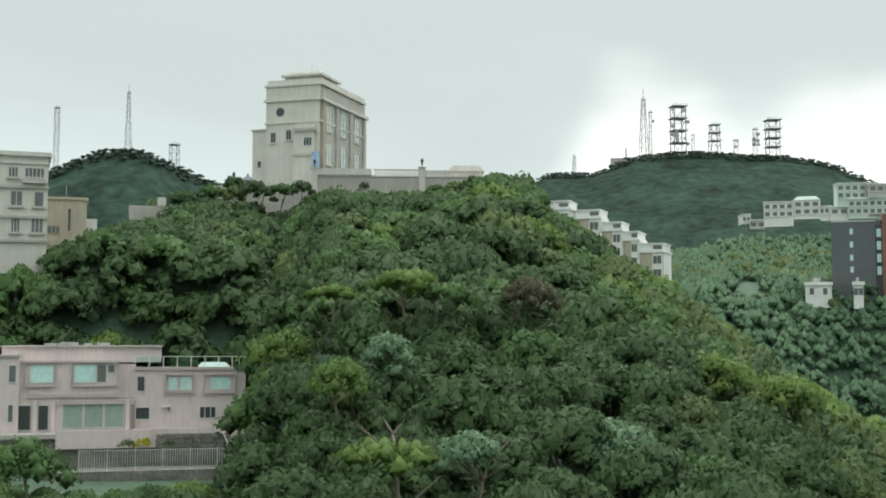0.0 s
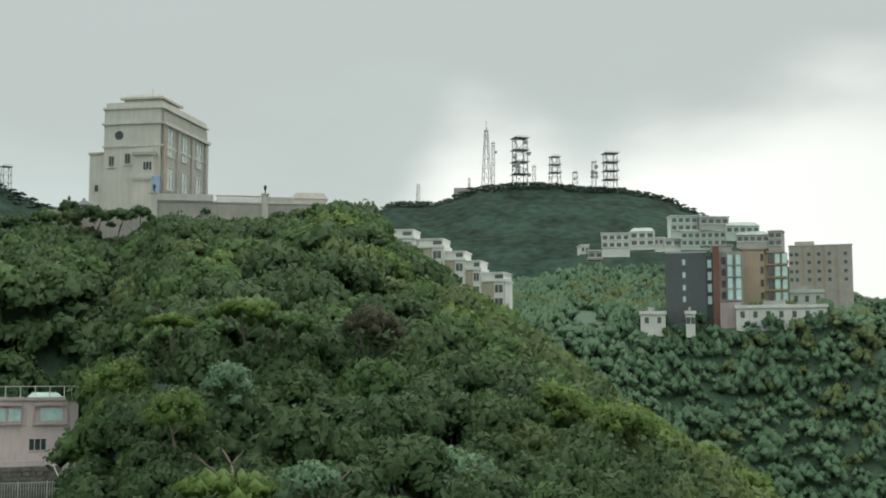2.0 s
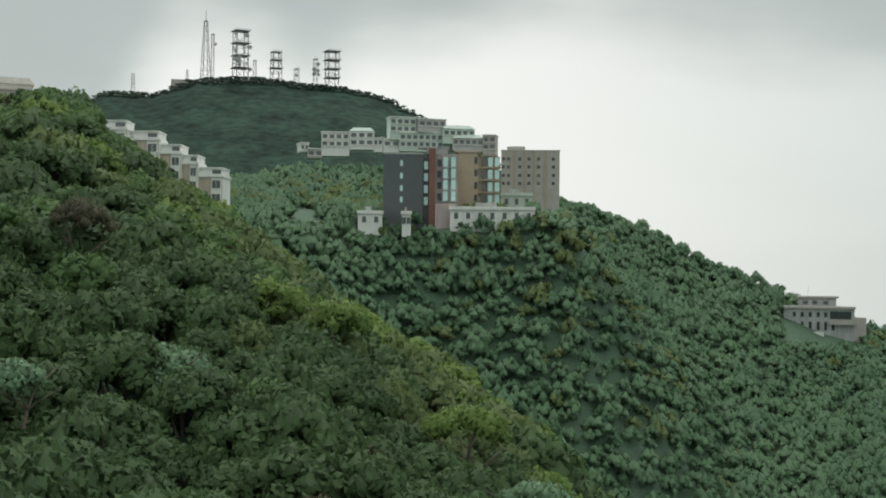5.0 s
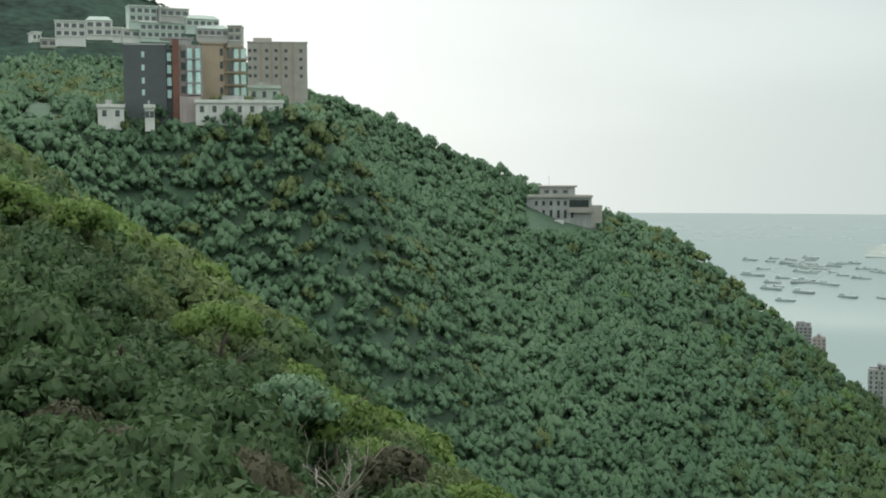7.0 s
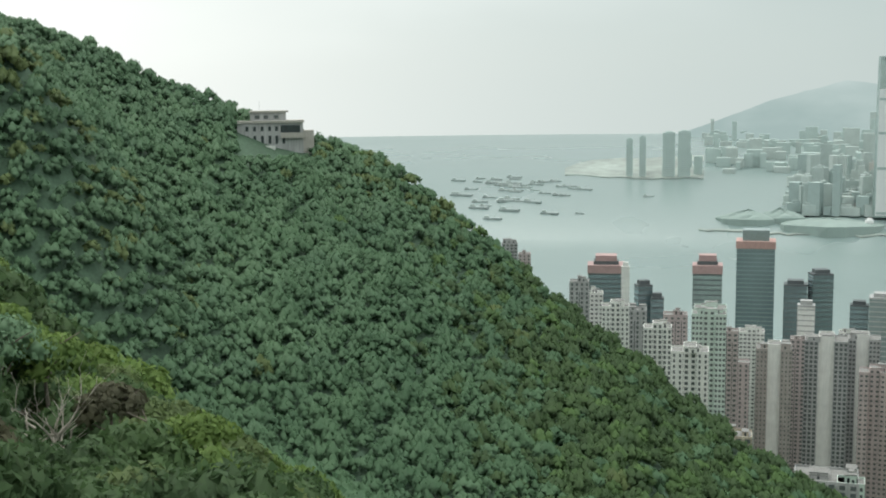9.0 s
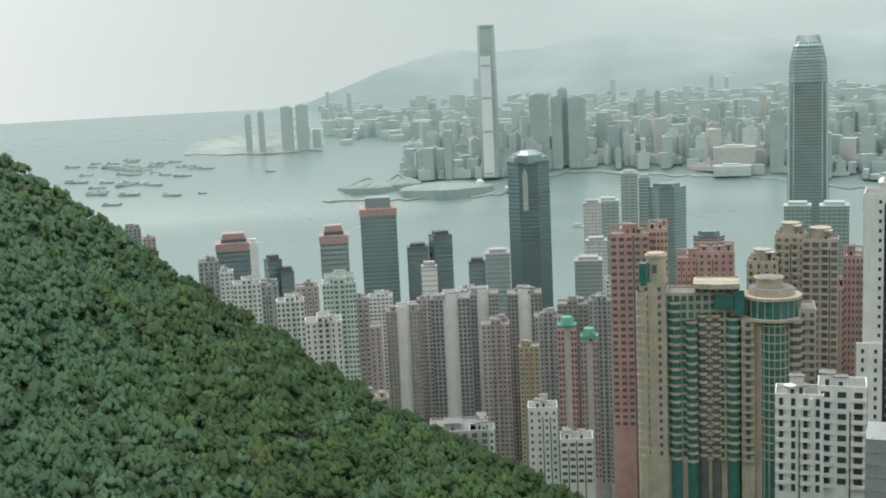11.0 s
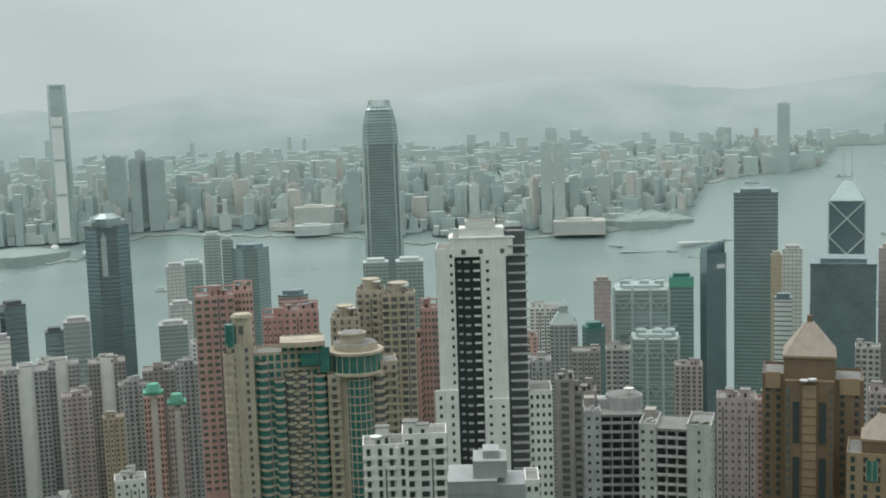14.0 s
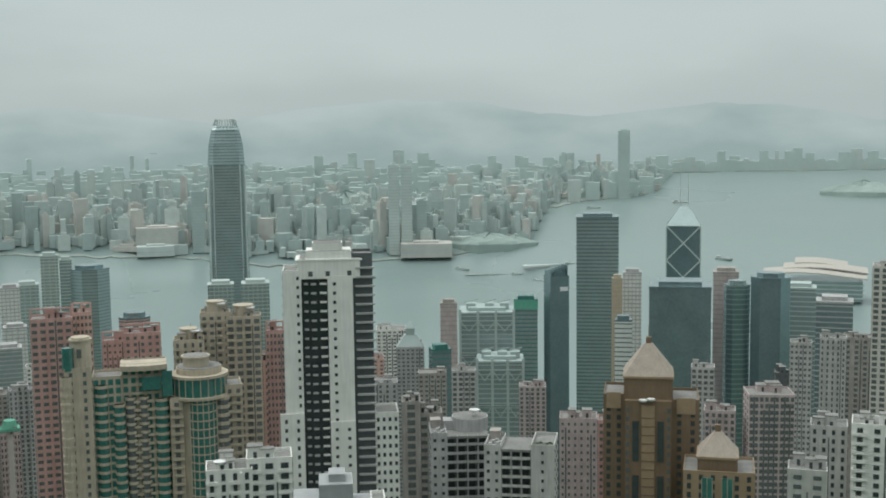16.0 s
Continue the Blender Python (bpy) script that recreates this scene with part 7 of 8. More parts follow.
def ridge_flats():
    """The dark block, the beige block and the older block on the spur."""
    d = 350.0
    k = d / 2150
    az = 19.44
    z0 = rise(d, 1.6)
    t = thing("slate_apartments", "dark slate-clad apartment block with a red-brown fin and white bay windows", "apartments", polar(az, d, z0), -az)
    X = lambda p: (p - 1020) * k
    Z = lambda q: rise(d, 4.07 + 0.13 + math.degrees(math.atan((441 - q) / 2150))) - z0
    part("wall", Geo().box(X(958), X(1028), 0, 14, -8, Z(400)), M["slate"], t)
    part("roof_rim", Geo().box(X(957), X(1029), -0.15, 14, Z(400), Z(397)), M["grey"], t)
    for q in (410, 432, 454, 474):
        sash(t, X(990), 0, Z(q + 11), 0.9, 1.7, "paleteal", "grey", 0)
    part("stair_strip", Geo().box(X(1028), X(1040), 0.6, 13, -8, Z(405)), M["dark"], t)
    for q in (412, 433, 454, 475):
        part("strip_window", Geo().box(X(1030), X(1037), 0.35, 0.6, Z(q + 14), Z(q)), M["paleteal"], t)
    part("brick_fin", Geo().box(X(1039), X(1050), -1.2, 12, -8, Z(390)), M["brick"], t)
    part("bay_wall", Geo().box(X(1050), X(1090), 1.0, 13, -8, Z(398)), M["warmgrey"], t)
    part("roof_house", Geo().box(X(1035), X(1072), 4, 10, Z(398), Z(386)).box(X(1018), X(1075), 3.6, 10.4, Z(386), Z(384)), M["grey"], t)
    for x in (1068, 1082):
        for q in (404, 424, 444, 464):
            part("bay_window", Geo().box(X(x - 4), X(x + 4), 0.3, 1.0, Z(q + 17), Z(q)), M["paleteal"], t)
            part("bay_slab", Geo().box(X(x - 6), X(x + 6), 0.1, 1.0, Z(q + 19), Z(q + 17)), M["grey"], t)
    for q in (408, 428, 448, 468):
        part("balcony_opening", Geo().box(X(1054), X(1061), 0.85, 1.05, Z(q + 12), Z(q)), M["dark"], t)
    part("base_block", Geo().box(X(1050), X(1085), -2, 6, -8, Z(487)), M["palepink"], t)
    az = 22.27
    t = thing("beige_apartments", "beige apartment block with projecting window bays", "apartments", polar(az, d + 12, z0), -az)
    k = (d + 12) / 2150
    X = lambda p: (p - 1128) * k
    Z = lambda q: rise(d + 12, 4.07 + 0.13 + math.degrees(math.atan((441 - q) / 2150))) - z0
    part("wall", Geo().box(X(1090), X(1127), 0, 14, -8, Z(396)), M["beige"], t)
    part("right_wall", Geo().box(X(1127), X(1166), 1.2, 14, -8, Z(402)), M["beige"], t)
    part("roof_slab", Geo().box(X(1086), X(1132), -0.5, 14, Z(396), Z(393)).box(X(1132), X(1162), 0.6, 14, Z(402), Z(399)), M["sandstone"], t)
    for q in (404, 426, 448, 470):
        part("window", Geo().box(X(1121), X(1126), -0.12, 0.05, Z(q + 12), Z(q)), M["dark"], t)
        for x, mk in ((1138, "midwin"), (1149, "paleteal"), (1161, "paleteal")):
            part("bay_window", Geo().box(X(x - 4), X(x + 4), 0.5, 1.25, Z(q + 16), Z(q)), M[mk], t)
        part("bay_slab", Geo().box(X(1128), X(1166), 0.2, 1.25, Z(q + 19), Z(q + 17)), M["beige"], t)
    d2 = 470.0
    k = d2 / 2150
    az = 24.67
    z2 = rise(d2, 2.8)
    t = thing("grey_apartments", "older grey-pink apartment block with rows of dark windows", "apartments", polar(az, d2, z2), -az)
    X = lambda p: (p - 1220) * k
    Z = lambda q: rise(d2, 4.07 + 0.0 + math.degrees(math.atan((441 - q) / 2150))) - z2
    part("wall", Geo().box(X(1170), X(1273), 0, 14, -3, Z(388)), M["stone"], t)
    part("stair_head", Geo().box(X(1180), X(1212), 2, 10, Z(388), Z(379)), M["stone"], t)
    part("parapet", Geo().box(X(1169), X(1274), -0.2, 0.2, Z(388), Z(386)), M["stone"], t)
    for q in (398, 412, 427, 441):
        for x in (1174, 1183, 1203, 1219, 1236, 1262):
            sash(t, X(x), 0, Z(q + 7), 6 * k, 6.5 * k, "dark", "stone", 1)
    for x in (1193, 1211, 1227, 1248):
        part("pilaster", Geo().box(X(x) - 0.5, X(x) + 0.5, -0.5, 0, -6, Z(388)), M["sandstone"], t)
    # white podium and low villas below
    for lab, x0, x1, q0, q1, dd, mk in (("long white podium with arched openings below the flats", 1078, 1228, 491, 520, 342, "white"), ("small white villa with a terrace below the dark flats", 912, 955, 500, 528, 340, "white"), ("white gate pillars and low block below the dark flats", 990, 1006, 500, 530, 338, "white"), ("pale blue-grey villa beside the older flats", 1170, 1224, 466, 494, 380, "mint"), ("low brown roof wall beside the podium", 1228, 1292, 502, 516, 352, "sandstone"), ("low white greenhouse roof among the trees", 784, 836, 511, 520, 400, "mint")):
        az = azimuth_b((x0 + x1) / 2)
        kk = dd / 2150
        zb = rise(dd, 4.07 + 0.13 + math.degrees(math.atan((441 - q1) / 2150)))
        h = (q1 - q0) * kk
        t = thing("hillside_villa", lab, "house", polar(az, dd, zb), -az)
        w = (x1 - x0) * kk
        part("wall", Geo().box(-w / 2, w / 2, 0, 7, -2.5, h * 0.8), M[mk], t)
        part("roof_slab", Geo().box(-w / 2 - 0.3, w / 2 + 0.3, -0.4, 7.3, h * 0.8, h), M[mk], t)
        for i in range(max(2, int(w / 3))):
            x = -w / 2 + (i + 0.5) * w / max(2, int(w / 3))
            part("opening", Geo().box(x - 0.55, x + 0.55, -0.12, 0.05, h * 0.25, h * 0.62), M["midwin"], t)
        part("roof_tank", Geo().box(-w * 0.2, w * 0.05, 2, 5, h, h + 1.2), M["grey"], t)


def azimuth_b(x):
    return 13.11 + math.degrees(math.atan((x - 784) / 2150)) + 0.1


ridge_flats()


def upper_village():
    d = 520.0
    k = d / 2150
    for x0, x1, q0, q1, mk, lab in ((846, 895, 359, 396, "white", "pale modern villa with roof terrace"), (896, 938, 356, 384, "white", "white villa with stepped gable roof"), (938, 954, 368, 388, "white", "white rounded villa turret"), (967, 1014, 331, 366, "mint", "white and pale green villa on the hill"), (1018, 1068, 334, 352, "palegrey", "grey flat-roofed villa on the crest"), (985, 1062, 358, 386, "mint", "long pale green villa with window band"),
                                    (1062, 1120, 350, 372, "mint", "pale green villa with a low gable roof"), (1080, 1135, 366, 384, "palegrey", "grey villa below the gabled villa"), (1134, 1157, 361, 390, "stone", "stone-coloured villa with porch"), (810, 824, 379, 390, "white", "small white garden house"), (822, 848, 389, 400, "stone", "low stone garden terrace"), (955, 985, 370, 388, "white", "low white villa between larger ones")):
        az = azimuth_b((x0 + x1) / 2)
        top = rise(d, 4.07 + 0.05 + math.degrees(math.atan((441 - q0) / 2150)))
        h, w = (q1 - q0) * k, (x1 - x0) * k
        t = thing("hill_villa", lab + " on the wooded spur", "house", polar(az, d, top - h), -az + (x0 * 7 % 44) - 26, "villas on the spur")
        part("wall", Geo().box(-w / 2, w / 2, 0, 8, -1.5, h - 0.4), M[mk], t)
        part("roof", Geo().prism([(-w / 2 - 0.3, -0.4), (w / 2 + 0.3, -0.4), (w / 2 + 0.3, 8.3), (-w / 2 - 0.3, 8.3)], h - 0.4, h + (1.2 if "gable" in lab else 0), 0.7 if "gable" in lab else 1.0), M["mint"] if "gable" in lab else M["white"], t)
        n = max(2, int(w / 2.6))
        for r in range(max(1, int(h / 3.2))):
            for i in range(n):
                x = -w / 2 + (i + 0.5) * w / n
                part("window", Geo().box(x - w / n * 0.32, x + w / n * 0.32, -0.14, 0.05, h - 2.9 - 3.1 * r, h - 1.3 - 3.1 * r), M["midwin"], t)
            part("floor_band", Geo().box(-w / 2 - 0.1, w / 2 + 0.1, -0.3, 0.02, h - 3.4 - 3.1 * r, h - 3.1 - 3.1 * r), M["white"], t)
    # the grey house low on the ridge
    d = 480.0
    k = d / 2150
    az = 38.05
    z0 = rise(d, -3.4)
    t = thing("ridge_house", "grey three-storey house with flat roofs on the wooded ridge", "house", polar(az, d, z0), -az)
    X = lambda p: (p - 1000) * k
    Z = lambda q: rise(d, -4.13 + math.degrees(math.atan((441 - q) / 2150)) + 0.1) - z0
    part("wall", Geo().box(X(935), X(1049), 0, 12, -4, Z(351)), M["grey"], t)
    part("left_wing", Geo().box(X(934), X(955), 0.6, 10, -4, Z(353)), M["grey"], t)
    part("roof_storey", Geo().box(X(958), X(1020), 3, 11, Z(351), Z(336)), M["grey"], t)
    part("roof_slab", Geo().box(X(956), X(1024), 2.4, 11.5, Z(336), Z(333)).box(X(932), X(1051), -0.6, 12.3, Z(354), Z(350)), M["stone"], t)
    part("right_terrace", Geo().box(X(1045), X(1068), 1, 9, -4, Z(368)), M["stone"], t)
    for x in (952, 965, 978, 991, 1003, 1015):
        for q0, q1 in ((360, 368), (376, 390)):
            part("window", Geo().box(X(x - 2.4), X(x + 2.4), -0.12, 0.05, Z(q1), Z(q0)), M["dark"], t)
    for x in (970, 985, 1003):
        part("roof_window", Geo().box(X(x - 4), X(x + 4), 2.88, 3.05, Z(347), Z(341)), M["midwin"], t)
    part("balcony", Geo().box(X(1010), X(1049), -1.4, 0, Z(380), Z(376)).box(X(1010), X(1049), -1.4, -1.2, Z(376), Z(371)), M["stone"], t)
    part("balcony_opening", Geo().box(X(1010), X(1044), -0.15, 0.05, Z(371), Z(358)), M["dark"], t)
    part("white_wall", Geo().box(X(961), X(1000), -2.6, -1.6, -3, Z(393)), M["white"], t)
    part("aerial", Geo().beam((X(974), 5, Z(333)), (X(974), 5, Z(316)), 0.07), M["steel"], t)


upper_village()


def lattice(label, az, d, base_el, top_el, w, taper=0.6, dishes=0, platforms=0, name="radio_mast", tip=0.0, seed=1):
    """A lattice mast: legs, cross bracing, platforms and drum dishes."""
    rnd = random.Random(seed)
    zb = rise(d, base_el) - 3.0
    h = rise(d, top_el) - zb
    t = thing(name, label, "mast", polar(az, d, zb), -az + 20, "masts on the summits")
    r = w / 2
    leg = max(0.10, w * 0.035)
    cor = [(-1, -1), (1, -1), (1, 1), (-1, 1)]
    for cx, cy in cor:
        part("leg", Geo().beam((cx * r, cy * r, 0), (cx * r * taper, cy * r * taper, h), leg), M["maststeel"], t)
    n = max(3, int(h / max(w * 1.1, 1.6)))
    for i in range(n):
        f0, f1 = i / n, (i + 1) / n
        k0, k1 = r * (1 + (taper - 1) * f0), r * (1 + (taper - 1) * f1)
        g = Geo()
        for (ax, ay), (bx, by) in zip(cor, cor[1:] + cor[:1]):
            g.beam((ax * k1, ay * k1, h * f1), (bx * k1, by * k1, h * f1), leg * 0.6)
            g.beam((ax * k0, ay * k0, h * f0), (bx * k1, by * k1, h * f1), leg * 0.55)
        part("brace_frame", g, M["maststeel"], t)
    for i in range(platforms):
        f = 1 - i * 0.26
        k = r * (1 + (taper - 1) * f) * 1.35
        part("platform", Geo().box(-k, k, -k, k, h * f - 0.15, h * f + 0.15).box(-k, k, -k, -k + 0.12, h * f + 0.9, h * f + 1.05), M["maststeel"], t)
    for i in range(dishes):
        f, a, rr = rnd.uniform(0.15, 0.92), rnd.choice((-1, 1, -0.5, 0.6)), rnd.uniform(0.9, 1.7)
        x = a * r * 1.25
        ob = part("drum_dish", Geo().disc(0, 0, rr, 0, 0.9, 14, 0.92), M["steel"], t, "round grey microwave drum")
        ob.matrix_local = Matrix.Translation((x, -r * 1.0 - 0.2, h * f)) @ Matrix.Rotation(radians(90), 4, "X") @ Matrix.Rotation(radians(rnd.uniform(-40, 40)), 4, "Y")
    if tip:
        part("tip_pole", Geo().beam((0, 0, h), (0, 0, h + tip), leg * 1.1), M["maststeel"], t)
    return t


D = 862.0
for x, q0, q1, w, tp, nd, pf, tip, lab in ((643, 270, 178, 5.6, 0.35, 0, 1, 7.5, "tall slim lattice mast with a tip pole"), (703, 266, 192, 8.6, 0.95, 12, 4, 1.5, "broad lattice tower crowded with microwave drums"), (765, 272, 226, 7.0, 0.75, 0, 3, 1.0, "open lattice frame tower with platforms"), (801, 284, 254, 3.4, 0.8, 4, 1, 1.5, "short mast with round dishes"), (834, 272, 236, 2.8, 0.9, 5, 1, 0.5, "slim lattice mast with small dishes"), (863, 274, 222, 7.4, 1.05, 0, 4, 1.0, "square lattice tower with stacked platforms"), (728, 264, 242, 2.2, 0.8, 0, 1, 0.5, "short slim lattice mast"), (520, 300, 272, 2.2, 0.7, 0, 0, 0.3, "small lattice mast on the shoulder of the hill"), (655, 266, 200, 2.0, 0.9, 1, 1, 1.0, "slim lattice mast beside the tall one"), (612, 272, 262, 1.2, 0.8, 0, 0, 0.5, "little pole mast")):
    lattice(lab + " on the summit", azimuth_b(x), D, 4.07 + 0.1 + math.degrees(math.atan((441 - q0) / 2150)) + 0.012 * (x - 784) / 100, 4.07 + 0.1 + math.degrees(math.atan((441 - q1) / 2150)), w, tp, nd, pf, tip=tip, seed=int(x))
for x, q0, q1, w, tp, tip, lab in ((221, 262, 180, 3.0, 0.4, 5, "tall guyed lattice mast on the left hill"), (93, 306, 212, 2.4, 0.9, 1, "slender pole mast on the hillside"), (304, 294, 266, 4.6, 0.9, 0.5, "short frame mast with a platform")):
    lattice(lab.replace(" left", " rounded"), math.degrees(math.atan((x - 784) / 2150)), 702.0, 4.2 + math.degrees(math.atan((441 - q0) / 2150)), 4.27 + math.degrees(math.atan((441 - q1) / 2150)), w, tp, 0, 1, tip=tip, seed=int(x))
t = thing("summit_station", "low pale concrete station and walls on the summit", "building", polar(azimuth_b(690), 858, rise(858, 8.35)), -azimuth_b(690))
part("retaining_wall", Geo().box(-22, 22, 0, 4, -3, 2.4), M["stone"], t)
part("hut", Geo().box(-17, -3, 1, 6, 2.4, 4.4), M["stone"], t)
part("hut", Geo().box(4, 14, 1, 6, 2.4, 3.8), M["grey"], t)
part("left_wall", Geo().box(-42, -28, 0, 3, -3, 2.2), M["stone"], t)

# ---- single trees ----


def mesh_from_quads(name, v, c, nr, m, parent):
    core = (c[:, None, :3] + OCT[None] * c[:, 3][:, None, None] * 0.66).reshape(-1, 3)
    vv = np.concatenate([v, core])
    faces = [tuple(range(i * 4, i * 4 + 4)) for i in range(len(v) // 4)]
    o = len(v)
    faces += [tuple(o + 6 * i + q for q in f) for i in range(len(c)) for f in OCT_F]
    g = Geo()
    g.add([tuple(p) for p in vv], faces)
    ob = part(name, g, m, parent)
    ob.data.normals_split_custom_set_from_vertices(np.concatenate([nr, np.tile(OCT, (len(c), 1))]))
    return ob


def trunk_geo(rnd, h, r, spread_, limbs=5):
    g = Geo()
    p, d = Vector((0, 0, -1.5)), Vector((rnd.uniform(-0.1, 0.1), rnd.uniform(-0.1, 0.1), 1))
    n = 5
    nodes = [p.copy()]
    for i in range(n):
        q = p + d * ((h + 1.5) / n)
        g.beam(p, q, r * (1 - i / n * 0.6), 7, r * (1 - (i + 1) / n * 0.6))
        d = (d + Vector((rnd.uniform(-0.16, 0.16), rnd.uniform(-0.16, 0.16), 0))).normalized()
        p = q
        nodes.append(p.copy())
    for i in range(limbs):
        b = nodes[rnd.choice((2, 3, 4, 5))]
        a = 6.28 * i / limbs + rnd.uniform(-0.4, 0.4)
        m = b + Vector((math.cos(a), math.sin(a), 0.75)) * spread_ * 0.45
        e = m + Vector((math.cos(a + 0.3), math.sin(a + 0.3), 0.6)) * spread_ * 0.45
        g.beam(b, m, r * 0.42, 5, r * 0.28)
        g.beam(m, e, r * 0.28, 5, r * 0.1)
        f = m + Vector((math.cos(a - 0.9), math.sin(a - 0.9), 0.8)) * spread_ * 0.3
        g.beam(m, f, r * 0.2, 4, r * 0.07)
    return g


def tree(label, az, d, top_el, radius, height, leafmat, flat=0.8, quads=1500, leafsize=0.22, lobes=16, squash=1.0, seed=1):
    rg = np.random.default_rng(seed)
    rnd = random.Random(seed)
    zt = rise(d, top_el)
    zb = min(zt - height, rough_ground(az, d))
    t = thing("tree", label, "tree", polar(az, d, zb), rnd.uniform(0, 360))
    h = zt - zb
    part("trunk", trunk_geo(rnd, h - radius * flat * 0.9, 0.05 * radius + 0.08, radius), M["bark"], t)
    v, c, nr = crown_template(rg, quads, radius, leafsize, lobes, flat, squash)
    off = np.array([0, 0, h - float(v[:, 2].max())])
    c = c.copy()
    c[:, :3] += off
    mesh_from_quads("crown", v + off, c, nr, M[leafmat], t)
    return t


def bare_tree(label, az, d, top_el, height, seed, spread_=2.6):
    rnd = random.Random(seed)
    zb = rise(d, top_el) - height
    t = thing("bare_tree", label, "tree", polar(az, d, zb), rnd.uniform(0, 360))
    part("trunk", trunk_geo(rnd, height * 0.75, 0.16, spread_ * 0.3, 3), M["deadwood"], t)
    for i in range(9):
        g = Geo()
        a = rnd.uniform(0, 6.28)
        p = Vector((0, 0, height * rnd.uniform(0.35, 0.75)))
        d_ = Vector((math.cos(a), math.sin(a), rnd.uniform(0.4, 1.1)))
        r = 0.085
        for k in range(5):
            q = p + d_ * spread_ * 0.24
            g.beam(p, q, r, 5, r * 0.72)
            if k > 0:
                s_ = d_ + Vector((rnd.uniform(-0.9, 0.9), rnd.uniform(-0.9, 0.9), rnd.uniform(-0.2, 0.6)))
                g.beam(q, q + s_ * spread_ * 0.2, r * 0.5, 4, 0.015)
            d_ = (d_ + Vector((rnd.uniform(-0.4, 0.4), rnd.uniform(-0.4, 0.4), rnd.uniform(-0.1, 0.5)))).normalized()
            p, r = q, r * 0.7
        part("limb", g, M["deadwood"], t)


def single_trees():
    A = lambda x: math.degrees(math.atan((x - 784) / 2150))
    E = lambda q: 4.27 + math.degrees(math.atan((441 - q) / 2150))
    for lab, x, q, d, r, h, mk, fl, sq, ls in (
        ("bright green feathery tree beside the villa", 505, 578, 128, 4.3, 11, "leaf_bright", 1.1, 1.0, 0.20), ("slender yellow-green tree with a pale trunk", 603, 632, 112, 3.4, 12, "leaf_bright", 1.3, 1.0, 0.17),
        ("flat-topped pale green tree with layered branches", 588, 505, 165, 4.0, 7, "leaf_bright", 0.35, 0.5, 0.24), ("wide flat-topped tree with pale leaf layers", 720, 478, 172, 6.0, 8, "leaf_bright", 0.4, 0.5, 0.26), ("flat layered tree above the dark hollow", 790, 500, 168, 4.6, 7, "leaf_mid", 0.45, 0.5, 0.26),
        ("rust-brown dying tree above a bare trunk", 938, 484, 160, 4.6, 10, "leaf_rust", 0.8, 1.0, 0.22), ("silvery drooping-leaved tree on the near slope", 1095, 735, 92, 3.6, 8, "leaf_silver", 0.9, 1.3, 0.24), ("silvery broad-leaved shrub tree", 830, 760, 96, 2.6, 6, "leaf_silver", 0.9, 1.2, 0.22),
        ("flat spreading tree with thin layered foliage", 690, 778, 88, 4.2, 7, "leaf_bright", 0.3, 0.4, 0.17), ("dark round evergreen tree among shrubs", 1000, 735, 100, 4.0, 8, "leaf_mid", 0.9, 1.0, 0.2), ("dark round evergreen tree by the silver tree", 1260, 795, 88, 3.8, 7, "leaf_mid", 0.9, 1.0, 0.2),
        ("round bright shrub tree on the slope", 1270, 620, 118, 3.6, 7, "leaf_bright", 0.9, 1.0, 0.22), ("yellow-green tree along the slope edge", 1390, 660, 112, 3.6, 7, "leaf_bright", 0.9, 1.0, 0.22), ("tree with silvery upright leaf tufts", 690, 585, 140, 3.4, 9, "leaf_silver", 1.2, 1.2, 0.24), ("dark conical tree before the terrace wall", 650, 308, 216, 2.9, 7, "leaf_dark", 1.5, 1.3, 0.3), ("dark round tree by the gazebo", 413, 316, 226, 2.2, 5, "leaf_dark", 1.0, 1.0, 0.3),
        ("round dark shrub tree in front of the villa", 60, 760, 118, 5.0, 9, "leaf_mid", 0.9, 1.0, 0.2), ("bright bushy tree beyond the lane railing", 470, 760, 122, 4.2, 8, "leaf_mid", 0.9, 1.0, 0.2), ("bamboo-like pale shrubs below the railing", 340, 842, 112, 3.0, 6, "leaf_bright", 0.8, 1.3, 0.16),
    ):
        if 470 < x < 1000:
            # slid along the camera's sight line until just proud of the canopy, resized to match
            sight = E(q) - math.degrees(r * 0.8 / d)
            dd = 70.0
            while dd < 230 and rise(dd, sight) > rough_ground(A(x), dd) + 5.2:
                dd += 2.0
            dd -= r * 0.7
            r, ls, d = r * dd / d, ls * dd / d, dd
        tree(lab, A(x), d, E(q), r, h, mk, fl, 1700, ls, 18, sq, int(x))
    for i, (a, e, r) in enumerate(((-12.2, 6.9, 3.2), (-10.9, 7.25, 2.8), (-9.9, 7.2, 2.6), (-8.8, 7.45, 3.0), (-7.7, 7.35, 2.8), (-6.7, 7.5, 2.6), (-5.7, 7.0, 2.4), (-4.9, 6.95, 2.2), (-2.8, 6.95, 2.2), (-2.0, 7.1, 2.4), (-1.2, 7.05, 2.2), (-0.3, 7.35, 2.6), (0.6, 7.5, 2.6), (1.5, 7.75, 2.8), (2.5, 7.95, 2.8), (3.4, 7.5, 2.6))):
        tree("rounded evergreen tree growing before the terrace wall", a, 216.0 + i % 3, e, r, 7, ("leaf_dark", "leaf_mid", "leaf_olive")[i % 5 % 3], 0.9, 620, 0.32, 12, 1.0, 300 + i)
    for lab, a, d, e, h in (("pale bare branching trunk among dark leaves", 2.90, 156, 1.6, 13), ("bleached bare branches low on the slope", 26.71, 74, -13.2, 8), ("second bleached bare tree on the slope", 27.64, 73, -14.0, 7)):
        bare_tree(lab, a, d, e, h, int(a * 10) + 3, 3.4)
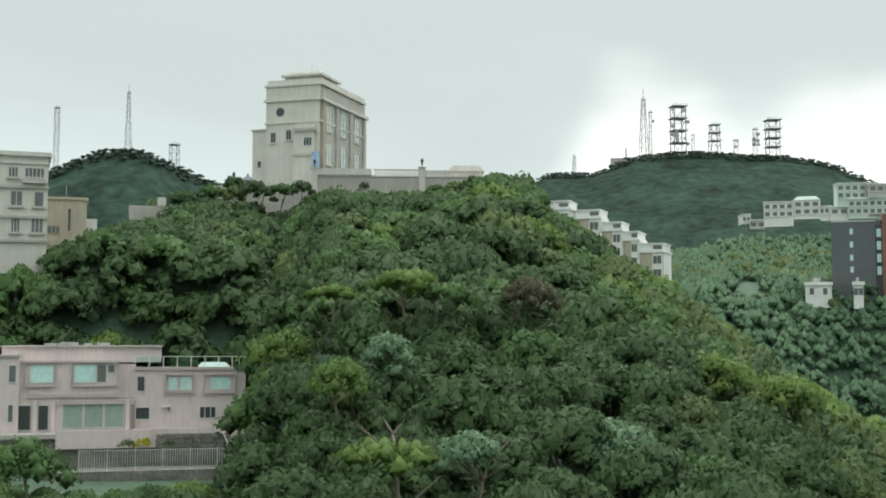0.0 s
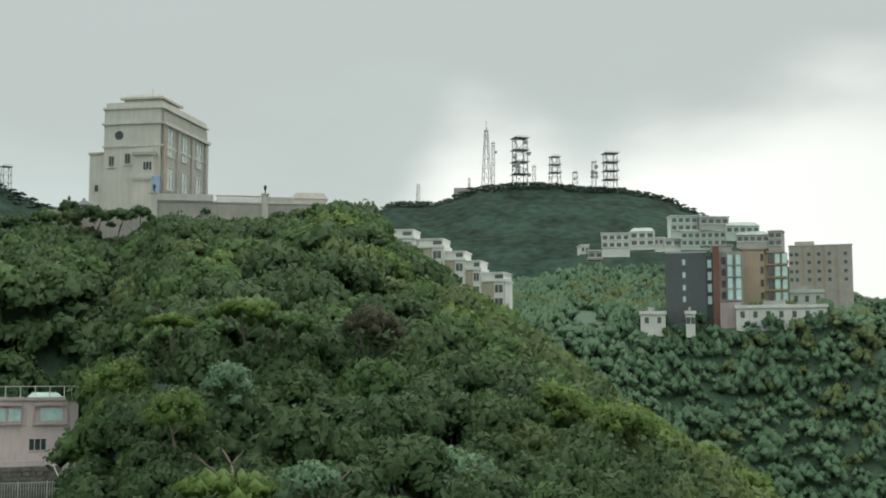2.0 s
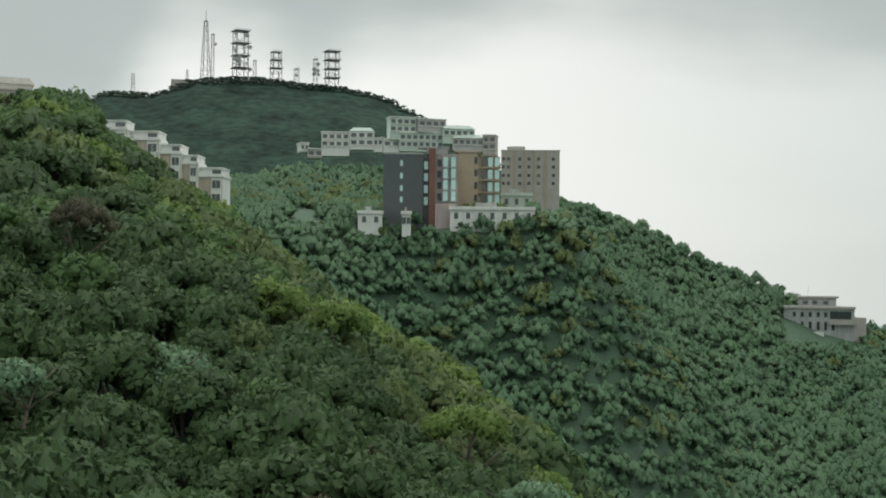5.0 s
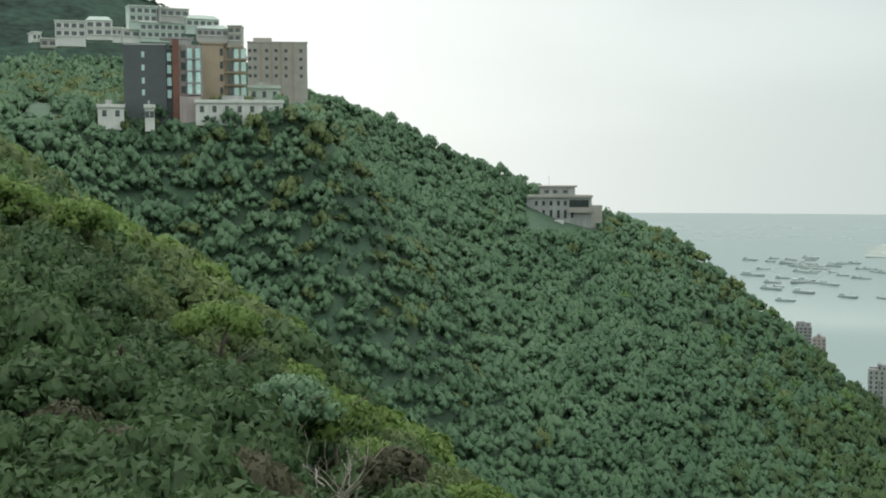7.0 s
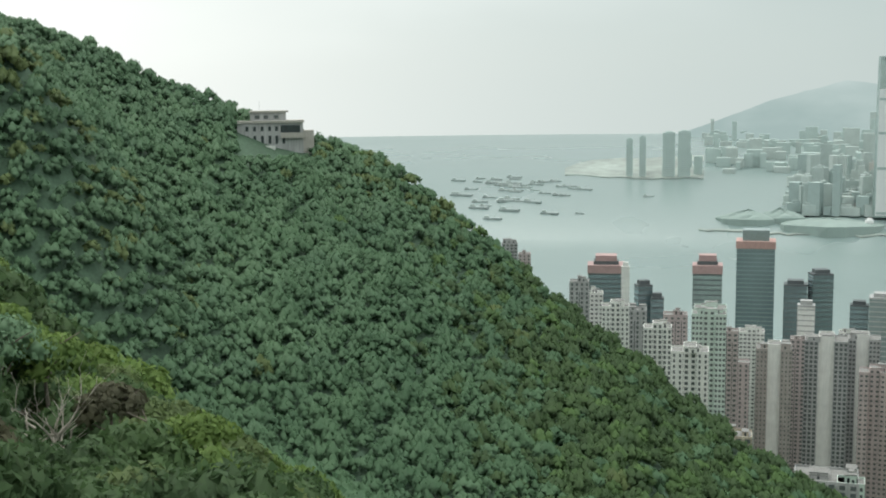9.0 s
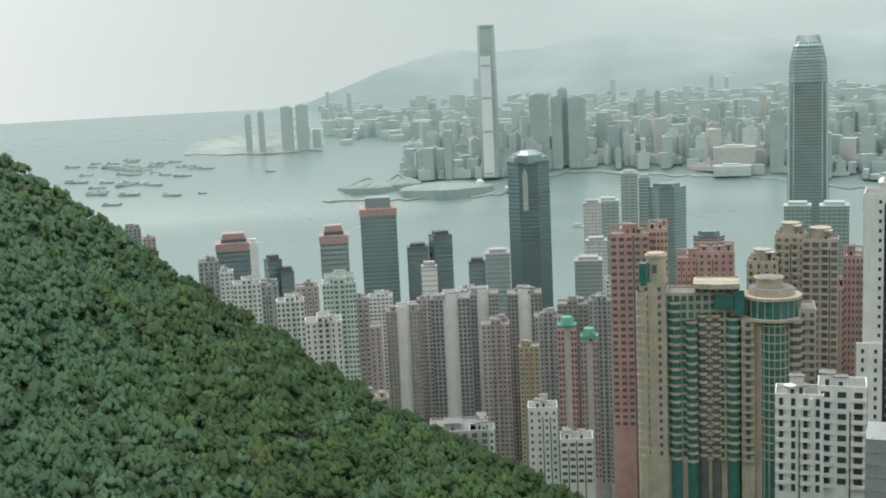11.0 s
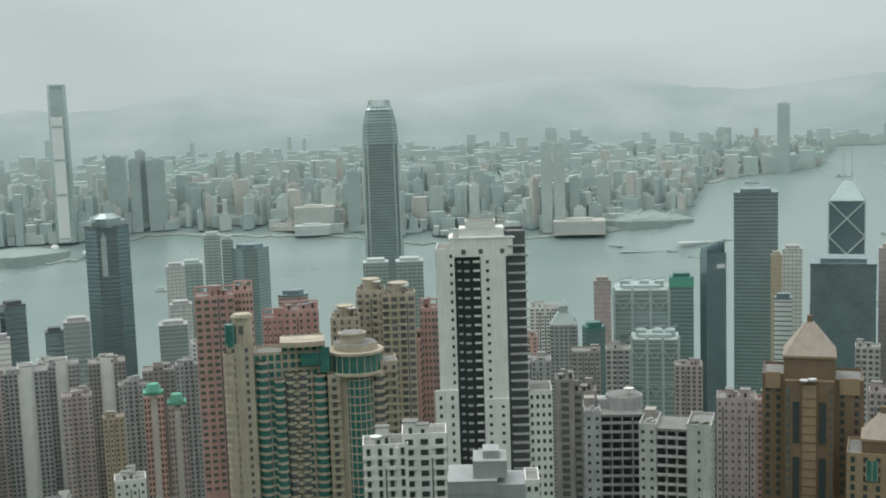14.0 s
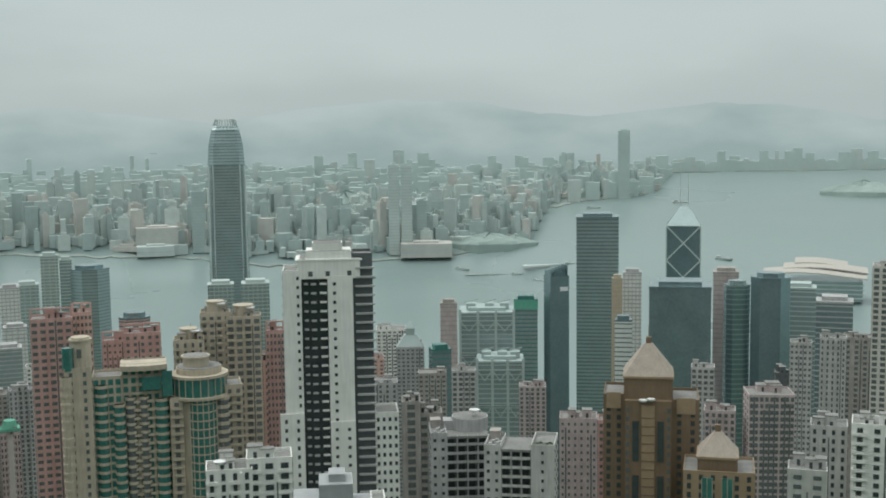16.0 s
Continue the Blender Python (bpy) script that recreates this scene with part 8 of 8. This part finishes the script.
    a7 = lambda x: 32.38 + math.degrees(math.atan((x - 784) / 2150))
    e7 = lambda q: -4.13 + math.degrees(math.atan((441 - q) / 2150))
    for lab, x, q, d, r, h, mk, fl in (("tall pale-leaved tree with two bare stems", 510, 655, 82, 3.6, 9, "leaf_silver", 0.9), ("bright spreading tree on the near slope", 590, 690, 84, 3.2, 7, "leaf_bright", 0.7), ("yellow-green flat-leaved tree on the near slope", 380, 525, 96, 3.8, 7, "leaf_bright", 0.5), ("rust-tinged shrub tree on the near slope", 700, 790, 74, 2.4, 5, "leaf_rust", 0.8), ("bright low shrub tree on the near slope", 840, 845, 72, 2.6, 5, "leaf_bright", 0.5)):
        tree(lab, a7(x), d, e7(q), r, h, mk, fl, 1700, 0.2, 18, 1.0, int(x) + 7)


single_trees()
CLEARINGS += [(a, 147.5, 5.0) for a in (-22, -20, -18, -16, -14, -12, -10)] + [(a, 137, 3.5) for a in (-18, -17, -16, -15, -14, -13, -12, -11)] + [(-6, 246, 12), (-8.5, 242, 7), (-8, 230, 4), (-6.5, 230, 4), (-5, 230, 4.5), (-3.5, 230, 4.5), (-2, 230, 4.5), (-0.5, 230, 4.5), (1, 231, 5), (2, 231, 4), (-19.5, 171, 6), (-17.3, 190, 6), (-13.6, 216, 4)]
CLEARINGS += [(18.5, 357, 9), (20.5, 357, 9), (22.5, 366, 9), (25, 476, 13), (23, 384, 6), (38, 486, 9), (15, 524, 7), (17.5, 524, 9), (19.5, 524, 9), (21.5, 524, 8), (23, 524, 6), (16.8, 344, 4), (20.8, 347, 5), (22, 347, 5), (23.2, 347, 5), (24.6, 354, 5), (14, 402, 4)]
# (from, to, highest sight line, distance): what stands open to the view
PROTECT += [(-20.8, -9.5, -6.3, 146), (-9.3, -5.4, 7.45, 232), (-4.6, 1.3, 7.15, 232), (-22, -18.1, 3.4, 168), (-18.1, -16.3, 4.6, 186), (-14.6, -12.7, 5.9, 216), (17.6, 19.6, 2.05, 345), (19.6, 24.9, 2.5, 343), (24.5, 26.2, 3.8, 470), (14.4, 23.2, 5.45, 520), (36.2, 39.9, -3.1, 482), (13.4, 14.8, 2.2, 400), (16.3, 17.6, 2.05, 340),
            (4.7, 6.1, 6.1, 292), (6.1, 7.5, 5.4, 292), (7.4, 8.5, 4.7, 292), (8.4, 9.3, 4.1, 292), (9.2, 10.4, 3.2, 292), (37, 41, -12.6, 73), (27.0, 27.3, -16.6, 71.5)]
CLEARINGS += [(26.6, 74, 2.6), (27.5, 73, 2.6)]


make_woods()
finish_windows()
